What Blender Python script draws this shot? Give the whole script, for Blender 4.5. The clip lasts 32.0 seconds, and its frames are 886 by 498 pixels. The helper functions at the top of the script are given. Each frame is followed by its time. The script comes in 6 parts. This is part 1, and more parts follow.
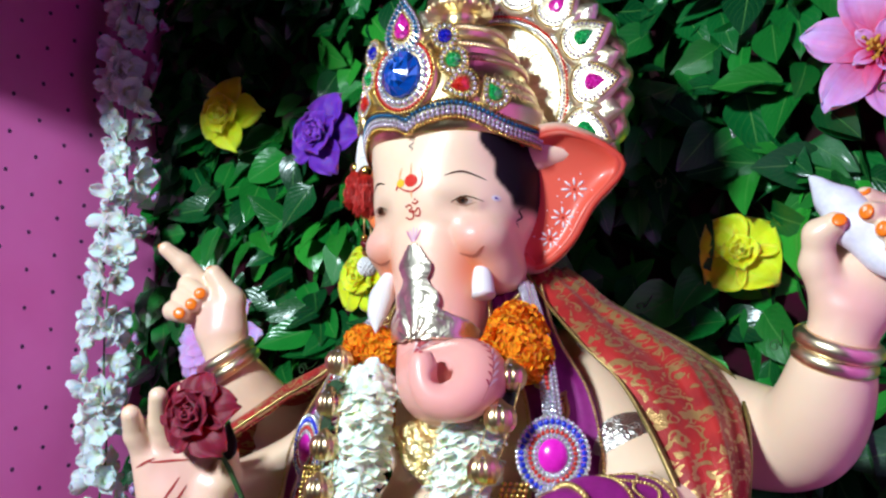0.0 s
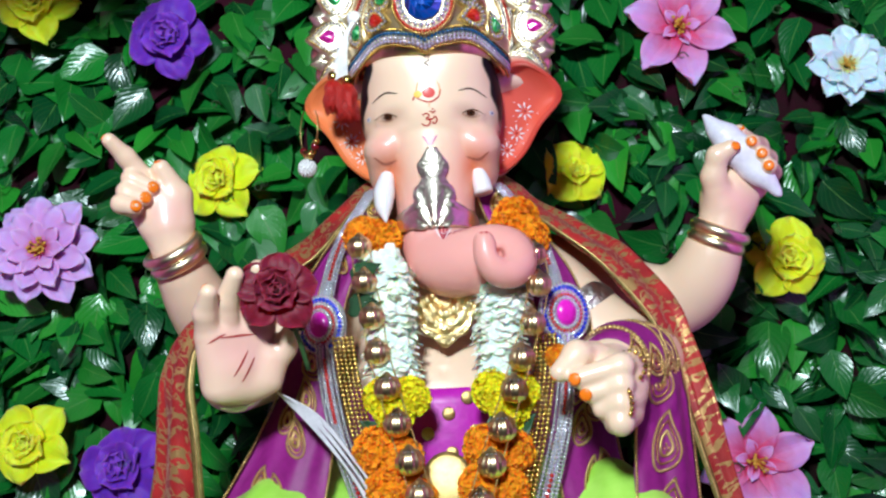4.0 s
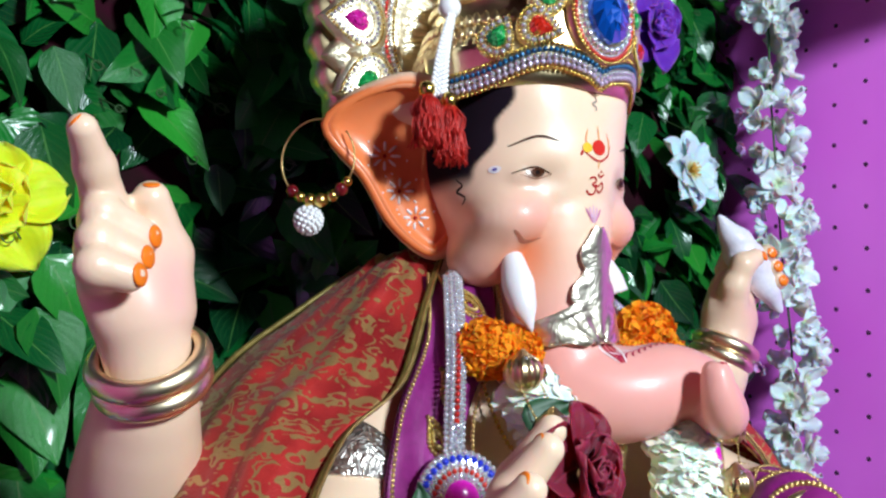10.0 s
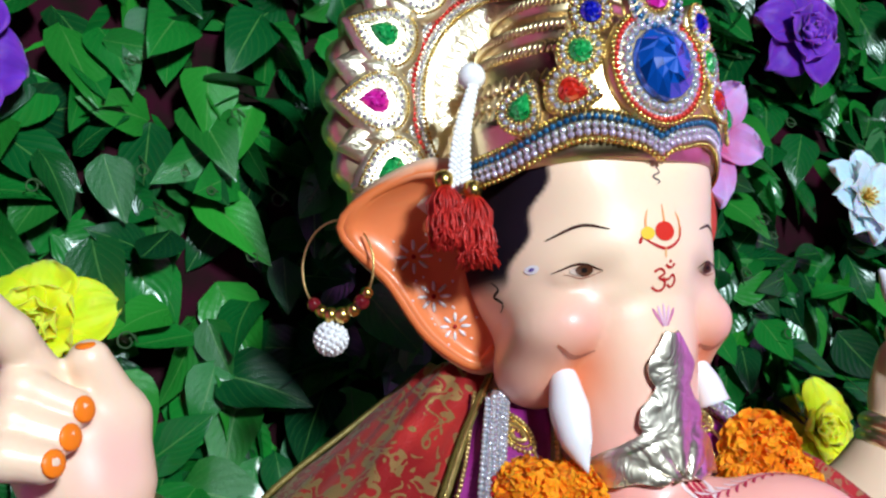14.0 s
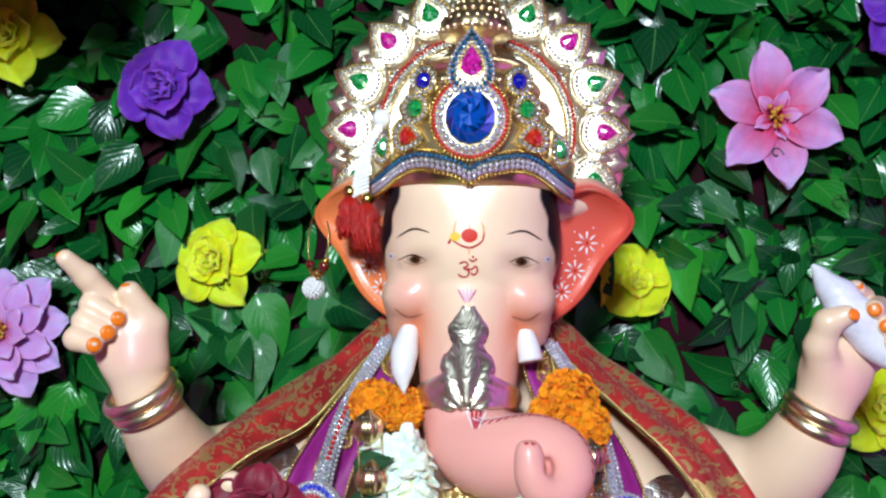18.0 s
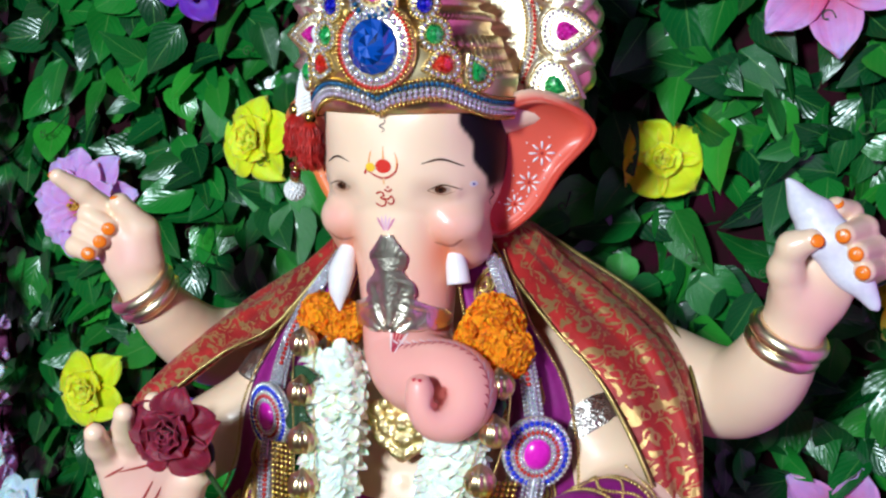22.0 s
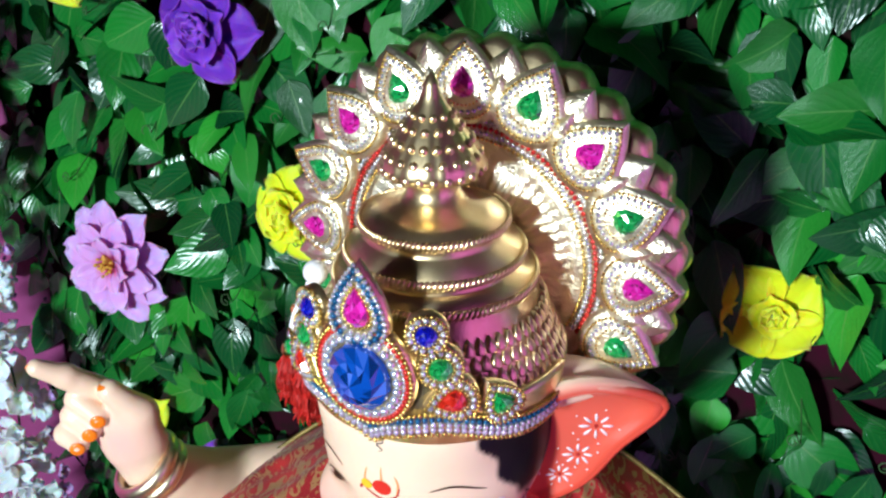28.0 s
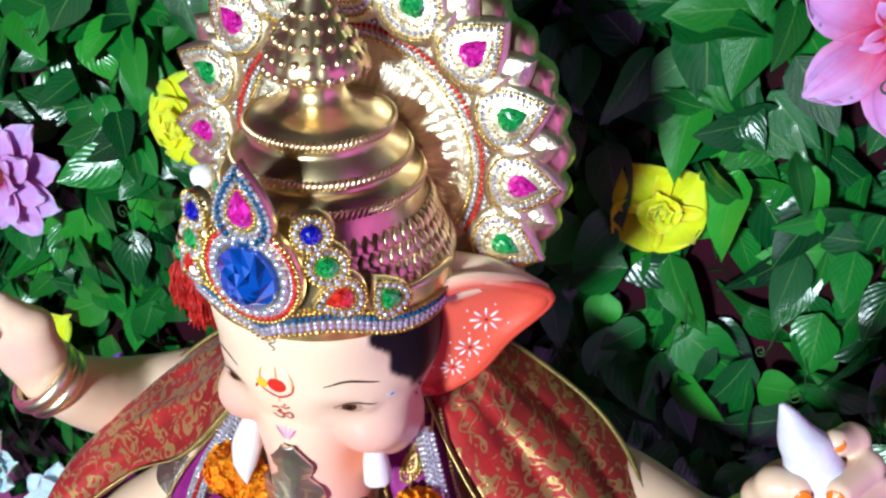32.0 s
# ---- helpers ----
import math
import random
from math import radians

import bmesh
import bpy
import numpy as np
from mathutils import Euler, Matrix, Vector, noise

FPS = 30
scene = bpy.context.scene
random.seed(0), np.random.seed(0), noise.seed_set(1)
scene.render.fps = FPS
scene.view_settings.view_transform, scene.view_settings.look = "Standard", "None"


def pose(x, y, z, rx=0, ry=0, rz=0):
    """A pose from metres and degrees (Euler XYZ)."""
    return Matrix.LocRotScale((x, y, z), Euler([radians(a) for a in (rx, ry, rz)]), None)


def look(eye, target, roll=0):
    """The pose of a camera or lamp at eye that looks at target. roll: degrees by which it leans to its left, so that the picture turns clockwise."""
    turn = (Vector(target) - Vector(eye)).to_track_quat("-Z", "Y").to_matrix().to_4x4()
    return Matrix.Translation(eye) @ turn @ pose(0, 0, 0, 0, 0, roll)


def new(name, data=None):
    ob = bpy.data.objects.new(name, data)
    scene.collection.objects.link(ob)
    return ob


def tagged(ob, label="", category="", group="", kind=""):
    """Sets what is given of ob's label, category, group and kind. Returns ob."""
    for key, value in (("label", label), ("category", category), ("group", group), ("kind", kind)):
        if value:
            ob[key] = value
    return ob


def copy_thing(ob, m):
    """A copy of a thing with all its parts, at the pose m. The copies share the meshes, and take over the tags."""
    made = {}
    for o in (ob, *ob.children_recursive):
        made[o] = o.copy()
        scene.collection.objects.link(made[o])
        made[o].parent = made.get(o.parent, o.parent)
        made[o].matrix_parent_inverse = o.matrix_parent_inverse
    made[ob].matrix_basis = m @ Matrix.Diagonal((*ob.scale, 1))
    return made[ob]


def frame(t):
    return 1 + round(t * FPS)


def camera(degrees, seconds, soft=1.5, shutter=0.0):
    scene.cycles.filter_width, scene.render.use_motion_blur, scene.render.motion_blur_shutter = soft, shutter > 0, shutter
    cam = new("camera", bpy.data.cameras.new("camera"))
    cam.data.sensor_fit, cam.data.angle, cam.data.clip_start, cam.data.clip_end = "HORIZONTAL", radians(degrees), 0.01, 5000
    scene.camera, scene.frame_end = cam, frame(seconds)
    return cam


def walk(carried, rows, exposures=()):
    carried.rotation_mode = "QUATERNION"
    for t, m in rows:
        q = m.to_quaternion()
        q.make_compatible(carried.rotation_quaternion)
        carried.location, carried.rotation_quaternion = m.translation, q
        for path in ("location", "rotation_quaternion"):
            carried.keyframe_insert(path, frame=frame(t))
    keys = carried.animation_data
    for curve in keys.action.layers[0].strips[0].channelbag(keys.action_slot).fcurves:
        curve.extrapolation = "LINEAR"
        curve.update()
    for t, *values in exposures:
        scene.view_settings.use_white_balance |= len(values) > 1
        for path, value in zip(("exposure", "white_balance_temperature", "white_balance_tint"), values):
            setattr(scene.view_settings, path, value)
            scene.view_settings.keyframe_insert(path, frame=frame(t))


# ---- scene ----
cam = camera(52.5, 32.0, soft=2.4)
PATH = [
    (0, (0.551, -0.982, 1.039), (-0.496, 0.687, 1.384), 0.2),
    (0.5, (0.583, -1.073, 1.034), (-0.409, 0.639, 1.328), -0.4),
    (1, (0.58, -1.131, 1.019), (-0.333, 0.629, 1.29), -0.6),
    (1.5, (0.502, -1.179, 1.007), (-0.265, 0.647, 1.285), -1.3),
    (2, (0.398, -1.204, 0.994), (-0.174, 0.694, 1.262), -1.7),
    (2.5, (0.306, -1.214, 0.988), (-0.077, 0.734, 1.23), -2.2),
    (3, (0.271, -1.204, 0.982), (-0.045, 0.757, 1.217), -1.4),
    (3.5, (0.234, -1.217, 0.98), (0.043, 0.761, 1.21), -2.1),
    (4, (0.188, -1.234, 0.992), (0.119, 0.756, 1.175), -2.6),
    (4.5, (0.104, -1.2, 0.996), (0.224, 0.788, 1.175), -2.9),
    (6.5, (-0.195, -1.135, 0.98), (0.547, 0.714, 1.155), -1.9),
    (7, (-0.277, -1.144, 0.998), (0.585, 0.655, 1.135), -2.4),
    (7.5, (-0.318, -1.071, 1.012), (0.686, 0.652, 1.152), -2.5),
    (8, (-0.358, -0.937, 1.022), (0.857, 0.647, 1.146), -3.2),
    (8.5, (-0.372, -0.873, 1.04), (0.929, 0.641, 1.169), -2.7),
    (9, (-0.351, -0.842, 1.06), (0.957, 0.662, 1.217), -1.6),
    (9.5, (-0.316, -0.812, 1.08), (0.97, 0.707, 1.276), -1.1),
    (10, (-0.292, -0.789, 1.093), (0.94, 0.772, 1.303), -1.4),
    (10.5, (-0.26, -0.782, 1.11), (0.916, 0.822, 1.325), -1.6),
    (11, (-0.241, -0.774, 1.12), (0.896, 0.854, 1.36), -2.1),
    (11.5, (-0.22, -0.763, 1.125), (0.891, 0.88, 1.381), -2.5),
    (12, (-0.212, -0.742, 1.132), (0.879, 0.914, 1.392), -2.8),
    (12.5, (-0.198, -0.728, 1.142), (0.817, 0.978, 1.387), -2.7),
    (13, (-0.181, -0.728, 1.152), (0.765, 1.017, 1.4), -3.2),
    (13.5, (-0.166, -0.739, 1.156), (0.728, 1.03, 1.418), -3.6),
    (15.5, (-0.093, -0.887, 1.136), (0.452, 1.025, 1.357), -3.3),
    (16, (-0.069, -0.904, 1.111), (0.396, 1.035, 1.262), -1.8),
    (16.5, (-0.009, -0.937, 1.137), (0.445, 1.01, 1.215), -0.5),
    (17, (0.079, -0.995, 1.152), (0.349, 0.984, 1.248), -0.4),
    (17.5, (0.144, -1.035, 1.149), (0.133, 0.961, 1.271), 1.6),
    (18, (0.173, -1.061, 1.176), (0.052, 0.933, 1.275), 1.4),
    (18.5, (0.201, -1.094, 1.201), (-0.026, 0.892, 1.225), 0.1),
    (19, (0.24, -1.121, 1.234), (-0.051, 0.854, 1.101), -0.8),
    (19.5, (0.276, -1.127, 1.259), (-0.118, 0.813, 0.974), -1.5),
    (20, (0.334, -1.102, 1.275), (-0.174, 0.8, 0.922), -1.3),
    (20.5, (0.372, -1.068, 1.271), (-0.2, 0.808, 0.877), -0.1),
    (21, (0.389, -1.052, 1.288), (-0.174, 0.822, 0.874), 0.9),
    (21.5, (0.397, -1.026, 1.291), (-0.176, 0.845, 0.881), 0.8),
    (22, (0.401, -1.012, 1.294), (-0.21, 0.849, 0.889), -0.1),
    (22.5, (0.401, -0.999, 1.291), (-0.201, 0.854, 0.837), -0.2),
    (23, (0.398, -1.003, 1.292), (-0.197, 0.846, 0.813), 0.5),
    (23.5, (0.398, -0.999, 1.292), (-0.201, 0.842, 0.79), 0.5),
    (24, (0.386, -0.982, 1.284), (-0.223, 0.852, 0.771), 0.6),
    (24.5, (0.394, -0.98, 1.3), (-0.274, 0.835, 0.79), -0.6),
    (25, (0.4, -0.968, 1.341), (-0.305, 0.825, 0.804), -2.9),
    (25.5, (0.412, -0.898, 1.4), (-0.351, 0.851, 0.8), -7.0),
    (26, (0.379, -0.838, 1.467), (-0.374, 0.891, 0.8), -7.5),
    (26.5, (0.355, -0.786, 1.506), (-0.386, 0.926, 0.785), -6.9),
    (28.5, (0.39, -0.747, 1.582), (-0.454, 0.809, 0.651), 0.9),
    (29, (0.441, -0.747, 1.575), (-0.498, 0.73, 0.608), 0.9),
    (29.5, (0.462, -0.718, 1.581), (-0.479, 0.723, 0.56), 4.0),
    (30, (0.46, -0.709, 1.586), (-0.488, 0.703, 0.534), 6.5),
    (30.5, (0.474, -0.712, 1.6), (-0.548, 0.653, 0.554), 5.4),
    (31, (0.468, -0.71, 1.601), (-0.492, 0.702, 0.56), 3.5),
    (31.5, (0.435, -0.742, 1.597), (-0.349, 0.779, 0.561), 2.2),
    (32, (0.39, -0.749, 1.573), (-0.206, 0.844, 0.521), 0.5),
]
walk(cam, [(t, look(eye, target, roll)) for t, eye, target, roll in PATH], ((0, 0.0), (1, 0.06), (4, -0.14), (7, -0.1), (13, -0.05), (17, -0.18), (19, -0.2), (23, -0.16), (26, -0.03), (29, 0.2), (30, 0.24), (31, 0.0), (32, 0.14)))
# ---- light ----
world = bpy.data.worlds.new("world")
world.use_nodes = True
scene.world = world
world.node_tree.nodes["Background"].inputs[0].default_value = (0.75, 0.82, 1.0, 1)
world.node_tree.nodes["Background"].inputs[1].default_value = 0.0015


def spot_lamp(name, eye, target, degrees, radius, watts, colour):
    data = bpy.data.lights.new(name, "SPOT")
    data.spot_size, data.spot_blend, data.shadow_soft_size, data.energy, data.color = radians(degrees), 0.7, radius, watts, colour
    ob = new(name, data)
    ob.matrix_world = look(eye, target)
    return ob


spot_lamp("flood_lamp", (0.04, -1.78, 1.64), (0.30, -0.3, 1.20), 92, 0.10, 155, (0.80, 0.925, 1.0))

# ---- materials ----


def nodes_of(name, rough=0.5, metal=0.0, spec=0.5, coat=0.0):
    mat = bpy.data.materials.new(name)
    mat.use_nodes = True
    tree = mat.node_tree
    b = tree.nodes["Principled BSDF"]
    b.inputs["Roughness"].default_value = rough
    b.inputs["Metallic"].default_value = metal
    b.inputs["Specular IOR Level"].default_value = spec
    b.inputs["Coat Weight"].default_value = coat
    b.inputs["Coat Roughness"].default_value = 0.12
    return mat, tree, b


def node(tree, kind, **values):
    n = tree.nodes.new(kind)
    for key, value in values.items():
        n.inputs[key].default_value = value
    return n


def coords(tree, scale, stretch=(1, 1, 1)):
    tc = tree.nodes.new("ShaderNodeTexCoord")
    mp = tree.nodes.new("ShaderNodeMapping")
    mp.inputs["Scale"].default_value = [scale * s for s in stretch]
    tree.links.new(tc.outputs["Object"], mp.inputs["Vector"])
    return mp.outputs["Vector"]


def noise_tex(tree, scale, detail=3.0, stretch=(1, 1, 1)):
    n = node(tree, "ShaderNodeTexNoise", Scale=1.0, Detail=detail)
    tree.links.new(coords(tree, scale, stretch), n.inputs["Vector"])
    return n.outputs["Fac"]


def ramp(tree, fac, stops):
    r = tree.nodes.new("ShaderNodeValToRGB")
    while len(r.color_ramp.elements) < len(stops):
        r.color_ramp.elements.new(0.5)
    for e, (p, c) in zip(r.color_ramp.elements, stops):
        e.position, e.color = p, (*c, 1)
    tree.links.new(fac, r.inputs["Fac"])
    return r.outputs["Color"]


def mix(tree, fac, a, b, blend="MIX"):
    m = tree.nodes.new("ShaderNodeMix")
    m.data_type, m.blend_type = "RGBA", blend
    for sock, value in ((m.inputs["Factor"], fac), (m.inputs["A"], a), (m.inputs["B"], b)):
        if hasattr(value, "links"):
            tree.links.new(value, sock)
        elif isinstance(value, (int, float)):
            sock.default_value = value
        else:
            sock.default_value = (*value, 1)
    return m.outputs["Result"]


def maths(tree, op, a, b=0.0, c=0.0):
    m = tree.nodes.new("ShaderNodeMath")
    m.operation = op
    for sock, value in zip(m.inputs, (a, b, c)):
        if hasattr(value, "links"):
            tree.links.new(value, sock)
        else:
            sock.default_value = value
    return m.outputs[0]


def bump(tree, bsdf, height, strength=0.3, distance=0.002):
    n = node(tree, "ShaderNodeBump", Strength=strength, Distance=distance)
    tree.links.new(height, n.inputs["Height"])
    tree.links.new(n.outputs["Normal"], bsdf.inputs["Normal"])


def plain(name, a, b, rough=0.5, metal=0.0, scale=60, bumpy=0.2, spec=0.5, coat=0.0, depth=0.001, stretch=(1, 1, 1)):
    """Two tones mixed by fine and broad noise, with relief."""
    mat, tree, bs = nodes_of(name, rough, metal, spec, coat)
    fine, broad = noise_tex(tree, scale * 4, 4, stretch), noise_tex(tree, scale * 0.6, 2, stretch)
    f = maths(tree, "MULTIPLY_ADD", fine, 0.5, maths(tree, "MULTIPLY", broad, 0.5))
    tree.links.new(ramp(tree, f, [(0.35, a), (0.65, b)]), bs.inputs["Base Color"])
    r = maths(tree, "MULTIPLY_ADD", broad, 0.2, rough - 0.1)
    tree.links.new(r, bs.inputs["Roughness"])
    if bumpy:
        bump(tree, bs, fine, bumpy, depth)
    return mat


def statue_paint():
    mat, tree, bs = nodes_of("painted_plaster", 0.34, 0, 0.5, 0.25)
    at = tree.nodes.new("ShaderNodeVertexColor")
    at.layer_name = "paint"
    broad, fine = noise_tex(tree, 22, 3), noise_tex(tree, 260, 3)
    c = mix(tree, maths(tree, "MULTIPLY", broad, 0.5), at.outputs["Color"], (0.92, 0.84, 0.80), "MULTIPLY")
    tree.links.new(c, bs.inputs["Base Color"])
    tree.links.new(maths(tree, "MULTIPLY_ADD", broad, 0.22, 0.26), bs.inputs["Roughness"])
    bs.inputs["Subsurface Weight"].default_value = 0.08
    bs.inputs["Subsurface Scale"].default_value = 0.004
    # dark paint is matt, pale paint glossy
    tone = tree.nodes.new("ShaderNodeRGBToBW")
    tree.links.new(at.outputs["Color"], tone.inputs[0])
    tree.links.new(maths(tree, "MULTIPLY_ADD", tone.outputs[0], 0.75, 0.04), bs.inputs["Specular IOR Level"])
    tree.links.new(maths(tree, "MULTIPLY", tone.outputs[0], 0.35), bs.inputs["Coat Weight"])
    bump(tree, bs, maths(tree, "MULTIPLY_ADD", broad, 2.0, maths(tree, "MULTIPLY", fine, 0.3)), 0.12, 0.0015)
    return mat


def leaf_paint(name, tones):
    mat, tree, bs = nodes_of(name, 0.25, 0, 0.5, 0.12)
    info = tree.nodes.new("ShaderNodeObjectInfo")
    geo = tree.nodes.new("ShaderNodeNewGeometry")
    pick = maths(tree, "FRACT", maths(tree, "ADD", info.outputs["Random"], geo.outputs["Random Per Island"]))
    tone = ramp(tree, pick, [(i / (len(tones) - 1), t) for i, t in enumerate(tones)])
    uv = tree.nodes.new("ShaderNodeUVMap")
    uv.uv_map = "leaf"
    sep = tree.nodes.new("ShaderNodeSeparateXYZ")
    tree.links.new(uv.outputs["UV"], sep.inputs[0])
    across = maths(tree, "ABSOLUTE", maths(tree, "SUBTRACT", sep.outputs["X"], 0.5))
    rib = maths(tree, "LESS_THAN", across, 0.016)
    wave = maths(tree, "SINE", maths(tree, "MULTIPLY", maths(tree, "SUBTRACT", sep.outputs["Y"], maths(tree, "MULTIPLY", across, 0.9)), 48.0))
    vein = maths(tree, "GREATER_THAN", wave, 0.9)
    lines = maths(tree, "MAXIMUM", maths(tree, "MULTIPLY", rib, 0.6), maths(tree, "MULTIPLY", vein, 0.10))
    c = mix(tree, lines, tone, (0.12, 0.34, 0.08))
    c = mix(tree, maths(tree, "MULTIPLY", noise_tex(tree, 35, 4), 0.4), c, (0.006, 0.06, 0.012))
    tree.links.new(c, bs.inputs["Base Color"])
    bump(tree, bs, maths(tree, "MULTIPLY_ADD", wave, 0.15, maths(tree, "MULTIPLY", noise_tex(tree, 90, 2), 1.1)), 0.34, 0.0018)
    bs.inputs["Specular Tint"].default_value = (0.9, 1.0, 1.0, 1)
    return mat


def petal_paint(name, inner, outer, edge, rough=0.55, sheen=0.2, spread=0.35):
    """Cloth petals: colour runs from the base (v = 0) to the rim (v = 1)."""
    mat, tree, bs = nodes_of(name, rough, 0, 0.3)
    uv = tree.nodes.new("ShaderNodeUVMap")
    uv.uv_map = "leaf"
    sep = tree.nodes.new("ShaderNodeSeparateXYZ")
    tree.links.new(uv.outputs["UV"], sep.inputs[0])
    f = maths(tree, "MULTIPLY_ADD", noise_tex(tree, 90, 3), 0.3, maths(tree, "SUBTRACT", sep.outputs["Y"], 0.15))
    c = ramp(tree, f, [(0.12, inner), (spread, outer), (0.75, outer), (1.0, edge)])
    tree.links.new(c, bs.inputs["Base Color"])
    bs.inputs["Sheen Weight"].default_value = sheen
    bs.inputs["Subsurface Weight"].default_value = 0.5
    bs.inputs["Subsurface Scale"].default_value = 0.006
    streak = maths(tree, "SINE", maths(tree, "MULTIPLY", sep.outputs["X"], 60.0))
    bump(tree, bs, maths(tree, "MULTIPLY_ADD", streak, 0.25, noise_tex(tree, 500, 2)), 0.25, 0.0008)
    return mat


def dotted_cloth(name, tone_a, tone_b, lean=(0.0, 0.0), start=(0.0, 0.0), pitch=(0.0428, 0.0545)):
    """Printed dots on a slightly leaning grid, every second column half a step lower."""
    mat, tree, bs = nodes_of(name, 0.62, 0, 0.3)
    tc = tree.nodes.new("ShaderNodeTexCoord")
    sep = tree.nodes.new("ShaderNodeSeparateXYZ")
    tree.links.new(tc.outputs["Object"], sep.inputs[0])
    warp = maths(tree, "MULTIPLY_ADD", noise_tex(tree, 5, 2), 0.12, -0.06)
    along = maths(tree, "SUBTRACT", maths(tree, "MULTIPLY_ADD", sep.outputs["Z"], lean[0], sep.outputs["Y"]), start[0])
    rise = maths(tree, "SUBTRACT", maths(tree, "MULTIPLY_ADD", sep.outputs["Y"], lean[1], sep.outputs["Z"]), start[1])
    col = maths(tree, "ADD", maths(tree, "DIVIDE", along, pitch[0]), warp)
    cell = maths(tree, "FLOOR", col)
    odd = maths(tree, "MULTIPLY", maths(tree, "MODULO", cell, 2.0), 0.5)
    row = maths(tree, "ADD", maths(tree, "ADD", maths(tree, "DIVIDE", rise, pitch[1]), odd), warp)
    du = maths(tree, "MULTIPLY", maths(tree, "SUBTRACT", maths(tree, "SUBTRACT", col, cell), 0.5), pitch[0])
    dv = maths(tree, "MULTIPLY", maths(tree, "SUBTRACT", maths(tree, "FRACT", row), 0.5), pitch[1])
    d = maths(tree, "SQRT", maths(tree, "ADD", maths(tree, "POWER", du, 2.0), maths(tree, "POWER", dv, 2.0)))
    dot = maths(tree, "LESS_THAN", maths(tree, "ADD", d, maths(tree, "MULTIPLY", noise_tex(tree, 220, 1), 0.0012)), 0.0037)
    weave = noise_tex(tree, 700, 2)
    base = ramp(tree, noise_tex(tree, 6, 4), [(0.3, tone_a), (0.7, tone_b)])
    tree.links.new(mix(tree, dot, base, (0.05, 0.012, 0.06)), bs.inputs["Base Color"])
    bs.inputs["Sheen Weight"].default_value = 0.55
    bs.inputs["Sheen Roughness"].default_value = 0.45
    bs.inputs["Sheen Tint"].default_value = (1.0, 0.45, 0.95, 1)
    bump(tree, bs, maths(tree, "MULTIPLY_ADD", weave, 0.3, noise_tex(tree, 14, 3)), 0.25, 0.004)
    return mat


def brocade(name, ground_a, ground_b, thread, scale, cover):
    """Woven cloth with raised metal-thread sprays; the figure is its own relief."""
    mat, tree, bs = nodes_of(name, 0.5, 0, 0.4)
    uv = tree.nodes.new("ShaderNodeUVMap")
    uv.uv_map = "leaf"
    mp = tree.nodes.new("ShaderNodeMapping")
    mp.inputs["Scale"].default_value = (scale, scale * 1.2, 1)
    tree.links.new(uv.outputs["UV"], mp.inputs["Vector"])
    vor = node(tree, "ShaderNodeTexVoronoi", Scale=1.0, Randomness=0.55)
    tree.links.new(mp.outputs["Vector"], vor.inputs["Vector"])
    wob = node(tree, "ShaderNodeTexNoise", Scale=2.4, Detail=1.0, Distortion=1.2)
    tree.links.new(mp.outputs["Vector"], wob.inputs["Vector"])
    rings = maths(tree, "SINE", maths(tree, "MULTIPLY_ADD", vor.outputs["Distance"], 8.0, maths(tree, "MULTIPLY", wob.outputs["Fac"], 17.0)))
    patchy = maths(tree, "MULTIPLY_ADD", noise_tex(tree, 45, 3), 1.1, cover - 0.55)
    fig = maths(tree, "GREATER_THAN", rings, patchy)
    base = ramp(tree, noise_tex(tree, 30, 3), [(0.35, ground_a), (0.65, ground_b)])
    tree.links.new(mix(tree, fig, base, thread), bs.inputs["Base Color"])
    tree.links.new(maths(tree, "MULTIPLY", fig, 0.55), bs.inputs["Metallic"])
    tree.links.new(maths(tree, "MULTIPLY_ADD", fig, -0.2, 0.52), bs.inputs["Roughness"])
    bs.inputs["Sheen Weight"].default_value = 0.08
    weave = noise_tex(tree, 900, 1)
    bump(tree, bs, maths(tree, "MULTIPLY_ADD", weave, 0.8, fig), 0.5, 0.0012)
    return mat


def gem_paint(name, colour):
    mat, tree, bs = nodes_of(name, 0.06, 0, 0.9, 1.0)
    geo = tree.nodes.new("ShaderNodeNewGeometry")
    # Glints and shaded facets are coloured in: each facet draws its own tone.
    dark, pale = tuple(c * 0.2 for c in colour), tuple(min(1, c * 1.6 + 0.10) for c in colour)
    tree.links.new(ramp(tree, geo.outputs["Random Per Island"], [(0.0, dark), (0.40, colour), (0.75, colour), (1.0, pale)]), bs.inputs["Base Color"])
    bs.inputs["Metallic"].default_value = 0.35
    return mat


def embossed(name, a, b, rough, scale, strength, depth=0.003):
    """Pressed sheet metal: scrolls in relief."""
    mat, tree, bs = nodes_of(name, rough, 1.0)
    wob = node(tree, "ShaderNodeTexNoise", Scale=1.0, Detail=2.0, Distortion=1.6)
    tree.links.new(coords(tree, scale), wob.inputs["Vector"])
    scroll = maths(tree, "SINE", maths(tree, "MULTIPLY", wob.outputs["Fac"], 38.0))
    tree.links.new(ramp(tree, noise_tex(tree, scale * 0.4, 3), [(0.35, a), (0.65, b)]), bs.inputs["Base Color"])
    tree.links.new(maths(tree, "MULTIPLY_ADD", noise_tex(tree, scale, 3), 0.16, rough - 0.06), bs.inputs["Roughness"])
    bump(tree, bs, scroll, strength, depth)
    return mat


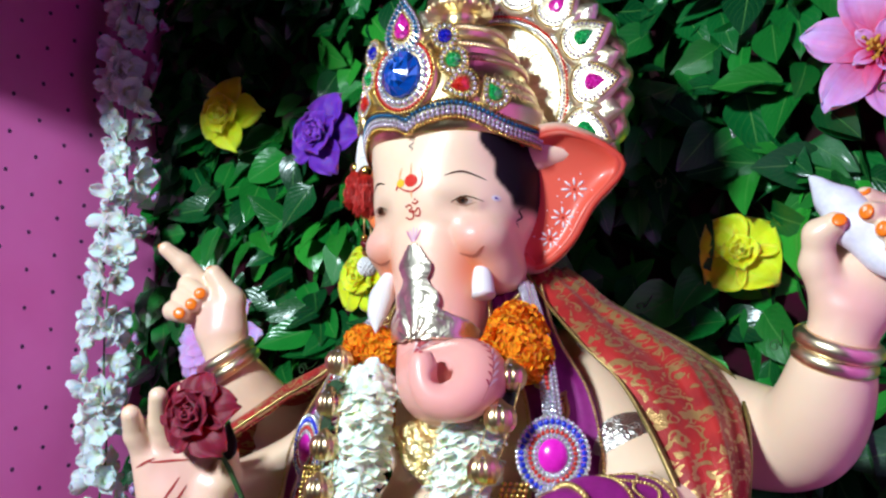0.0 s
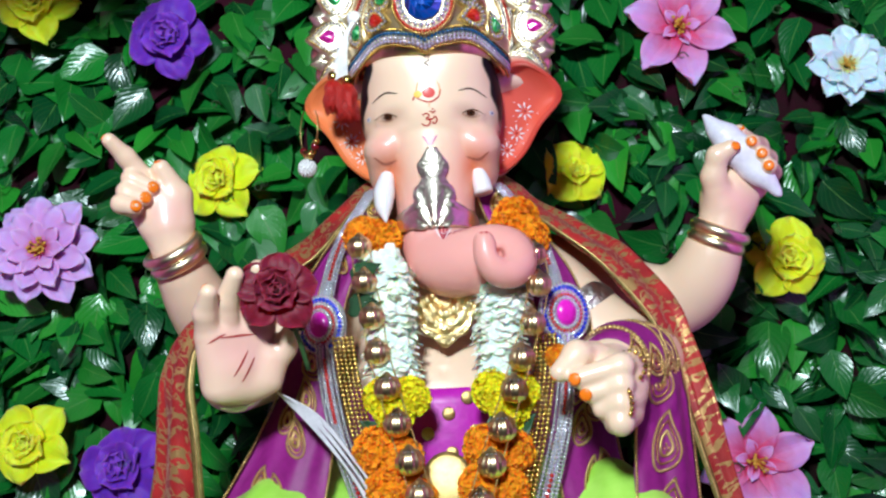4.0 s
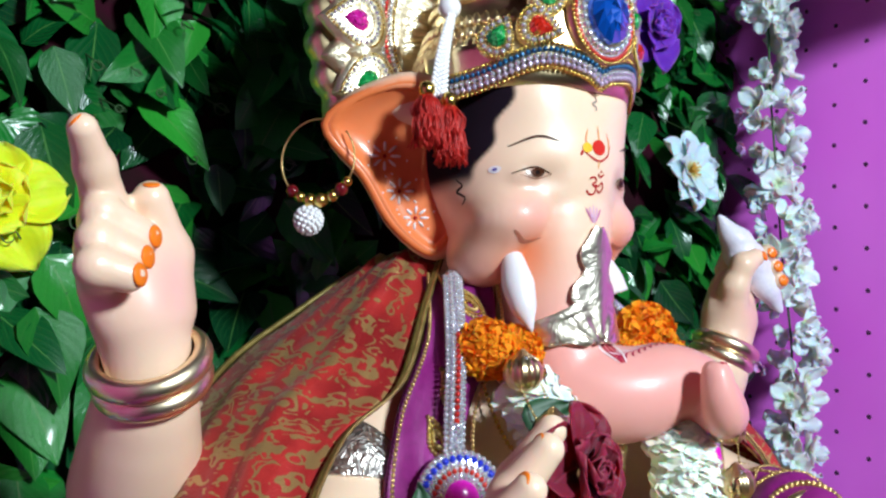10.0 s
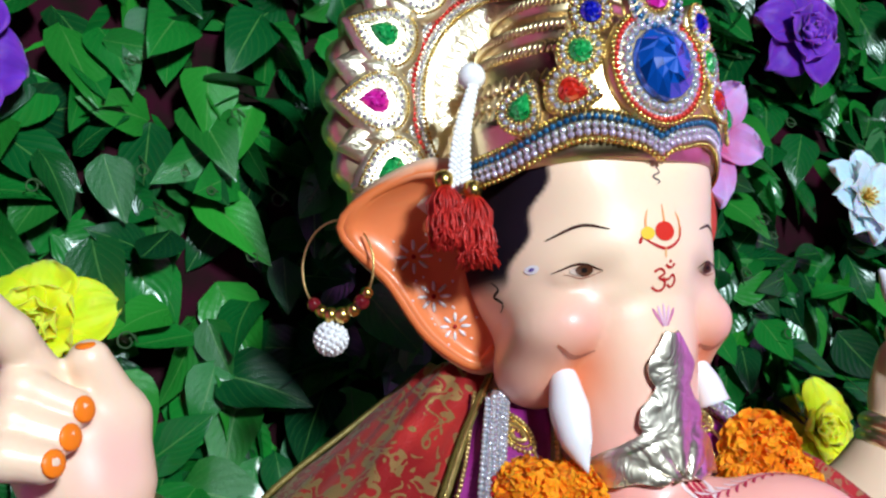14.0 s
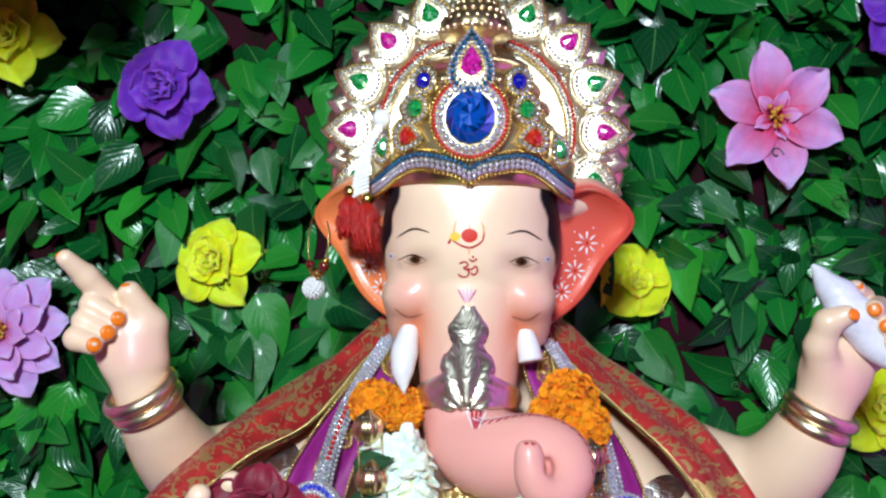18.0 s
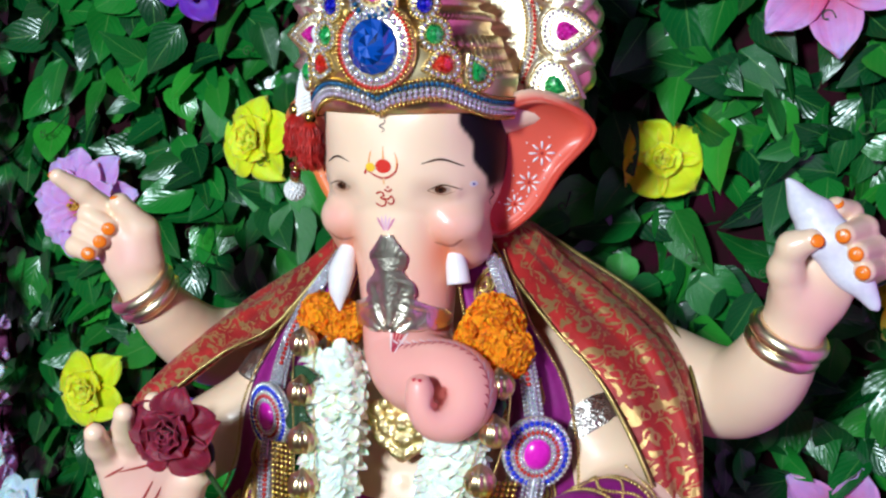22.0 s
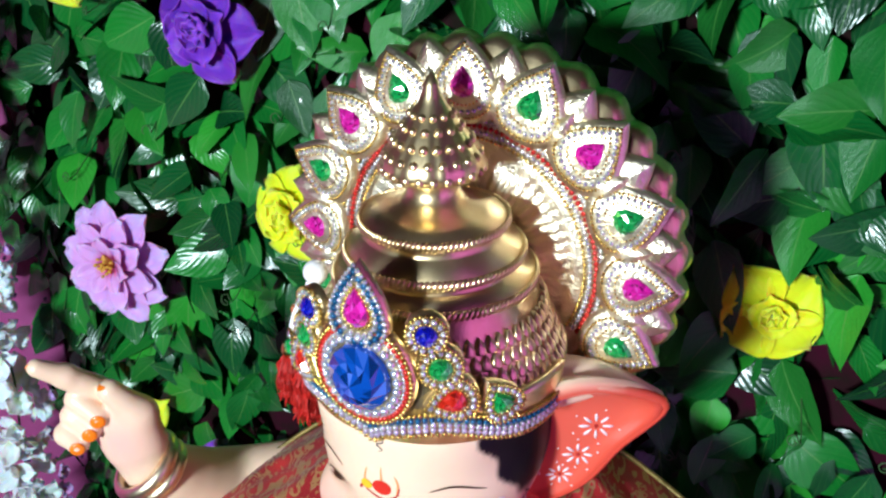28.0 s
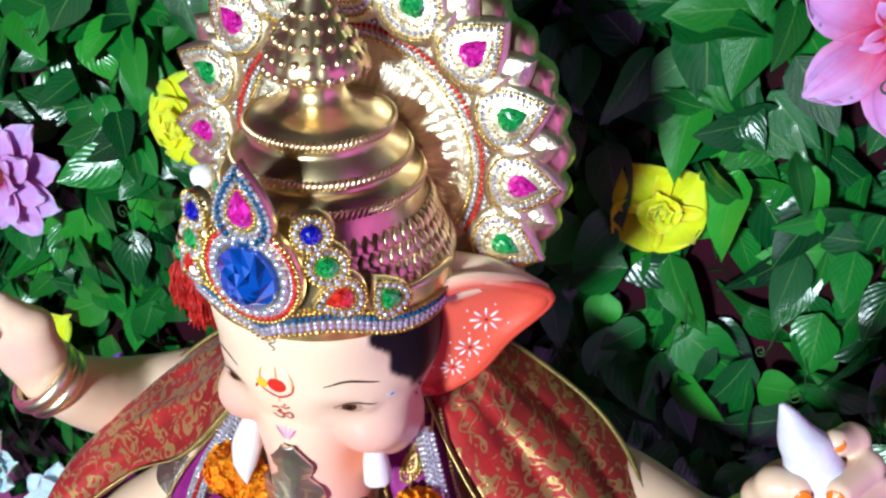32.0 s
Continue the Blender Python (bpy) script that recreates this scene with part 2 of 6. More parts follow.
SKIN = statue_paint()
LEAF = leaf_paint("glossy_leaf", [(0.001, 0.052, 0.016), (0.003, 0.130, 0.024), (0.010, 0.25, 0.028), (0.001, 0.034, 0.014), (0.030, 0.39, 0.034)])
# Dark mesh over pink cloth, with the shade between leaves put into the colour.
MAT_BACK = plain("shaded_mesh_backing", (0.003, 0.010, 0.004), (0.045, 0.004, 0.016), 0.95, scale=9, spec=0.05)
STEM = plain("green_stem", (0.02, 0.07, 0.02), (0.04, 0.12, 0.03), 0.6)
YELLOW = petal_paint("yellow_petal", (0.72, 0.56, 0.01), (0.92, 0.86, 0.01), (0.94, 0.92, 0.06))
PURPLE = petal_paint("violet_petal", (0.06, 0.01, 0.22), (0.15, 0.02, 0.46), (0.24, 0.05, 0.60))
PINK = petal_paint("pink_petal", (0.70, 0.008, 0.09), (0.80, 0.30, 0.64), (0.82, 0.46, 0.80), spread=0.66)
DAHLIA = petal_paint("mauve_petal", (0.68, 0.05, 0.26), (0.72, 0.33, 0.72), (0.76, 0.48, 0.84), spread=0.52)
WHITE_PETAL = petal_paint("white_petal", (0.78, 0.80, 0.55), (0.88, 0.90, 0.90), (0.90, 0.92, 0.94), 0.5)
CREAM_PETAL = petal_paint("cream_petal", (0.86, 0.85, 0.42), (0.97, 0.95, 0.80), (0.98, 0.96, 0.86), 0.7, 0.05)
ICE_PETAL = petal_paint("pale_blue_petal", (0.80, 0.68, 0.20), (0.72, 0.84, 0.90), (0.80, 0.90, 0.96), 0.3)
RED_ROSE = petal_paint("crimson_petal", (0.07, 0.002, 0.010), (0.15, 0.004, 0.022), (0.22, 0.008, 0.036), 0.55, 0.1)
BALL_GOLD = plain("ribbed_ball_gold", (0.70, 0.50, 0.26), (0.84, 0.66, 0.40), 0.30, 1.0, 60, 0.05)
ORANGE = petal_paint("orange_marigold", (0.95, 0.20, 0.001), (1.0, 0.27, 0.001), (1.0, 0.34, 0.004), 0.7, 0.05)
MARI_YELLOW = petal_paint("yellow_marigold", (0.88, 0.56, 0.002), (0.98, 0.74, 0.004), (1.0, 0.80, 0.015), 0.7, 0.05)
STAMEN = plain("ochre_stamen", (0.60, 0.28, 0.03), (0.75, 0.45, 0.06), 0.6)
CLOTH_PINK = dotted_cloth("dotted_magenta_cloth", (0.91, 0.16, 0.92), (0.95, 0.20, 0.97), (0.074, -0.126), (-0.0695, 1.4757))
# The magenta cloth again, with the left wall's warm light put into its colour.
CLOTH_PINK_WARM = dotted_cloth("dotted_warm_lit_cloth", (0.87, 0.15, 0.51), (0.92, 0.20, 0.60))
GOLD = plain("polished_gold_plating", (0.84, 0.64, 0.34), (0.92, 0.75, 0.46), 0.32, 1.0, 40, 0.08)
GOLD_BEAD = plain("gold_bead", (0.68, 0.46, 0.10), (0.80, 0.58, 0.18), 0.25, 1.0, 80, 0.0)
PRESSED_GOLD = embossed("pressed_yellow_gold", (0.88, 0.68, 0.32), (0.96, 0.80, 0.46), 0.28, 90, 0.3)
GILT = embossed("pressed_pale_gold", (0.90, 0.79, 0.55), (0.96, 0.89, 0.70), 0.36, 75, 0.18)
SCROLL_SILVER = embossed("pressed_silver_scrolls", (0.80, 0.71, 0.56), (0.92, 0.86, 0.74), 0.33, 38, 0.10, 0.002)
SILVER = embossed("pressed_silver", (0.80, 0.75, 0.70), (0.90, 0.87, 0.83), 0.34, 70, 0.30)
BANGLE = plain("warm_bangle_metal", (0.88, 0.70, 0.46), (0.96, 0.84, 0.62), 0.33, 1.0, 50, 0.05)
RHINE = plain("clear_rhinestone", (0.62, 0.64, 0.72), (0.88, 0.89, 0.95), 0.12, 0.75, 300, 0.0)
LILAC_STONE = plain("lilac_rhinestone", (0.52, 0.42, 0.58), (0.70, 0.60, 0.74), 0.15, 0.6, 300, 0.0)
PEARL = plain("white_pearl", (0.80, 0.80, 0.82), (0.88, 0.88, 0.90), 0.22, 0.0, 100, 0.0, 0.7, 0.4)
BLUE_BEAD = plain("blue_bead", (0.01, 0.02, 0.42), (0.02, 0.04, 0.62), 0.15, 0.2, 100, 0.0, 0.7)
TEAL_BEAD = plain("teal_bead", (0.005, 0.05, 0.13), (0.01, 0.12, 0.26), 0.2, 0.3, 100, 0.0)
RED_BEAD = plain("red_bead", (0.40, 0.01, 0.01), (0.58, 0.03, 0.02), 0.2, 0.2, 100, 0.0)
GARNET = plain("garnet_bead", (0.10, 0.004, 0.008), (0.20, 0.010, 0.015), 0.12, 0.1, 100, 0.0, 0.8)
RED_SILK = plain("red_silk_thread", (0.45, 0.008, 0.008), (0.70, 0.03, 0.02), 0.40, 0, 200, 0.4, stretch=(3, 3, 0.3))
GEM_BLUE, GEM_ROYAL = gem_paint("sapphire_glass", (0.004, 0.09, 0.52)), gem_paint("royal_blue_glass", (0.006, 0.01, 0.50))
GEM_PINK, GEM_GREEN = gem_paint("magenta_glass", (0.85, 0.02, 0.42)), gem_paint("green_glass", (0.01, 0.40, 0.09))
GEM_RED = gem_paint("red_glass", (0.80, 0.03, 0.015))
MEDAL_STONE = plain("magenta_enamel", (0.66, 0.012, 0.42), (0.80, 0.02, 0.54), 0.25, 0, 100, 0.05)
BROCADE = brocade("red_gold_brocade", (0.26, 0.006, 0.008), (0.46, 0.022, 0.018), (0.46, 0.27, 0.10), 2.7, 0.46)
WAIST_SILK = plain("bright_purple_silk", (0.40, 0.004, 0.33), (0.50, 0.010, 0.42), 0.42, 0, 40, 0.3)
PURPLE_SILK = plain("purple_silk", (0.19, 0.004, 0.13), (0.27, 0.008, 0.19), 0.6, 0, 40, 0.3)
LIME = plain("lime_satin", (0.30, 0.66, 0.06), (0.42, 0.78, 0.12), 0.35, 0, 20, 0.3)
OLIVE = plain("olive_gold_ribbon", (0.12, 0.09, 0.02), (0.30, 0.22, 0.06), 0.45, 0.4, 200, 0.5)
GOLD_CORD = plain("gold_cord", (0.55, 0.38, 0.12), (0.75, 0.55, 0.24), 0.35, 0.9, 300, 0.4)
WHITE_THREAD = plain("white_thread", (0.50, 0.48, 0.52), (0.66, 0.64, 0.68), 0.6)
CONCH = plain("white_shell_paint", (0.66, 0.66, 0.78), (0.78, 0.78, 0.86), 0.4, 0, 60, 0.3, 0.4)
DARK_LEAF = plain("dark_garland_leaf", (0.01, 0.05, 0.02), (0.02, 0.08, 0.03), 0.5)
ROOM = plain("dim_room_wall", (0.045, 0.040, 0.038), (0.060, 0.054, 0.052), 0.9)
FLOOR = plain("worn_floor", (0.05, 0.045, 0.042), (0.08, 0.072, 0.068), 0.6)

# ---- mesh tools ----


class Sheet:
    """Gathers vertices, faces and leaf coordinates of one mesh."""

    def __init__(self):
        self.v, self.f, self.uv, self.n = [], [], [], 0

    def add(self, verts, faces, uv=None):
        verts = np.asarray(verts, float)
        self.v.append(verts)
        self.uv.append(np.zeros((len(verts), 2)) if uv is None else np.asarray(uv, float))
        self.f += [tuple(i + self.n for i in face) for face in faces]
        self.n += len(verts)
        return self

    def mesh(self, name, mat, smooth=True):
        me = bpy.data.meshes.new(name)
        v = np.concatenate(self.v)
        me.from_pydata(v.tolist(), [], self.f)
        uv = np.concatenate(self.uv)
        if uv.any():
            layer = me.uv_layers.new(name="leaf")
            idx = np.empty(len(me.loops), int)
            me.loops.foreach_get("vertex_index", idx)
            layer.data.foreach_set("uv", uv[idx].ravel())
        me.materials.append(mat)
        me.polygons.foreach_set("use_smooth", [smooth] * len(me.polygons))
        me.update()
        return me


def thing(name, at, label, category, group="", kind=""):
    ob = new(name)
    ob.location = at
    ob.empty_display_size = 0.02
    return tagged(ob, label, category, group, kind)


def place_of(ob):
    p = Vector((0, 0, 0))
    while ob:
        p += ob.location
        ob = ob.parent
    return p


def part(name, sheet, mat, parent, label="", smooth=True, kind=""):
    """One mesh under a thing or a part; the sheet is in world metres."""
    me = sheet.mesh(name, mat, smooth)
    base = place_of(parent)
    me.transform(Matrix.Translation(-base))
    ob = new(name, me)
    ob.parent = parent
    return tagged(ob, label, kind=kind)


def solo(name, sheet, mat, label, category, group="", kind="", smooth=True):
    return tagged(new(name, sheet.mesh(name, mat, smooth)), label, category, group, kind)


def grid_faces(rows, cols, wrap=False):
    out = []
    for i in range(rows - 1):
        for j in range(cols if wrap else cols - 1):
            k = (j + 1) % cols
            out.append((i * cols + j, i * cols + k, (i + 1) * cols + k, (i + 1) * cols + j))
    return out


def box(lo, hi):
    (a, b, c), (d, e, f) = lo, hi
    v = [(a, b, c), (d, b, c), (d, e, c), (a, e, c), (a, b, f), (d, b, f), (d, e, f), (a, e, f)]
    return v, [(0, 3, 2, 1), (4, 5, 6, 7), (0, 1, 5, 4), (1, 2, 6, 5), (2, 3, 7, 6), (3, 0, 4, 7)]


def spline(points, n):
    """A smooth line of n points through the given ones."""
    p = np.asarray(points, float)
    if len(p) < 3:
        t = np.linspace(0, 1, n)[:, None]
        return p[0] * (1 - t) + p[-1] * t
    q = np.vstack([2 * p[0] - p[1], p, 2 * p[-1] - p[-2]])
    s = np.linspace(0, len(p) - 1 - 1e-9, n)
    i = s.astype(int)
    t = (s - i)[:, None]
    a, b, c, d = q[i], q[i + 1], q[i + 2], q[i + 3]
    return 0.5 * (2 * b + (c - a) * t + (2 * a - 5 * b + 4 * c - d) * t**2 + (3 * b - a - 3 * c + d) * t**3)


def tube(points, radius, seg=8, caps=True):
    p = np.asarray(points, float)
    r = np.broadcast_to(np.asarray(radius, float), (len(p),))
    tan = np.gradient(p, axis=0)
    tan /= np.linalg.norm(tan, axis=1)[:, None] + 1e-12
    up = np.array([0.31, 0.17, 0.93]) if abs(tan[0][2]) < 0.9 else np.array([0.93, 0.2, 0.1])
    verts, uv = [], []
    side = np.cross(tan[0], up)
    for i in range(len(p)):
        side = side - tan[i] * (side @ tan[i])
        side /= np.linalg.norm(side) + 1e-12
        other = np.cross(tan[i], side)
        for j in range(seg):
            a = 2 * math.pi * j / seg
            verts.append(p[i] + r[i] * (math.cos(a) * side + math.sin(a) * other))
            uv.append((j / seg, i / max(1, len(p) - 1)))
    faces = grid_faces(len(p), seg, True)
    if caps:
        faces += [tuple(reversed(range(seg))), tuple(range((len(p) - 1) * seg, len(p) * seg))]
    return verts, faces, uv


def lathe(profile, seg=24, centre=(0, 0, 0), wave=None):
    """A turned form about z from (radius, height) pairs."""
    verts = []
    for i, (r, z) in enumerate(profile):
        for j in range(seg):
            a = 2 * math.pi * j / seg
            k = 1 + (wave(i, a) if wave else 0)
            verts.append((centre[0] + r * k * math.cos(a), centre[1] + r * k * math.sin(a), centre[2] + z))
    faces = grid_faces(len(profile), seg, True)
    faces += [tuple(reversed(range(seg))), tuple(range((len(profile) - 1) * seg, len(profile) * seg))]
    return verts, faces


def ball(c, r, seg=8, rings=5, squash=1.0):
    prof = [(max(1e-5, r * math.sin(math.pi * i / rings)), -r * squash * math.cos(math.pi * i / rings)) for i in range(rings + 1)]
    return lathe(prof, seg, c)


def moved(geo, m):
    v = np.asarray(geo[0], float)
    m = np.array(m)
    return (v @ m[:3, :3].T + m[:3, 3], *geo[1:])


def facing(at, ahead, up=(0, 0, 1)):
    """A pose whose z axis looks along ahead."""
    z = Vector(ahead).normalized()
    x = Vector(up).cross(z)
    x = x.normalized() if x.length > 1e-4 else Vector((1, 0, 0))
    y = z.cross(x)
    m = Matrix((x, y, z)).transposed().to_4x4()
    m.translation = at
    return m


def bead_row(points, r, every=None, seg=6, rings=4):
    """Round beads along a line, one against the next."""
    p = np.asarray(points, float)
    d = np.concatenate([[0], np.cumsum(np.linalg.norm(np.diff(p, axis=0), axis=1))])
    n = max(2, int(d[-1] / (every or 2 * r)))
    s = Sheet()
    for x in np.linspace(0, d[-1], n):
        c = [np.interp(x, d, p[:, k]) for k in range(3)]
        s.add(*ball(c, r, seg, rings))
    return s


BEAD = {}


def beads(name, points, r, mat, parent, every=None):
    """Round beads along a line, each an object of its own on one mesh."""
    key = (r, mat.name)
    if key not in BEAD:
        BEAD[key] = Sheet().add(*ball((0, 0, 0), r, 8, 5)).mesh(name, mat)
    p = np.asarray(points, float)
    d = np.concatenate([[0], np.cumsum(np.linalg.norm(np.diff(p, axis=0), axis=1))])
    n = max(2, int(d[-1] / (every or 2 * r)))
    base = place_of(parent)
    closed = np.linalg.norm(p[0] - p[-1]) < 1e-6
    for x in np.linspace(0, d[-1], n, endpoint=not closed):
        ob = new(name, BEAD[key])
        ob.parent = parent
        ob.location = Vector([np.interp(x, d, p[:, k]) for k in range(3)]) - base


def petal(length, width, cup=0.2, curl=0.3, rows=6, cols=5, tip=1.0, ruffle=0.0, seed=0, belly=0.6, roll=0.0):
    """A petal that grows along +y from the origin and cups towards +z."""
    rnd = random.Random(seed)
    ph = rnd.uniform(0, 6)
    verts, uv = [], []
    for i in range(rows):
        t = i / (rows - 1)
        k = (0.05 + 0.95 * t) ** belly
        pointed = math.sin(math.pi * min(1.0, k * 0.985)) ** 0.85
        blunt = min(1.0, 0.30 + 1.1 * t) * max(0.0, 1 - max(0.0, (t - 0.62) / 0.40) ** 2.4) ** 0.5
        w = width * max(0.05, tip * pointed + (1 - tip) * blunt)
        for j in range(cols):
            u = -1 + 2 * j / (cols - 1)
            x = u * w / 2
            y = length * t * (1 - 0.12 * tip * u * u * t)
            z = cup * width * u * u * 0.6 + curl * length * t * t - roll * length * max(0.0, t - 0.6) ** 2 + ruffle * width * math.sin(5 * u + ph + 3 * t) * t
            verts.append((x, y, z))
            uv.append((0.5 + u / 2, t))
    return np.array(verts), grid_faces(rows, cols), uv


def thick(sheet_geo, depth):
    """Gives a petal or cloth sheet a second side."""
    v, f, uv = np.asarray(sheet_geo[0]), sheet_geo[1], np.asarray(sheet_geo[2])
    n = len(v)
    nor = np.zeros_like(v)
    for a in f:
        k = np.cross(v[a[1]] - v[a[0]], v[a[2]] - v[a[0]])
        for i in a:
            nor[i] += k
    nor /= np.linalg.norm(nor, axis=1)[:, None] + 1e-12
    edge = {}
    for a in f:
        for i in range(len(a)):
            e = (a[i], a[(i + 1) % len(a)])
            edge[e] = True
    rim = [e for e in edge if (e[1], e[0]) not in edge]
    faces = list(f) + [tuple(i + n for i in reversed(a)) for a in f] + [(b, a, a + n, b + n) for a, b in rim]
    return np.vstack([v, v - nor * depth]), faces, np.vstack([uv, uv])


# ---- setting ----
X0 = 0.151  # the figure's middle plane
LEFT, RIGHT = -0.605, 0.852

s = Sheet().add(*box((-2.6, -4.6, -0.1), (2.8, 0.3, 0.0)))
solo("floor", s, FLOOR, "dim worn grey floor", "floor", kind="structure", smooth=False)
s = Sheet().add(*box((-2.6, -4.6, 2.8), (2.8, 0.3, 2.9)))
solo("ceiling", s, ROOM, "dim plain ceiling", "ceiling", kind="structure", smooth=False)
for nm, lo, hi in (("wall_west", (-2.7, -4.6, 0), (-2.6, 0.3, 2.8)), ("wall_east", (2.8, -4.6, 0), (2.9, 0.3, 2.8)),
                   ("wall_south", (-2.6, -4.7, 0), (2.8, -4.6, 2.8)), ("wall_north", (-2.6, 0.3, 0), (2.8, 0.4, 2.8))):
    solo(nm, Sheet().add(*box(lo, hi)), ROOM, "dim plain room wall", "wall", kind="structure", smooth=False)
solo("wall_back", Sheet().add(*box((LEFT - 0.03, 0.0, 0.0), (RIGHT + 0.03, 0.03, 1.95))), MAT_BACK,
     "backing behind the artificial leaves, coloured dark as in shade", "wall", kind="structure", smooth=False)


def cloth_wall(name, x, thickness, mat):
    """A stretched cloth side wall with slight billows and, low down, gathered pleats."""
    rows, cols = 80, 60
    verts, uv = [], []
    for i in range(rows):
        z = 1.95 * i / (rows - 1)
        for j in range(cols):
            y = -0.002 - 0.80 * j / (cols - 1)
            low = max(0.0, 1 - z / 0.72)
            d = 0.004 * math.sin(9 * z + 4 * y) + 0.03 * low * math.sin(34 * y + 5 * z)
            verts.append((x + d, y, z))
            uv.append((y, z))
    f = grid_faces(rows, cols)
    if thickness < 0:
        f = [tuple(reversed(a)) for a in f]
    s = Sheet().add(*thick((np.array(verts), f, np.array(uv)), 0.006))
    solo(name, s, mat, "magenta pink cloth with small dark dots", "wall", kind="structure")


cloth_wall("wall_left", LEFT, -1, CLOTH_PINK_WARM)
cloth_wall("wall_right", RIGHT, 1, CLOTH_PINK)
solo("canopy", Sheet().add(*box((LEFT - 0.1, -0.62, 1.95), (RIGHT + 0.1, 0.03, 1.97))), ROOM, "plain cloth-covered canopy board", "canopy", kind="structure", smooth=False)
# Added boards, out of view, that shade the upper walls, garland and leaves.
for nm, lo, hi in (("shade_board_left", (LEFT + 0.006, -0.56, 1.487), (-0.15, -0.545, 1.95)), ("shade_board_right", (0.62, -0.53, 1.505), (RIGHT - 0.012, -0.515, 1.95))):
    solo(nm, Sheet().add(*box(lo, hi)), PURPLE_SILK, "added unseen board that shades the top of the side wall", "valance", kind="structure", smooth=False)
plinth = Sheet().add(*box((-0.30, -0.62, 0.0), (0.60, -0.10, 0.70)))
solo("plinth", plinth, PURPLE_SILK, "purple cloth-covered plinth under the idol", "plinth", kind="structure", smooth=False)

from mathutils.bvhtree import BVHTree

# ---- the figure: one mesh from blended rounded forms ----


class Field:
    """A block of space filled with distances to blended rounded forms."""

    def __init__(self, lo, hi, h):
        self.lo, self.h = np.array(lo, float), h
        n = np.ceil((np.array(hi, float) - self.lo) / h).astype(int) + 1
        self.axes = [self.lo[k] + h * np.arange(n[k]) for k in range(3)]
        self.d = np.full(n, 0.2, dtype=np.float32)

    def _put(self, lo, hi, k, fn, cut=False):
        sl = []
        for a in range(3):
            i0 = max(0, int((lo[a] - 2 * k - 0.02 - self.lo[a]) / self.h))
            i1 = min(self.d.shape[a], int((hi[a] + 2 * k + 0.02 - self.lo[a]) / self.h) + 2)
            if i1 <= i0:
                return
            sl.append(slice(i0, i1))
        g = np.meshgrid(*[self.axes[a][sl[a]] for a in range(3)], indexing="ij", sparse=True)
        d = fn(*g)
        old = self.d[tuple(sl)]
        if cut:
            hh = np.clip(0.5 - 0.5 * (old + d) / k, 0, 1)
            self.d[tuple(sl)] = old * (1 - hh) - d * hh + k * hh * (1 - hh)
        else:
            hh = np.clip(0.5 + 0.5 * (d - old) / k, 0, 1)
            self.d[tuple(sl)] = d * (1 - hh) + old * hh - k * hh * (1 - hh)

    def egg(self, c, r, k=0.01, cut=False):
        c, r = np.array(c, float), np.array(r, float)

        def fn(x, y, z):
            p = [(x - c[0]), (y - c[1]), (z - c[2])]
            k0 = np.sqrt(sum((p[a] / r[a]) ** 2 for a in range(3)))
            k1 = np.sqrt(sum((p[a] / r[a] ** 2) ** 2 for a in range(3))) + 1e-9
            return k0 * (k0 - 1) / k1
        self._put(c - r, c + r, k, fn, cut)

    def bone(self, a, b, ra, rb, k=0.008):
        a, b = np.array(a, float), np.array(b, float)
        ab = b - a
        ll = ab @ ab + 1e-12

        def fn(x, y, z):
            t = np.clip(((x - a[0]) * ab[0] + (y - a[1]) * ab[1] + (z - a[2]) * ab[2]) / ll, 0, 1)
            q = (x - a[0] - t * ab[0]) ** 2 + (y - a[1] - t * ab[1]) ** 2 + (z - a[2] - t * ab[2]) ** 2
            return np.sqrt(q) - (ra + t * (rb - ra))
        m = max(ra, rb)
        self._put(np.minimum(a, b) - m, np.maximum(a, b) + m, k, fn)

    def limb(self, points, radii, k=0.008, n=0):
        if n:
            both = spline([(*p, r) for p, r in zip(points, radii)], n)
            points, radii = both[:, :3], both[:, 3]
        for i in range(len(points) - 1):
            self.bone(points[i], points[i + 1], radii[i], radii[i + 1], k)

    def surface(self):
        """Naive surface nets."""
        d, h = self.d, self.h
        neg = d < 0
        corners = [(i, j, k) for i in (0, 1) for j in (0, 1) for k in (0, 1)]
        nx, ny, nz = (n - 1 for n in d.shape)
        cnt = sum(neg[i:nx + i, j:ny + j, k:nz + k].astype(np.int8) for i, j, k in corners)
        cells = np.argwhere((cnt > 0) & (cnt < 8))
        acc, num = np.zeros((len(cells), 3)), np.zeros(len(cells))
        for a in corners:
            for ax in range(3):
                if a[ax]:
                    continue
                b = list(a)
                b[ax] = 1
                pa, pb = cells + a, cells + b
                da, db = d[tuple(pa.T)], d[tuple(pb.T)]
                m = (da < 0) != (db < 0)
                t = np.where(m, da / np.where(m, da - db, 1), 0)
                p = pa + t[:, None] * (pb - pa)
                acc[m] += p[m]
                num[m] += 1
        v = self.lo + h * acc / num[:, None]
        index = np.full((nx, ny, nz), -1, int)
        index[tuple(cells.T)] = np.arange(len(cells))
        faces = []
        for ax in range(3):
            o1, o2 = [(1, 2), (2, 0), (0, 1)][ax]
            lo, hi = [slice(None)] * 3, [slice(None)] * 3
            lo[ax], hi[ax] = slice(0, -1), slice(1, None)
            for k in (o1, o2):
                lo[k] = hi[k] = slice(1, -1)
            a, b = neg[tuple(lo)], neg[tuple(hi)]
            e = np.argwhere(a != b)
            flip = a[tuple(e.T)]
            base = e.copy()
            base[:, o1] += 1
            base[:, o2] += 1
            quad = []
            for s1, s2 in ((1, 1), (0, 1), (0, 0), (1, 0)):
                q = base.copy()
                q[:, o1] -= s1
                q[:, o2] -= s2
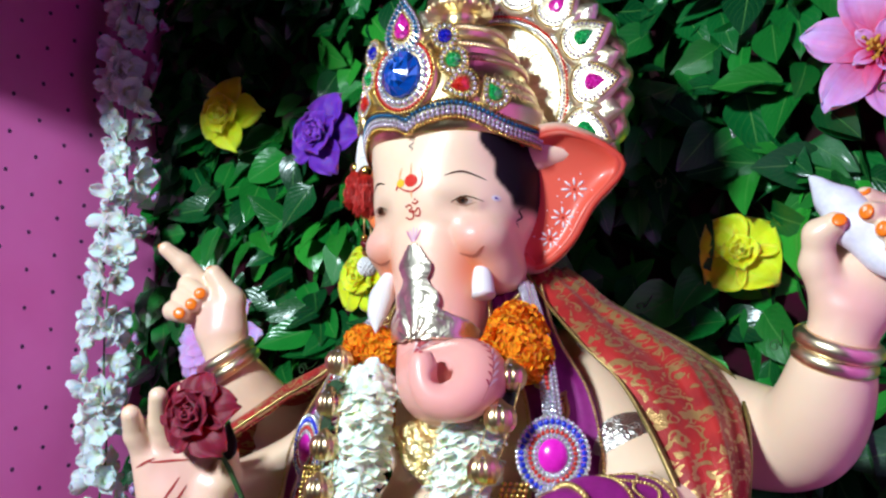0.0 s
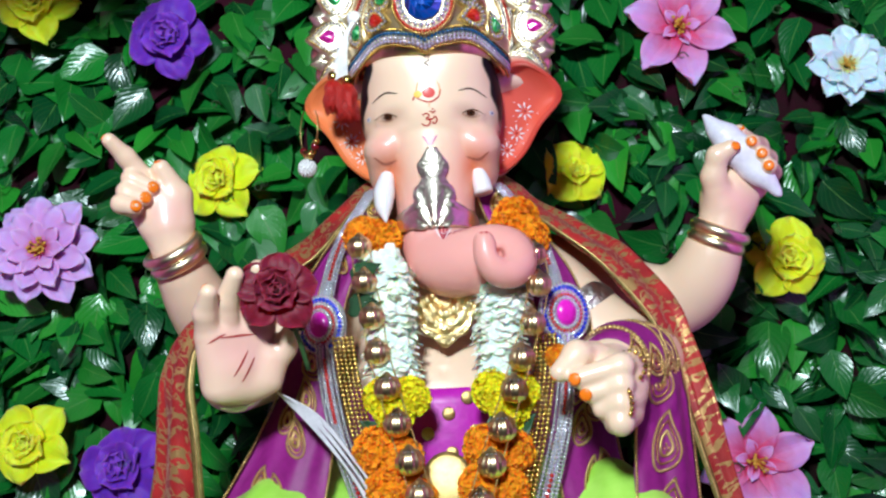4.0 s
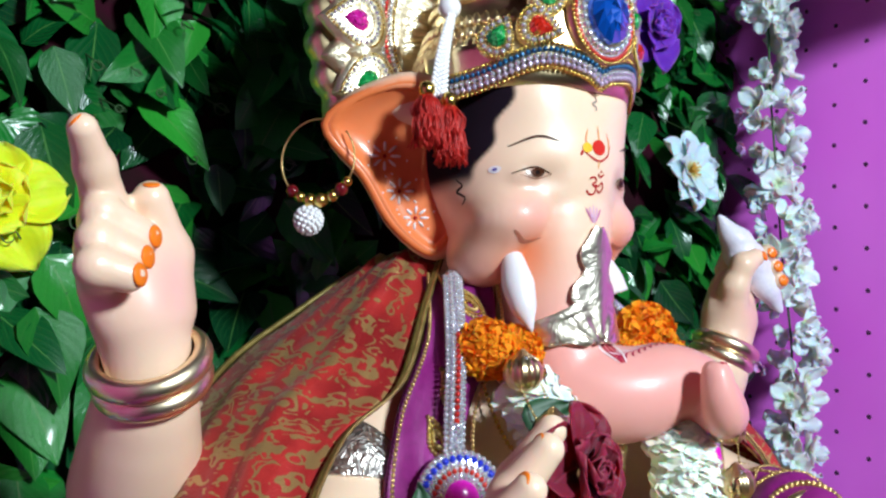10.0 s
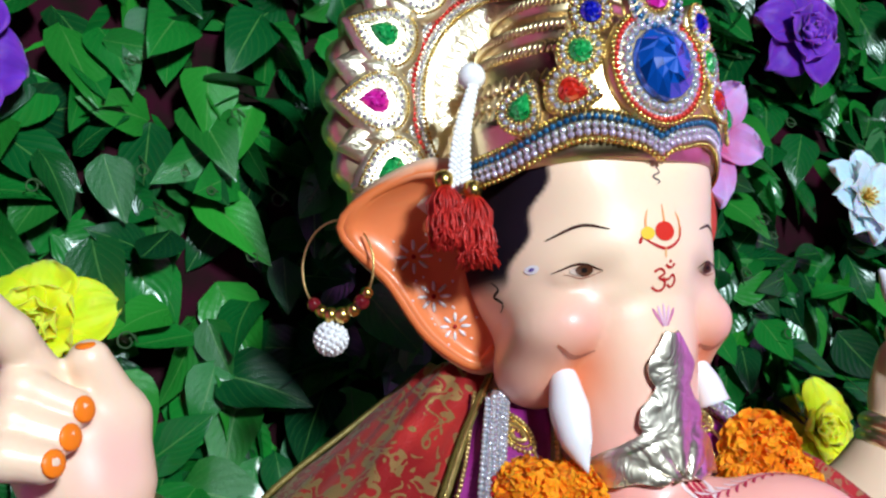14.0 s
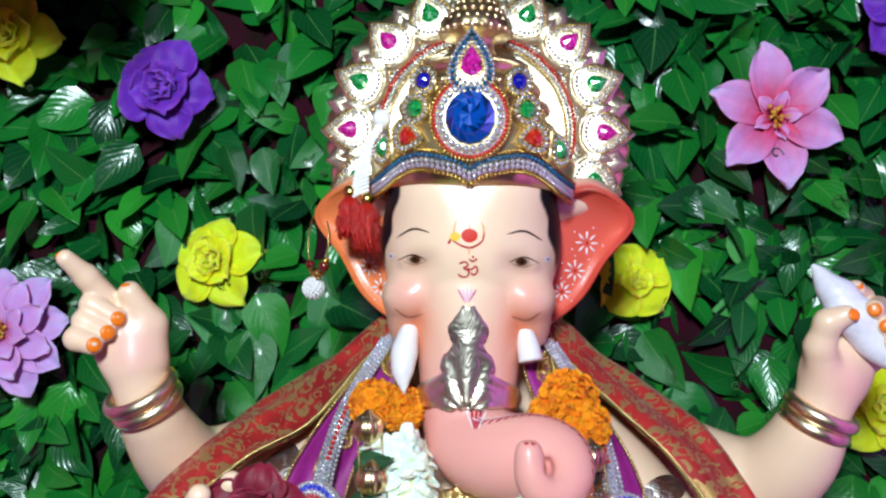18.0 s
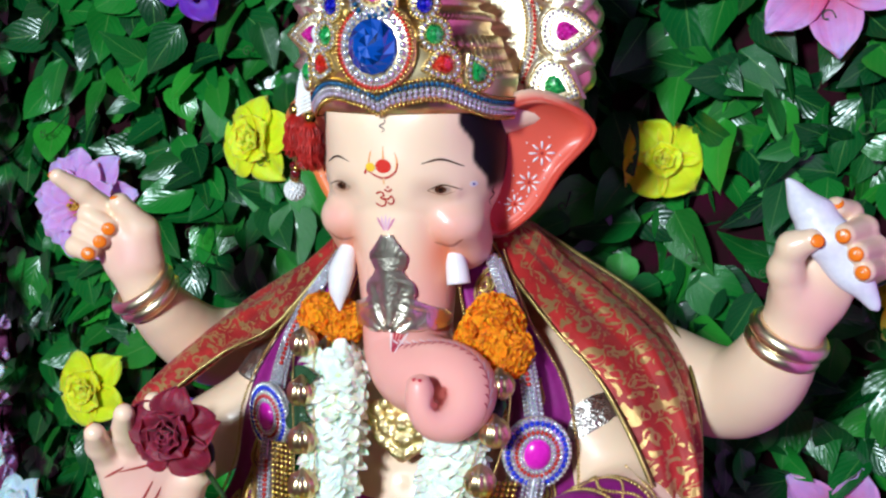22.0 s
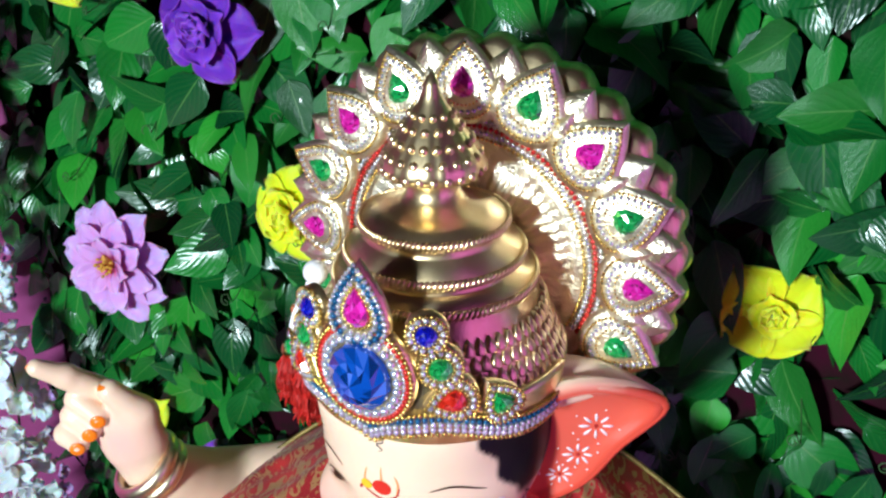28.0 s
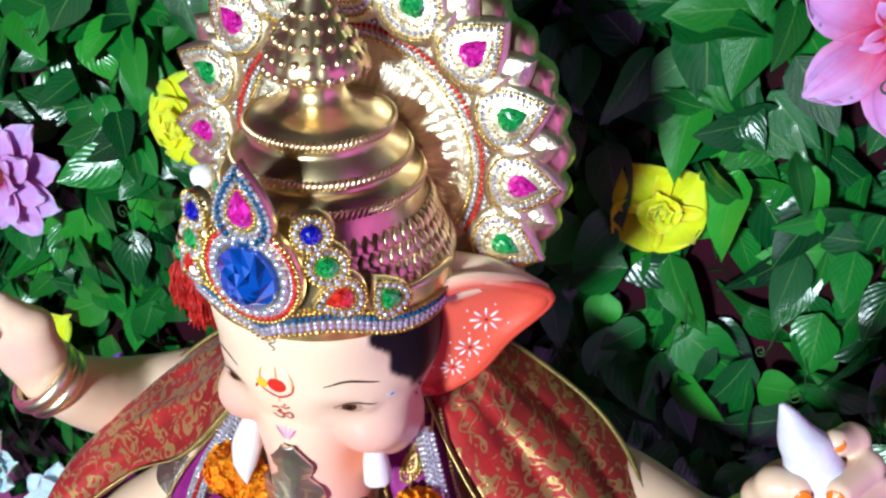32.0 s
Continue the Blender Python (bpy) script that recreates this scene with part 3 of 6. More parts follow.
                quad.append(index[tuple(q.T)])
            quad = np.stack(quad, 1)
            quad[~flip] = quad[~flip][:, ::-1]
            faces.append(quad)
        return v, np.concatenate(faces)


PEACH, ROSY, TAN = np.array((0.87, 0.64, 0.465)), np.array((0.82, 0.38, 0.34)), np.array((0.66, 0.40, 0.25))
NAIL, BLACK = np.array((0.90, 0.20, 0.01)), np.array((0.012, 0.008, 0.014))
RED_EAR, ORANGE_EAR = np.array((0.72, 0.085, 0.05)), np.array((0.80, 0.20, 0.06))


def fade(x, a, b):
    t = np.clip((x - a) / (b - a), 0, 1)
    return (t * t * (3 - 2 * t))[:, None]


pieces = []  # (vertices, faces, colours)


def skin_of(v):
    return np.tile(PEACH, (len(v), 1))


# head and trunk
f = Field((0.04, -0.47, 1.0), (0.28, -0.22, 1.33), 0.0024)
f.egg((X0, -0.312, 1.236), (0.072, 0.081, 0.082), 0.01)
f.egg((X0, -0.326, 1.205), (0.066, 0.062, 0.060), 0.025)
for sx in (-1, 1):
    f.egg((X0 + sx * 0.043, -0.351, 1.174), (0.0255, 0.030, 0.0215), 0.010)
    f.egg((X0 + sx * 0.045, -0.328, 1.152), (0.021, 0.030, 0.022), 0.016)
    f.egg((X0 + sx * 0.044, -0.3925, 1.1985), (0.016, 0.012, 0.006), 0.012, cut=True)
    f.egg((X0 + sx * 0.042, -0.3675, 1.1985), (0.011, 0.009, 0.006), 0.004)
    f.egg((X0 + sx * 0.024, -0.352, 1.258), (0.034, 0.036, 0.030), 0.02)
f.limb([(X0, -0.335, 1.215), (X0, -0.343, 1.175), (0.152, -0.345, 1.13), (0.153, -0.348, 1.095), (0.156, -0.356, 1.068), (0.167, -0.373, 1.058), (0.184, -0.388, 1.057), (0.203, -0.398, 1.062), (0.2185, -0.407, 1.0605), (0.2245, -0.420, 1.0520),
        (0.2195, -0.433, 1.0435), (0.2075, -0.4415, 1.0440), (0.1995, -0.4450, 1.0550), (0.1970, -0.4450, 1.0700)],
       [0.050, 0.046, 0.040, 0.0370, 0.0355, 0.0335, 0.0310, 0.0275, 0.0240, 0.0195, 0.0155, 0.0132, 0.0115, 0.0095], 0.0015, 64)
f.egg((0.2100, -0.436, 1.0590), (0.0050, 0.016, 0.0070), 0.003, cut=True)
f.egg((0.197, -0.446, 1.0805), (0.004, 0.004, 0.004), 0.002, cut=True)
v, q = f.surface()
c = skin_of(v)
dx, y, z = np.abs(v[:, 0] - X0), v[:, 1], v[:, 2]
low = fade(z, 1.19, 1.08)
c = c * (1 - low) + ROSY * low
for sx in (-1, 1):
    g = np.exp(-(((v - (X0 + sx * 0.040, -0.358, 1.150)) / (0.016, 0.035, 0.026)) ** 2).sum(1))[:, None] * 0.95
    c = c * (1 - g) + np.array((0.82, 0.20, 0.06)) * g
    g = np.exp(-(((v - (X0 + sx * 0.045, -0.375, 1.176)) / (0.018, 0.03, 0.015)) ** 2).sum(1))[:, None] * 0.55
    c = c * (1 - g) + np.array((0.80, 0.30, 0.30)) * g
    g = np.exp(-(((v - (X0 + sx * 0.040, -0.378, 1.199)) / (0.013, 0.02, 0.007)) ** 2).sum(1))[:, None] * 0.6
    c = c * (1 - g) + np.array((0.34, 0.16, 0.10)) * g
hair = np.maximum(fade(dx - 0.0535 - (1.257 - z) * 0.25 - 0.0014 * np.sin(230 * z), -0.0010, 0.0012) * fade(z, 1.192, 1.204), fade(y, -0.305, -0.300) * fade(z, 1.16, 1.17))
c = c * (1 - hair) + BLACK * hair
pieces.append((v, q, c))
head_v, head_q = v, q

# tusks
for sx, pts, rad in ((-1, [(0.110, -0.352, 1.160), (0.1060, -0.358, 1.147), (0.1030, -0.3655, 1.130), (0.1025, -0.371, 1.114), (0.1045, -0.3755, 1.099)], [0.001, 0.0075, 0.0110, 0.0085, 0.0006]),
                     (1, [(0.1905, -0.346, 1.162), (0.194, -0.354, 1.152), (0.198, -0.359, 1.138), (0.2005, -0.362, 1.1255)], [0.001, 0.0060, 0.0090, 0.0096])):
    v, q, _ = tube(spline(pts, 18), np.interp(np.linspace(0, 1, 18), np.linspace(0, 1, len(rad)), rad), 14)
    pieces.append((np.array(v), q, np.tile((0.80, 0.80, 0.84), (len(v), 1))))

# ears: cupped plates with a rolled rim
EAR_TREE = {}
for sx in (-1, 1):
    outer = spline([(0.052, -0.326, 1.250), (0.070, -0.328, 1.258), (0.104, -0.310, 1.266), (0.137, -0.277, 1.243), (0.112, -0.284, 1.208), (0.092, -0.288, 1.176), (0.067, -0.295, 1.157), (0.057, -0.306, 1.166)], 40)
    inner = spline([(0.050, -0.316, 1.256), (0.050, -0.318, 1.235), (0.052, -0.318, 1.20), (0.056, -0.308, 1.168)], 40)
    verts, cols, uv = [], [], []
    n = 14
    for i in range(40):
        for j in range(n):
            t = j / (n - 1)
            p = inner[i] * (1 - t) + outer[i] * t
            p = p + np.array((0, 0.0045 * math.sin(math.pi * t) * math.sin(math.pi * i / 39) - 0.006 * max(0, t - 0.8) * 5, 0))
            verts.append((X0 + sx * p[0], p[1], p[2]))
            k = min(1, max(0, (t - 0.86) / 0.1))
            deep = ORANGE_EAR if sx < 0 else RED_EAR
            body = deep * 0.94 + 0.06 * PEACH * (0.6 + 0.4 * math.sin(3 * t))
            k2 = min(1, max(0, (p[2] - 1.268) / 0.012)) * min(1, t * 1.6)
            cols.append((body * (1 - k) + k * deep) * (1 - k2) + PEACH * k2)
            uv.append((t, i / 39))
    fc = grid_faces(40, n)
    if sx > 0:
        fc = [tuple(reversed(a)) for a in fc]
    v, q, _ = thick((np.array(verts), fc, np.array(uv)), 0.009)
    back = np.tile(PEACH, (len(cols), 1))
    pieces.append((v, q, np.vstack([cols, back])))
    EAR_TREE[sx] = BVHTree.FromPolygons([tuple(p) for p in v], [tuple(p) for p in q])
    ear_rim = [(X0 + sx * p[0], p[1] - 0.001, p[2]) for p in outer[2:]]
    v, q, _ = tube(ear_rim, 0.0034, 8)
    top = np.clip(np.array([p[2] for p in v]) - 1.262, 0, 0.012)[:, None] / 0.012
    pieces.append((np.array(v), q, RED_EAR * (1 - top) + PEACH * top if sx > 0 else ORANGE_EAR * (1 - top) + PEACH * top))

    v, q, _ = tube(spline([(X0 + sx * a, b, c) for a, b, c in ((0.045, -0.302, 1.250), (0.070, -0.300, 1.2555), (0.100, -0.286, 1.256), (0.131, -0.270, 1.2435))], 20), np.linspace(0.026, 0.003, 20), 16)
    pieces.append((np.array(v), q, np.tile(PEACH, (len(v), 1))))

# trunk of the body, four arms
f = Field((-0.20, -0.52, 0.68), (0.53, -0.10, 1.16), 0.004)
f.egg((X0, -0.25, 1.02), (0.110, 0.080, 0.095), 0.02)
f.egg((X0, -0.285, 0.905), (0.112, 0.095, 0.100), 0.02)
f.egg((X0, -0.27, 1.12), (0.06, 0.055, 0.06), 0.02)
for sx in (-1, 1):
    f.egg((X0 + sx * 0.045, -0.30, 1.03), (0.04, 0.028, 0.035), 0.02)
    f.egg((X0 + sx * 0.085, -0.255, 1.06), (0.045, 0.045, 0.045), 0.02)
f.limb([(0.03, -0.235, 1.045), (-0.038, -0.225, 1.018), (-0.094, -0.240, 1.006), (-0.110, -0.280, 1.036), (-0.1195, -0.321, 1.082)], [0.045, 0.040, 0.0355, 0.0300, 0.0212], 0.012, 14)
f.limb([(0.27, -0.235, 1.05), (0.345, -0.225, 1.024), (0.405, -0.238, 1.014), (0.431, -0.262, 1.040), (0.446, -0.279, 1.080)], [0.045, 0.040, 0.0345, 0.0310, 0.0232], 0.012, 14)
f.limb([(0.055, -0.285, 1.045), (0.0, -0.315, 0.985), (-0.040, -0.345, 0.962), (-0.040, -0.395, 0.957), (-0.026, -0.445, 0.961)], [0.042, 0.037, 0.032, 0.0265, 0.0215], 0.012, 14)
f.limb([(0.247, -0.285, 1.045), (0.305, -0.315, 0.985), (0.345, -0.345, 0.955), (0.325, -0.40, 0.955), (0.300, -0.448, 0.955)], [0.043, 0.040, 0.038, 0.032, 0.025], 0.012, 14)
f.egg((0.153, -0.376, 0.955), (0.004, 0.012, 0.005), 0.004, cut=True)
v, q = f.surface()
pieces.append((v, q, skin_of(v)))


def hand_piece(lo, hi, fill, rosy=None):
    f = Field(lo, hi, 0.0016)
    fill(f)
    v, q = f.surface()
    c = skin_of(v)
    if rosy is not None:
        p, r = rosy
        g = np.exp(-(((v - p) / r) ** 2).sum(1))[:, None] * 0.7
        c = c * (1 - g) + np.array((0.80, 0.40, 0.38)) * g
    pieces.append((v, q, c))
    return BVHTree.FromPolygons([tuple(p) for p in v], [tuple(p) for p in q.tolist()])


def nails(spots, r=0.0045):
    for p, n in spots:
        m = facing(Vector(p) - Vector(n).normalized() * 0.0016, n)
        geo = moved(ball((0, 0, 0), r, 14, 6, 0.26), m)
        pieces.append((geo[0], geo[1], np.tile(NAIL, (len(geo[0]), 1))))


def pointing(f):
    f.bone((-0.1195, -0.321, 1.080), (-0.1255, -0.324, 1.108), 0.0212, 0.0245, 0.01)
    f.egg((-0.133, -0.331, 1.131), (0.028, 0.0175, 0.031), 0.012)
    f.limb([(-0.147, -0.334, 1.162), (-0.159, -0.351, 1.1825), (-0.1695, -0.3665, 1.1965)], [0.0118, 0.0096, 0.0072], 0.004)
    for a, b, e in (((-0.151, -0.332, 1.158), (-0.1545, -0.3485, 1.1600), (-0.1345, -0.3490, 1.1500)),
                    ((-0.153, -0.334, 1.144), (-0.1580, -0.3530, 1.1465), (-0.1400, -0.3545, 1.1390)),
                    ((-0.152, -0.339, 1.130), (-0.1605, -0.3605, 1.1330), (-0.1465, -0.3630, 1.1290))):
        f.limb([a, b, e], [0.0105, 0.0097, 0.0085], 0.003)
    f.limb([(-0.1145, -0.325, 1.116), (-0.1145, -0.326, 1.144), (-0.1270, -0.3395, 1.1705)], [0.0165, 0.0138, 0.0095], 0.006)


hand_piece((-0.215, -0.42, 1.04), (-0.06, -0.27, 1.225), pointing, ((-0.118, -0.350, 1.125), (0.022, 0.03, 0.024)))
nails([((-0.1290, -0.3555, 1.1495), (0.62, -0.78, 0.05)), ((-0.1347, -0.3612, 1.1385), (0.62, -0.78, 0.05)), ((-0.1415, -0.3697, 1.1290), (0.60, -0.80, 0.05))], 0.0060)
nails([((-0.1745, -0.3680, 1.2000), (-0.75, 0.15, 0.65)), ((-0.1290, -0.3450, 1.1785), (-0.15, -0.35, 0.9))], 0.0045)


def holding(f):
    f.bone((0.446, -0.279, 1.078), (0.456, -0.280, 1.108), 0.0232, 0.026, 0.01)
    f.egg((0.463, -0.279, 1.126), (0.030, 0.0175, 0.033), 0.012)
    for a, b, e in (((0.474, -0.268, 1.158), (0.484, -0.273, 1.181), (0.4735, -0.287, 1.1875)),
                    ((0.481, -0.268, 1.152), (0.494, -0.284, 1.172), (0.4790, -0.3110, 1.1715)),
                    ((0.487, -0.268, 1.139), (0.502, -0.284, 1.158), (0.4885, -0.3110, 1.1585)),
                    ((0.488, -0.270, 1.125), (0.504, -0.287, 1.143), (0.4940, -0.3120, 1.1455))):
        f.limb([a, b, e], [0.0112, 0.0102, 0.0084], 0.003)
    f.limb([(0.449, -0.288, 1.112), (0.4405, -0.299, 1.140), (0.4440, -0.3075, 1.1600), (0.4560, -0.3125, 1.1665)], [0.0165, 0.0125, 0.0108, 0.0086], 0.005)


hand_piece((0.39, -0.36, 1.03), (0.54, -0.22, 1.215), holding, ((0.462, -0.302, 1.112), (0.025, 0.03, 0.025)))
nails([((0.4762, -0.3190, 1.1718), (-0.35, -0.9, 0.15)), ((0.4857, -0.3190, 1.1588), (-0.35, -0.9, 0.1)), ((0.4912, -0.3200, 1.1455), (-0.35, -0.9, 0.05))], 0.0056)
nails([((0.4600, -0.3215, 1.1678), (0.15, -0.93, 0.3)), ((0.4730, -0.2935, 1.1925), (-0.1, -0.7, 0.7))], 0.0052)


PALM = Matrix.Translation((-0.016, -0.468, 0)) @ Matrix.Rotation(radians(40), 4, "Z") @ Matrix.Translation((0.016, 0.468, 0))


def turned(*points):
    return [tuple(PALM @ Vector(p)) for p in points]


def blessing(f):
    f.bone((-0.026, -0.443, 0.960), turned((-0.022, -0.462, 0.970))[0], 0.0225, 0.0225, 0.01)
    for k in range(5):
        f.bone(*turned((-0.034 + 0.0075 * k, -0.464, 0.955), (-0.042 + 0.011 * k, -0.468, 0.996)), 0.0150, 0.0138, 0.008)
    f.bone(*turned((0.006, -0.470, 0.960), (0.010, -0.474, 0.975)), 0.0165, 0.014, 0.008)
    for a, b, e in (((-0.044, -0.468, 0.998), (-0.051, -0.478, 1.016), (-0.054, -0.492, 1.032)), ((-0.028, -0.470, 1.004), (-0.033, -0.481, 1.026), (-0.033, -0.498, 1.046)),
                    ((-0.011, -0.470, 1.006), (-0.013, -0.482, 1.030), (-0.012, -0.498, 1.052)), ((0.005, -0.470, 1.003), (0.006, -0.480, 1.026), (0.007, -0.494, 1.044))):
        f.limb(turned(a, b, e), [0.0112, 0.0100, 0.0074], 0.003)
    f.limb(turned((0.008, -0.466, 0.965), (0.020, -0.478, 0.984), (0.022, -0.492, 1.000)), [0.014, 0.011, 0.0078], 0.005)


OPEN_HAND = hand_piece((-0.085, -0.54, 0.90), (0.05, -0.42, 1.07), blessing, ((-0.014, -0.485, 0.985), (0.034, 0.04, 0.030)))
nails([(turned(p)[0], PALM.to_3x3() @ Vector(n)) for p, n in (((-0.0575, -0.488, 1.036), (-0.6, 0.7, 0.5)), ((-0.0355, -0.4925, 1.0495), (-0.45, 0.8, 0.5)), ((-0.0135, -0.4925, 1.0555), (-0.4, 0.8, 0.5)), ((0.0065, -0.489, 1.0475), (-0.3, 0.8, 0.5)), ((0.025, -0.489, 1.006), (0.3, 0.5, 0.7)))], 0.0052)


def fist(f):
    f.bone((0.300, -0.445, 0.955), (0.300, -0.478, 0.944), 0.025, 0.026, 0.01)
    f.egg((0.300, -0.480, 0.936), (0.022, 0.026, 0.030), 0.01)
    for i in range(4):
        a = np.array((0.312, -0.484, 0.960)) + i * np.array((-0.001, 0, -0.014))
        b = np.array((0.300, -0.507, 0.958)) + i * np.array((-0.001, -0.001, -0.0145))
        e = np.array((0.266, -0.506, 0.950)) + i * np.array((0.009, 0.001, -0.0125))
        f.limb([a, b, e], [0.0112, 0.0102, 0.0080], 0.0045)
    f.limb([(0.283, -0.470, 0.965), (0.268, -0.490, 0.968), (0.252, -0.500, 0.955)], [0.014, 0.0115, 0.008], 0.005)


hand_piece((0.23, -0.54, 0.88), (0.345, -0.42, 1.0), fist)
nails([((0.2485, -0.505, 0.954), (-0.3, -0.8, 0.1)), ((0.262, -0.514, 0.950), (-0.3, -0.9, 0.1)), ((0.270, -0.514, 0.937), (-0.3, -0.9, -0.1))], 0.0052)

# painted marks, laid on the surface of the head
HEAD = BVHTree.FromPolygons([tuple(p) for p in head_v], [tuple(p) for p in head_q.tolist()])


def on_head(x, z, lift=0.0004):
    hit, nor, _, _ = HEAD.ray_cast(Vector((x, -1, z)), Vector((0, 1, 0)))
    return (np.array(hit) + lift * np.array(nor)) if hit else np.array((x, -0.39, z))


def stroke(points, width, colour, n=16, taper=True):
    line = spline([(X0 + x, z, 0) for x, z in points], n)
    verts = []
    for i in range(n):
        d = line[min(i + 1, n - 1)] - line[max(i - 1, 0)]
        d = np.array((-d[1], d[0])) / (np.hypot(d[0], d[1]) + 1e-9)
        w = width * (0.25 + 0.75 * math.sin(math.pi * (i + 0.5) / n) if taper else 1) / 2
        verts += [on_head(line[i][0] - d[0] * w, line[i][1] - d[1] * w), on_head(line[i][0] + d[0] * w, line[i][1] + d[1] * w)]
    fc = [(2 * i, 2 * i + 1, 2 * i + 3, 2 * i + 2) for i in range(n - 1)]
    pieces.append((np.array(verts), fc, np.tile(colour, (len(verts), 1))))


def dab(x, z, rx, rz, colour, lift=0.0005, n=14):
    verts = [on_head(X0 + x, z, lift)]
    for k in (0.5, 1.0):
        verts += [on_head(X0 + x + k * rx * math.cos(a), z + k * rz * math.sin(a), lift) for a in np.linspace(0, 2 * math.pi, n, endpoint=False)]
    fc = [(0, 1 + i, 1 + (i + 1) % n) for i in range(n)] + [(1 + i, 1 + n + i, 1 + n + (i + 1) % n, 1 + (i + 1) % n) for i in range(n)]
    pieces.append((np.array(verts), fc, np.tile(colour, (len(verts), 1))))


CRIMSON, BROWN = (0.45, 0.015, 0.02), (0.05, 0.02, 0.015)
for sx in (-1, 1):
    stroke([(sx * 0.056, 1.2185), (sx * 0.042, 1.2245), (sx * 0.029, 1.2215)], 0.0016, BROWN)
    stroke([(sx * 0.054, 1.2010), (sx * 0.042, 1.2050), (sx * 0.031, 1.2010)], 0.0013, BROWN)
    stroke([(sx * 0.050, 1.200), (sx * 0.041, 1.1975), (sx * 0.031, 1.2005)], 0.0007, (0.30, 0.12, 0.08))
    dab(sx * 0.041, 1.2012, 0.0062, 0.0025, (0.42, 0.28, 0.22), 0.0008)
    dab(sx * 0.0400, 1.2016, 0.0044, 0.0029, (0.075, 0.026, 0.012), 0.0013)
    dab(sx * 0.0400, 1.2018, 0.0016, 0.0016, (0.01, 0.006, 0.005), 0.0017)
    dab(sx * 0.0605, 1.2045, 0.0024, 0.0024, (0.80, 0.75, 0.78))
    dab(sx * 0.0605, 1.2045, 0.0009, 0.0009, (0.10, 0.08, 0.35), 0.0009)
    stroke([(sx * 0.056, 1.164), (sx * 0.046, 1.1575), (sx * 0.034, 1.1600)], 0.0020, (0.50, 0.16, 0.10))
stroke([(0.0005, 1.2545), (0.0025, 1.2515), (-0.002, 1.2490), (0.002, 1.2465), (-0.0005, 1.2445)], 0.0010, (0.10, 0.08, 0.09))
# red and yellow trident mark, then the syllable, then the small lotus
dab(0.001, 1.2195, 0.0062, 0.0052, (0.62, 0.03, 0.02))
dab(-0.0095, 1.2185, 0.004, 0.0034, (0.85, 0.50, 0.03))
for px, top in ((-0.0095, 1.231), (0.001, 1.234), (0.0105, 1.230)):
    stroke([(px, 1.217), (px * 1.1, 1.224), (px * 0.9, top)], 0.0012, (0.80, 0.30, 0.10))
stroke([(-0.0135, 1.217), (-0.006, 1.2125), (0.002, 1.2105), (0.010, 1.215), (0.0125, 1.222)], 0.0016, CRIMSON)
stroke([(-0.013, 1.2165), (-0.0145, 1.213)], 0.002, CRIMSON)
stroke([(0.001, 1.211), (0.001, 1.2055)], 0.0014, (0.82, 0.42, 0.20))
OM = [[(-0.006, 1.1985), (-0.002, 1.2000), (0.0005, 1.1975), (-0.003, 1.1953), (0.001, 1.1935), (0.0, 1.1895), (-0.004, 1.1888), (-0.007, 1.191)],
      [(-0.0005, 1.1950), (0.003, 1.1945), (0.006, 1.1970), (0.0075, 1.1935), (0.005, 1.1905), (0.0025, 1.192)],
      [(0.001, 1.2020), (0.004, 1.2005), (0.007, 1.2025)]]
for w in OM:
    stroke(w, 0.0013, CRIMSON, 20, False)
dab(0.004, 1.2038, 0.0009, 0.0009, CRIMSON)
for px in (-0.006, -0.003, 0.0, 0.003, 0.006):
    stroke([(px * 0.25, 1.170), (px * 0.9, 1.177), (px * 1.15, 1.182 - abs(px) * 0.4)], 0.0016, (0.58, 0.18, 0.34) if abs(px) > 0.004 else (0.75, 0.45, 0.62))
for px in (-0.006, -0.003, 0.0, 0.003, 0.006):
    stroke([(px * 0.3 + 0.009, 1.078), (px + 0.009, 1.086), (px * 1.2 + 0.009, 1.096 - abs(px) * 0.6)], 0.0019, (0.50, 0.03, 0.07) if abs(px) < 0.004 else (0.84, 0.66, 0.68))
# leaf strokes along the crest of the curled trunk


def stroke_near(points, width, colour, n=8, tree=None):
    tree = tree or HEAD
    line = spline(points, n)
    verts = []
    for i in range(n):
        d = Vector(line[min(i + 1, n - 1)] - line[max(i - 1, 0)]).normalized()
        hit, nor, _, _ = tree.find_nearest(Vector(line[i]))
        side = nor.cross(d).normalized() * width * (0.2 + 0.8 * math.sin(math.pi * (i + 0.5) / n)) / 2
        for w in (-side, side):
            h2, n2, _, _ = tree.find_nearest(hit + w)
            verts.append(np.array(h2 + n2 * 0.0005))
    fc = [(2 * i, 2 * i + 2, 2 * i + 3, 2 * i + 1) for i in range(n - 1)]
    pieces.append((np.array(verts), fc, np.tile(colour, (len(verts), 1))))


for sx in (-1, 1):
    stroke_near([(X0 + sx * 0.072, y, z) for y, z in ((-0.333, 1.201), (-0.338, 1.196), (-0.332, 1.192), (-0.338, 1.188), (-0.333, 1.183))], 0.0018, (0.02, 0.012, 0.012), 20)
crest = spline([(0.158, -0.396, 1.083), (0.172, -0.400, 1.088), (0.188, -0.400, 1.094), (0.205, -0.402, 1.096), (0.222, -0.406, 1.090), (0.236, -0.414, 1.076), (0.241, -0.424, 1.060), (0.236, -0.432, 1.044)], 40)
stroke_near(crest, 0.0012, (0.50, 0.08, 0.12), 40)
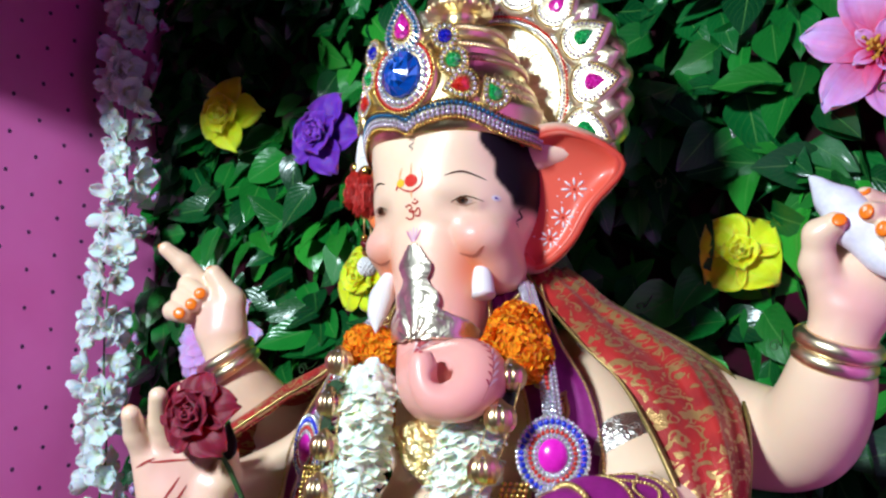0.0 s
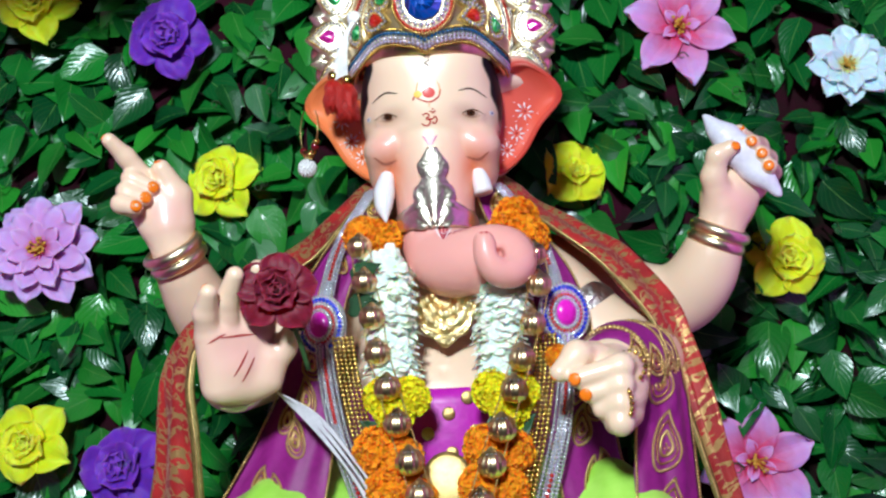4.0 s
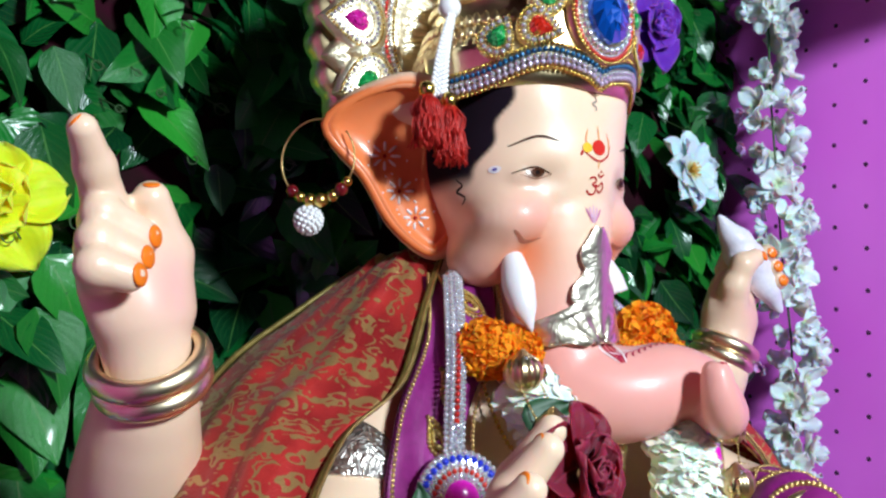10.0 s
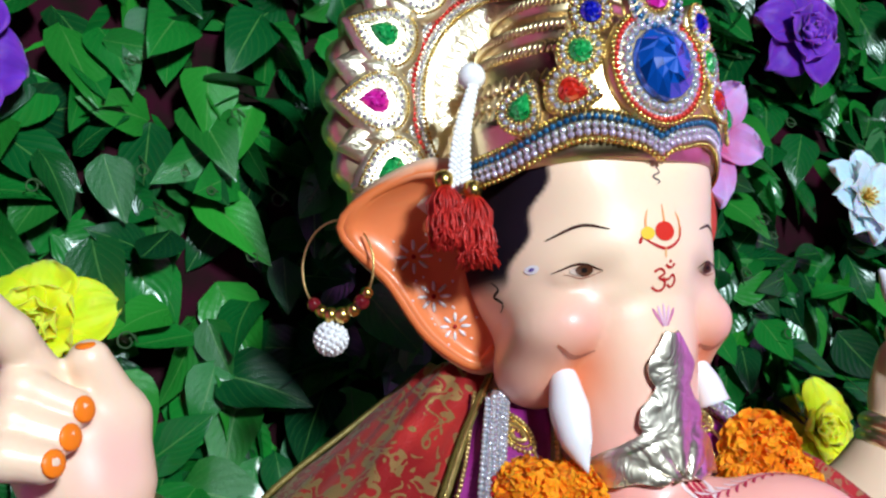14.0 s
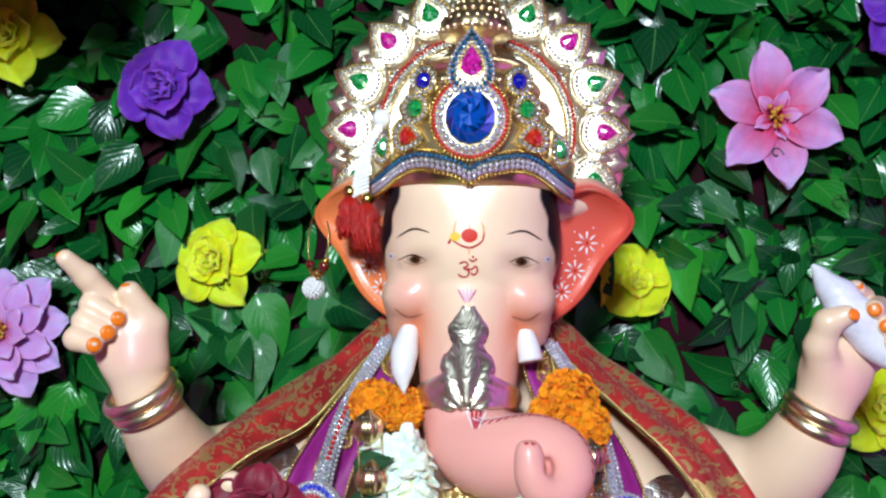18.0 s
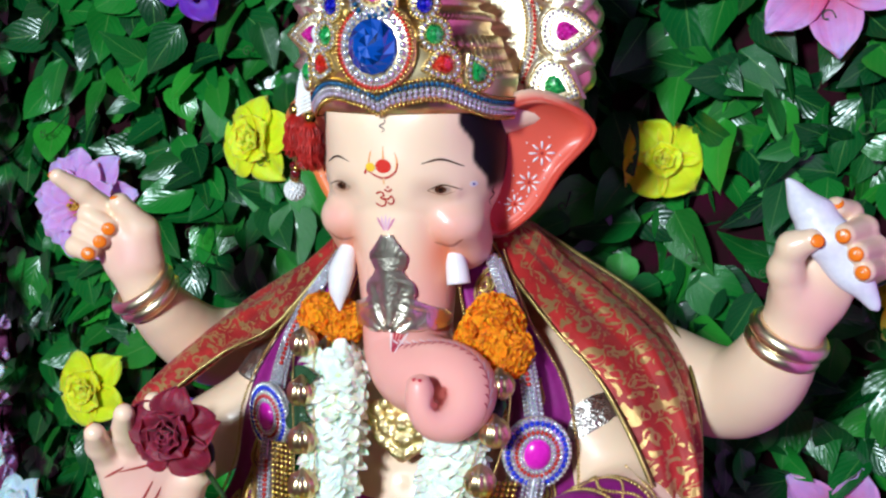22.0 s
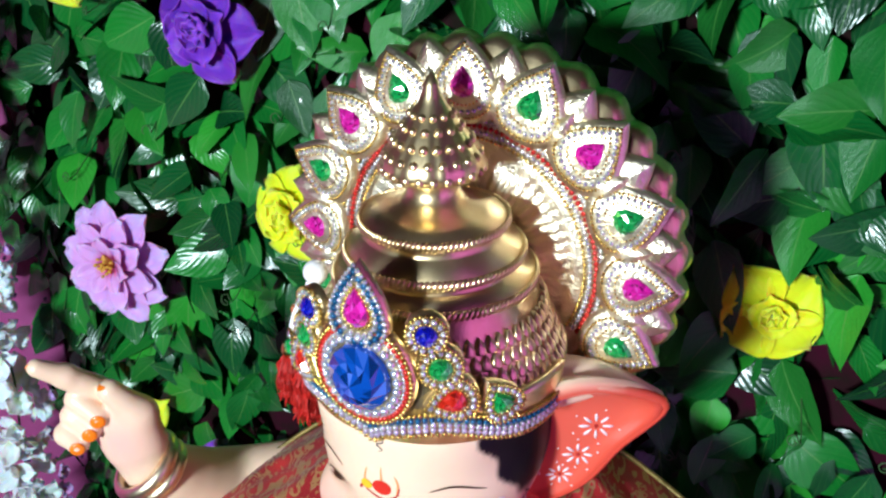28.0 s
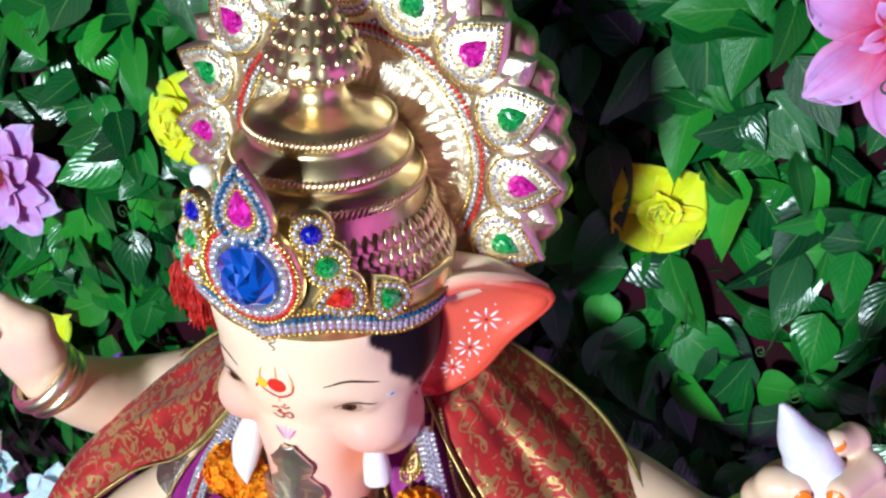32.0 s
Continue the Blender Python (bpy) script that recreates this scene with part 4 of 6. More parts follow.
for i in range(2, 38, 2):
    d = crest[i + 1] - crest[i - 1]
    d = d / np.linalg.norm(d)
    for k, col in ((1, (0.42, 0.03, 0.08)), (-1, (0.75, 0.55, 0.60))):
        q = crest[i] + np.array((0, -0.0055 * k, 0.0)) - d * 0.006
        stroke_near([crest[i], (crest[i] + q) / 2 - d * 0.001, q], 0.0015, col)
for px in (-0.002, 0.003):
    stroke_near([(0.197 + px, -0.450, 1.0815), (0.197 + px, -0.4535, 1.0775)], 0.0032, (0.55, 0.03, 0.06), 4)

# painted sprays on the ears
EARS = []
for p in pieces:
    EARS.append(p)


def ear_spray(x, z, r, sx):
    for k0 in range(8):
        a = 2 * math.pi * k0 / 8
        line = [ear_spot(x + k * r * math.cos(a), z + k * r * math.sin(a), sx) for k in (0.36, 0.55, 0.75, 0.95)]
        v, q, _ = tube(line, [0.0006, 0.0010, 0.0011, 0.0006], 6)
        pieces.append((np.array(v), q, np.tile((0.82, 0.76, 0.78), (len(v), 1))))
    for k in range(5):
        a = 1.3 * k + x * 90
        geo = ball(ear_spot(x + 1.35 * r * math.cos(a), z + 1.35 * r * math.sin(a), sx), 0.0008, 6, 4)
        pieces.append((np.array(geo[0]), geo[1], np.tile((0.82, 0.76, 0.78), (len(geo[0]), 1))))
    geo = ball(ear_spot(x, z, sx), 0.0014, 8, 5)
    pieces.append((np.array(geo[0]), geo[1], np.tile((0.35, 0.02, 0.02), (len(geo[0]), 1))))


def ear_spot(x, z, sx):
    hit = EAR_TREE[sx].ray_cast(Vector((x, -1, z)), Vector((0, 1, 0)))[0]
    return np.array(hit) if hit else np.array((x, -0.29, z))


for sx in (-1, 1):
    for dx, z, r in ((0.098, 1.222, 0.0105), (0.088, 1.198, 0.0095), (0.077, 1.180, 0.0085)):
        ear_spray(X0 + sx * dx, z, r, sx)
# palm lines
for a, b in (((-0.040, -0.487, 0.995), (-0.008, -0.489, 0.998)), ((-0.030, -0.486, 0.962), (-0.016, -0.486, 0.984)), ((-0.022, -0.486, 0.957), (-0.010, -0.486, 0.978)), ((-0.052, -0.483, 0.990), (-0.036, -0.489, 0.999))):
    a, b = turned(a, b)
    stroke_near([np.array(a), (np.array(a) + np.array(b)) / 2, np.array(b)], 0.0018, (0.40, 0.05, 0.05), 10, OPEN_HAND)

verts, faces, cols, n = [], [], [], 0
for v, q, c in pieces:
    verts.append(np.asarray(v, float))
    faces += [tuple(int(i) + n for i in a) for a in q]
    cols.append(np.asarray(c, float))
    n += len(v)
me = bpy.data.meshes.new("idol_statue")
me.from_pydata(np.concatenate(verts).tolist(), [], faces)
layer = me.color_attributes.new("paint", "FLOAT_COLOR", "POINT")
layer.data.foreach_set("color", np.hstack([np.concatenate(cols), np.ones((n, 1))]).astype(np.float32).ravel())
me.materials.append(SKIN)
me.polygons.foreach_set("use_smooth", [True] * len(me.polygons))
tagged(new("idol_statue", me), "painted plaster elephant-headed idol seated against the leaf wall", "statue")


# ---- crown ----


def drop_ring(length, width, scale, n=30, pointed=True):
    """The outline of a drop with its point along +y, or of an oval."""
    out = []
    for i in range(n):
        a = 2 * math.pi * i / n
        if pointed:
            out.append((scale * width / 2 * 1.25 * math.sin(a) * abs(math.sin(a / 2)) ** 1.1, scale * length / 2 * math.cos(a)))
        else:
            out.append((scale * width / 2 * math.sin(a), scale * length / 2 * math.cos(a)))
    return out


def domed(length, width, high, pointed=True, n=30, skirt=0.004):
    verts, levels = [(0, 0, high)], [(0.3, 0.95), (0.6, 0.75), (0.85, 0.45), (1.0, 0.1), (1.02, -skirt / max(high, 1e-6))]
    for k, h in levels:
        verts += [(x, y, high * h) for x, y in drop_ring(length, width, k, n, pointed)]
    faces = [(0, 1 + (i + 1) % n, 1 + i) for i in range(n)]
    for r in range(len(levels) - 1):
        for i in range(n):
            a, b = 1 + r * n + i, 1 + r * n + (i + 1) % n
            faces.append((a, b, b + n, a + n))
    return np.array(verts), faces


def cut_gem(length, width, high, pointed=False, n=12):
    """A faceted stone: girdle, crown facets and a low pointed top."""
    verts = []
    for k, h in ((1.0, 0.0), (0.96, 0.35), (0.66, 0.85), (0.40, 1.0)):
        ring = drop_ring(length, width, k, n, pointed)
        turn = 0.5 if k < 0.9 else 0
        if turn and not pointed:
            ring = [((ring[i][0] + ring[(i + 1) % n][0]) / 2, (ring[i][1] + ring[(i + 1) % n][1]) / 2) for i in range(n)]
        verts += [(x, y, high * h) for x, y in ring]
    faces = []
    for r in range(3):
        for i in range(n):
            a, b = r * n + i, r * n + (i + 1) % n
            faces += [(a, b, b + n), (a, b + n, a + n)]
    verts.append((0, 0, high * 1.22))
    faces += [(3 * n + i, 3 * n + (i + 1) % n, 4 * n) for i in range(n)]
    loose = [verts[i] for a in faces for i in reversed(a)]
    return np.array(loose), [(3 * i, 3 * i + 1, 3 * i + 2) for i in range(len(faces))]


def setting(parent, m, length, width, gem_mat, pointed, rows, gem_scale=0.46, gem_high=0.004, lift=0.003):
    """A stone with rings of small stones and beads round it."""
    s = Sheet().add(*moved(cut_gem(length * gem_scale, width * gem_scale, gem_high, pointed), m @ Matrix.Translation((0, 0, lift))))
    part("gem", s, gem_mat, parent, smooth=False)
    for k, r, mat, nm in rows:
        ring = [m @ Vector((x, y, lift)) for x, y in drop_ring(length, width, k, 60, pointed)]
        ring.append(ring[0])
        part(nm, bead_row([tuple(p) for p in ring], r, 2.1 * r), mat, parent, kind="stuff")


HX, HZ, HY = X0 + 0.001, 1.319, -0.276  # middle of the halo
crown = thing("crown", (X0, -0.318, 1.255), "pale gold crown with jewelled tiara, tiered cone and petalled halo", "crown")
# scalloped back plate, solid
prof, n = [], 180
for i in range(n):
    a = 2 * math.pi * i / n
    prof.append((0.1310 + 0.0060 * abs(math.sin(16 * a)), a))
verts, faces = [], []
for y, k in ((-0.262, 0.0), (-0.266, 0.62), (-0.264, 0.97), (-0.258, 1.0), (-0.248, 1.012), (-0.243, 0.98), (-0.243, 0.0)):
    verts += [(HX + k * r * math.cos(a), y, HZ + k * r * math.sin(a)) for r, a in prof]
faces = grid_faces(7, n, True)
part("back_plate", Sheet().add(verts, faces), GOLD, crown, "scalloped gold back plate")
# ridged inner field with fine radial flutes
verts = []
rings = [(0.095, -0.2665), (0.084, -0.2705), (0.0785, -0.268), (0.0735, -0.2735), (0.0685, -0.2685), (0.063, -0.2725), (0.056, -0.2700), (0.049, -0.2735), (0.042, -0.270), (0.020, -0.270)]
for j, (r, y) in enumerate(rings):
    for i in range(n):
        a = 2 * math.pi * i / n
        verts.append((HX + r * math.cos(a), y - (0.0014 * math.cos(60 * a) if 4 < j < 9 else 0), HZ + r * math.sin(a)))
part("halo_field", Sheet().add(verts, [tuple(reversed(q)) for q in grid_faces(len(rings), n, True)]), GILT, crown, "fluted inner disc")


def arc(r, y, a0=-28, a1=208, n=120):
    return [(HX + r * math.cos(radians(a)), y, HZ + r * math.sin(radians(a))) for a in np.linspace(a0, a1, n)]


for r, b, mat, nm in ((0.0790, 0.0015, GOLD_BEAD, "gold_bead_row"), (0.0825, 0.0018, RHINE, "clear_stone_row"), (0.0862, 0.0018, RED_BEAD, "red_bead_row"),
                      (0.0899, 0.0018, RHINE, "clear_stone_row"), (0.0933, 0.0016, GOLD_BEAD, "gold_bead_row")):
    part(nm, bead_row(arc(r, -0.2745), b), mat, crown, kind="stuff")
for i, a in enumerate(np.arange(-22.5, 203, 22.5)):
    # the drop's point looks away from the middle
    u = Vector((math.cos(radians(a)), 0, math.sin(radians(a))))
    z = Vector((0.10 * u.x, -1, 0.10 * u.z)).normalized()
    y = (u - z * u.dot(z)).normalized()
    x = y.cross(z)
    m = Matrix((x, y, z)).transposed().to_4x4()
    m.translation = (HX + 0.1135 * u.x, HY, HZ + 0.1135 * u.z)
    plate = part("halo_petal", Sheet().add(*moved(domed(0.052, 0.050, 0.0045, True), m)), GILT, crown)
    setting(plate, m, 0.047, 0.042, GEM_PINK if i % 2 else GEM_GREEN, True, ((0.94, 0.0011, GOLD_BEAD, "gold_bead_row"), (0.78, 0.0018, RHINE, "clear_stone_row"), (0.60, 0.0012, GOLD_BEAD, "gold_bead_row")), 0.42)
    # pressed leaf between two jewelled petals
    b = radians(a + 11.25)
    u = Vector((math.cos(b), 0, math.sin(b)))
    y = u
    z = Vector((0, -1, 0))
    x = y.cross(z)
    m = Matrix((x, y, z)).transposed().to_4x4()
    for dist, ll, ww, dy in ((0.1200, 0.035, 0.033, 0.006), (0.1085, 0.029, 0.021, 0.001)):
        m.translation = (HX + dist * u.x, HY + dy, HZ + dist * u.z)
        part("pressed_leaf", Sheet().add(*moved(domed(ll, ww, 0.006, True, 24), m)), GILT, crown)

# tiered cone
CY = -0.318
tiers = [(0.080, 1.258), (0.081, 1.270), (0.078, 1.284), (0.070, 1.298), (0.066, 1.310), (0.0595, 1.320), (0.0605, 1.326), (0.060, 1.331), (0.051, 1.335), (0.049, 1.338),
         (0.053, 1.341), (0.0525, 1.346), (0.043, 1.353), (0.0405, 1.357), (0.0435, 1.360), (0.0425, 1.3645), (0.030, 1.3685), (0.020, 1.373), (0.0160, 1.379), (0.0155, 1.387), (0.018, 1.389),
         (0.0285, 1.391), (0.030, 1.396), (0.028, 1.402), (0.0225, 1.409), (0.021, 1.412), (0.0165, 1.418), (0.013, 1.424), (0.008, 1.431), (0.0055, 1.436), (0.0045, 1.441), (0.001, 1.448)]
prof = [(r, z) for r, z in tiers]
geo = lathe(prof, 96, (X0, CY, 0), lambda i, a: 0.012 * math.sin(32 * a) if i in (1, 2) else (0.03 * abs(math.sin(9 * a)) if 20 <= i <= 26 else 0))
part("cone", Sheet().add(*geo), GOLD, crown, "tiered polished gold cone")
for r, z, b in ((0.0612, 1.3285, 0.0028), (0.0537, 1.3435, 0.0027), (0.0442, 1.3625, 0.0026)):
    s = Sheet()
    k = int(2 * math.pi * r / (b * 1.15))
    for i in range(k):
        a = 2 * math.pi * i / k
        c = Vector((X0 + r * math.cos(a), CY + r * math.sin(a), z))
        d = Vector((-math.sin(a) * 0.6, math.cos(a) * 0.6, 0.8)) * b * 1.3
        s.add(*tube([c - d, c, c + d], [b * 0.35, b * 0.75, b * 0.35], 5)[:2])
    part("rope_edge", s, GOLD, crown, kind="stuff")
for r, z, b in ((0.0290, 1.3940, 0.0031), (0.0268, 1.4020, 0.0031), (0.0222, 1.4100, 0.0029), (0.0165, 1.4178, 0.0027), (0.0122, 1.4250, 0.0024)):
    loop = [(X0 + r * math.cos(a), CY + r * math.sin(a), z) for a in np.linspace(0, 2 * math.pi, 40)]
    part("knob_bead_row", bead_row(loop, b, 2.4 * b, 8, 5), GOLD, crown, kind="stuff")
for r, z in ((0.0790, 1.2835), (0.0745, 1.2925), (0.0705, 1.3015), (0.0675, 1.3105)):
    s = Sheet()
    k = int(2 * math.pi * r / 0.0066)
    for i in range(k):
        a = 2 * math.pi * (i + 0.5) / k
        m = facing((X0 + r * math.cos(a), CY + r * math.sin(a), z), (math.cos(a), math.sin(a), 0.5))
        s.add(*moved(domed(0.0105, 0.0072, 0.0011, True, 12, 0.002), m))
    part("pressed_scale_row", s, GOLD, crown, kind="stuff")

# jewelled tiara round the brow
TR, TY = 0.0825, -0.318


def brow(x, z, off=0.0):
    a = x / TR
    off -= 0.0062 * min(1.0, max(0.0, (1.284 - z) / 0.032))
    return Vector((X0 + (TR + off) * math.sin(a), TY - (TR + off) * math.cos(a), z))


def brow_pose(x, z, off=0.0, turn=0.0):
    a = x / TR
    zz = Vector((math.sin(a), -math.cos(a), 0))
    yy = Vector((0, 0, 1))
    xx = yy.cross(zz)
    m = Matrix((xx, yy, zz)).transposed().to_4x4() @ Matrix.Rotation(radians(turn), 4, "Z")
    m.translation = brow(x, z, off)
    return m


def low_edge(x):
    u = abs(x)
    return 1.2525 + 0.0155 * math.exp(-((u - 0.040) / 0.034) ** 2) - 0.0035 * math.exp(-(u / 0.006) ** 2) + 0.004 * math.exp(-(u / 0.02) ** 2)


def high_edge(x):
    u = abs(x)
    return 1.286 + 0.038 * math.exp(-((u / 0.043) ** 4)) + 0.022 * math.exp(-((u / 0.013) ** 2))


verts, uv = [], []
xs = np.linspace(-0.128, 0.128, 90)
for t in np.linspace(0, 1, 9):
    for x in xs:
        verts.append(tuple(brow(x, low_edge(x) * (1 - t) + high_edge(x) * t, 0.002 + 0.001 * math.sin(math.pi * t))))
        uv.append((x, t))
tiara = part("tiara", Sheet().add(*thick((np.array(verts), grid_faces(9, 90), np.array(uv)), 0.004)), GOLD, crown, "gold tiara set with coloured stones")
for k, (b, mat, nm) in enumerate(((0.0016, GOLD_BEAD, "gold_bead_row"), (0.0021, LILAC_STONE, "lilac_stone_row"), (0.0021, RHINE, "clear_stone_row"), (0.0019, TEAL_BEAD, "teal_bead_row"), (0.0015, GOLD_BEAD, "gold_bead_row"))):
    off = (0.0, 0.0038, 0.0076, 0.0116, 0.0150)[k]
    part(nm, bead_row([tuple(brow(x, low_edge(x) + off, 0.0045)) for x in xs], b), mat, tiara, kind="stuff")
GB, RS = GOLD_BEAD, RHINE
base = part("centre_mount", Sheet().add(*moved(domed(0.064, 0.060, 0.004, False), brow_pose(0, 1.3055, 0.004))), GOLD, tiara)
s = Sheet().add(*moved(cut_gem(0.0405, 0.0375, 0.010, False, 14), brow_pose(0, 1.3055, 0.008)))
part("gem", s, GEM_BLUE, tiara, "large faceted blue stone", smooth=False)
for k, r, mat, nm in ((0.047, 0.0028, RS, "clear_stone"), (0.0535, 0.0013, RS, "clear_stone"), (0.0575, 0.0016, RED_BEAD, "red_bead"), (0.0625, 0.0015, GB, "gold_bead")):
    m = brow_pose(0, 1.3055, 0.0075 - (0.002 if k > 0.05 else 0))
    loop = [tuple(m @ Vector((x, y, 0))) for x, y in drop_ring(k, k * 0.94, 1, 60, False)]
    beads(nm, loop + loop[:1], r, mat, tiara)
two = ((0.95, 0.0013, GB, "gold_bead_row"), (0.76, 0.0019, RS, "clear_stone_row"), (0.58, 0.0011, GB, "gold_bead_row"))
leafy = ((0.97, 0.0016, RS, "clear_stone_row"), (0.83, 0.0021, TEAL_BEAD, "teal_bead_row"), (0.66, 0.0019, RS, "clear_stone_row"), (0.50, 0.0011, GB, "gold_bead_row"))
for sx in (-1, 1):
    for x, z, ll, ww, gm, drop, turn in ((0.034, 1.3345, 0.024, 0.023, GEM_ROYAL, False, 0), (0.0405, 1.3140, 0.026, 0.025, GEM_GREEN, False, 0),
                                         (0.0455, 1.2930, 0.031, 0.028, GEM_RED, True, 105), (0.0715, 1.2885, 0.030, 0.026, GEM_GREEN, True, 30)):
        m = brow_pose(sx * x, z, 0.004, turn * sx)
        mount = part("stone_mount", Sheet().add(*moved(domed(ll, ww, 0.003, drop), m)), GOLD, tiara)
        setting(tiara, m, ll, ww, gm, drop, two, 0.52, 0.004)
m = brow_pose(0, 1.3475, 0.005)
part("leaf_mount", Sheet().add(*moved(domed(0.050, 0.036, 0.003, True), m)), GOLD, tiara)
setting(tiara, m, 0.050, 0.036, GEM_PINK, True, leafy, 0.46, 0.005)

# ---- pearl tassel by the ear, hoop on the ear ----
tassel = thing("ear_tassel", (0.067, -0.341, 1.316), "pearl strings with two red silk tassels hanging from the crown", "tassel")
part("pearl_knob", Sheet().add(*ball((0.0760, -0.336, 1.3175), 0.0080, 14, 9)), PEARL, tassel)
for i in range(7):
    u = (i - 3) / 3
    a = [(0.0695 + 0.002 * u, -0.3525, 1.310), (0.058 + 0.004 * u, -0.3585 + 0.002 * abs(u), 1.28), (0.0545 + 0.0065 * u, -0.3575 + 0.003 * abs(u), 1.252 + 0.003 * u)]
    beads("pearl", spline(np.array(a) + np.array((0.006, 0.013, 0.003)), 20), 0.0016, PEARL, tassel, 0.0029)
for cx, cy, top, ll in ((0.0465, -0.353, 1.254, 0.036), (0.0615, -0.357, 1.248, 0.040)):
    part("gold_cap", Sheet().add(*lathe([(0.002, 0.006), (0.0048, 0.004), (0.0055, 0.0), (0.0042, -0.004)], 14, (cx + 0.006, cy + 0.013, top + 0.002))), GOLD_BEAD, tassel)
    rnd = random.Random(int(cx * 1e4))
    s = Sheet()
    for k in range(260):
        a, r = rnd.uniform(0, 6.283), math.sqrt(rnd.random())
        wx, wy = rnd.uniform(-0.003, 0.003), rnd.uniform(-0.003, 0.003)
        p = [(cx + 0.003 * r * math.cos(a), cy + 0.003 * r * math.sin(a), top - 0.002), (cx + 0.0085 * r * math.cos(a) + wx, cy + 0.008 * r * math.sin(a) + wy, top - ll * 0.35), (cx + 0.0095 * r * math.cos(a) - wx, cy + 0.009 * r * math.sin(a) - wy, top - ll * 0.65),
             (cx + 0.0105 * r * math.cos(a) + wx, cy + 0.010 * r * math.sin(a) + wy, top - ll * rnd.uniform(0.75, 1.08))]
        s.add(*tube(spline([(a0 + 0.006, b0 + 0.013, c0 + 0.002) for a0, b0, c0 in p], 8), 0.00045, 3))
    part("silk_tassel", s, RED_SILK, tassel, "red silk tassel")
hoop = thing("ear_hoop", (0.010, -0.285, 1.237), "thin gold hoop with beads and a pearl drop", "earring")
hc, hr = Vector((0.013, -0.268, 1.219)), 0.028
circle = [(hc.x - 0.5 * hr * math.sin(a), hc.y + 0.87 * hr * math.sin(a), hc.z + hr * math.cos(a)) for a in np.linspace(-0.5, 2 * math.pi - 0.9, 60)]
part("wire", Sheet().add(*tube(circle, 0.0007, 6)), GOLD_CORD, hoop)
for a, r, mat in ((2.35, 0.0044, GARNET), (2.62, 0.0040, GOLD_BEAD), (2.9, 0.0050, GOLD_BEAD), (3.22, 0.0050, GOLD_BEAD), (3.55, 0.0042, GOLD_BEAD), (3.82, 0.0048, GARNET), (4.05, 0.0036, GOLD_BEAD), (-0.35, 0.0045, GOLD_BEAD)):
    p = (hc.x - 0.5 * hr * math.sin(a), hc.y + 0.87 * hr * math.sin(a), hc.z + hr * math.cos(a))
    part("bead", Sheet().add(*ball(p, r, 10, 7)), mat, hoop)
pc = (0.009, -0.262, 1.178)
s = Sheet().add(*ball(pc, 0.0088, 14, 9))
for i in range(90):
    zz = 1 - 2 * (i + 0.5) / 90
    a, rr = i * 2.39996, math.sqrt(1 - zz * zz)
    s.add(*ball((pc[0] + 0.0092 * rr * math.cos(a), pc[1] + 0.0092 * rr * math.sin(a), pc[2] + 0.0092 * zz), 0.0016, 6, 4))
part("pearl_drop", s, PEARL, hoop, "round drop of small pearls")

# ---- silver plate on the trunk ----


def relief(x, z):
    """Pressed scrolls: a fan of ribs up the middle, curls to both sides."""
    rib = math.cos(11 * math.atan2(x, z - 1.088)) * max(0.0, min(1.0, (1.150 - z) / 0.01)) * math.exp(-(x / 0.013) ** 2)
    side = math.sin(430 * abs(x) + 260 * z + 2.0 * math.sin(300 * z)) * (1 - math.exp(-(x / 0.012) ** 2))
    return 0.0010 * rib + 0.00045 * side


prof = [(0.002, 1.1665), (0.005, 1.162), (0.0085, 1.156), (0.0115, 1.150), (0.0105, 1.144), (0.0085, 1.139), (0.012, 1.133), (0.0155, 1.127), (0.0165, 1.121), (0.0155, 1.116), (0.023, 1.110), (0.031, 1.1055), (0.0350, 1.100), (0.0350, 1.094), (0.0335, 1.0905)]
verts, uv = [], []
fine = spline([(w, z, 0) for w, z in prof], 110)
axis = lambda z: Vector((0.1525, -0.3445, z))
for i, (w, z, _) in enumerate(fine):
    for u in np.linspace(-1, 1, 73):
        a = u * math.asin(min(0.97, w / 0.0365))
        x = 0.036 * math.sin(a)
        way = Vector((math.sin(a), -math.cos(a), 0))
        hit = HEAD.ray_cast(axis(z) + 0.3 * way, -way)[0]
        reach = 0.0365 + max(0.0, z - 1.095) * 0.105
        if not hit or (hit - axis(z)).length > reach + 0.007:
            hit = axis(z) + way * (reach + 0.0005)
        p = hit + way * (0.0014 + 0.0010 * (1 - u * u) + relief(x, z))
        verts.append(tuple(p))
        uv.append((u, i / 109))
geo = thick((np.array(verts), grid_faces(110, 73), np.array(uv)), 0.003)
geo = (geo[0], [tuple(reversed(q)) for q in geo[1]], geo[2])
solo("trunk_ornament", Sheet().add(*geo), SCROLL_SILVER, "pressed silver plate worn on the trunk", "ornament")

# ---- bangles and armlets ----


def bangle(at, along, r, bands, label, mat=BANGLE):
    ob = thing("bangle", at, label, "bangle", "bangles on the wrists")
    for off, width, extra in bands:
        prof = [(r + extra * math.cos(a), width * math.sin(a)) for a in np.linspace(-1.2, 1.2, 7)] + [(r - 0.001, width * 0.8), (r - 0.001, -width * 0.8)]
        prof.append(prof[0])
        v, q = lathe(prof, 48, (0, 0, 0))
        q = q[:-2]
        m = facing(at, along) @ Matrix.Translation((0, 0, off))
        part("band", Sheet().add(*moved((v, q), m)), mat, ob)
    return ob


bangle((-0.1195, -0.321, 1.0835), (-0.36, -0.45, 0.82), 0.0252, ((-0.0068, 0.0066, 0.0064), (0.0054, 0.0072, 0.0078)), "pair of broad copper-gold bangles on the raised wrist")
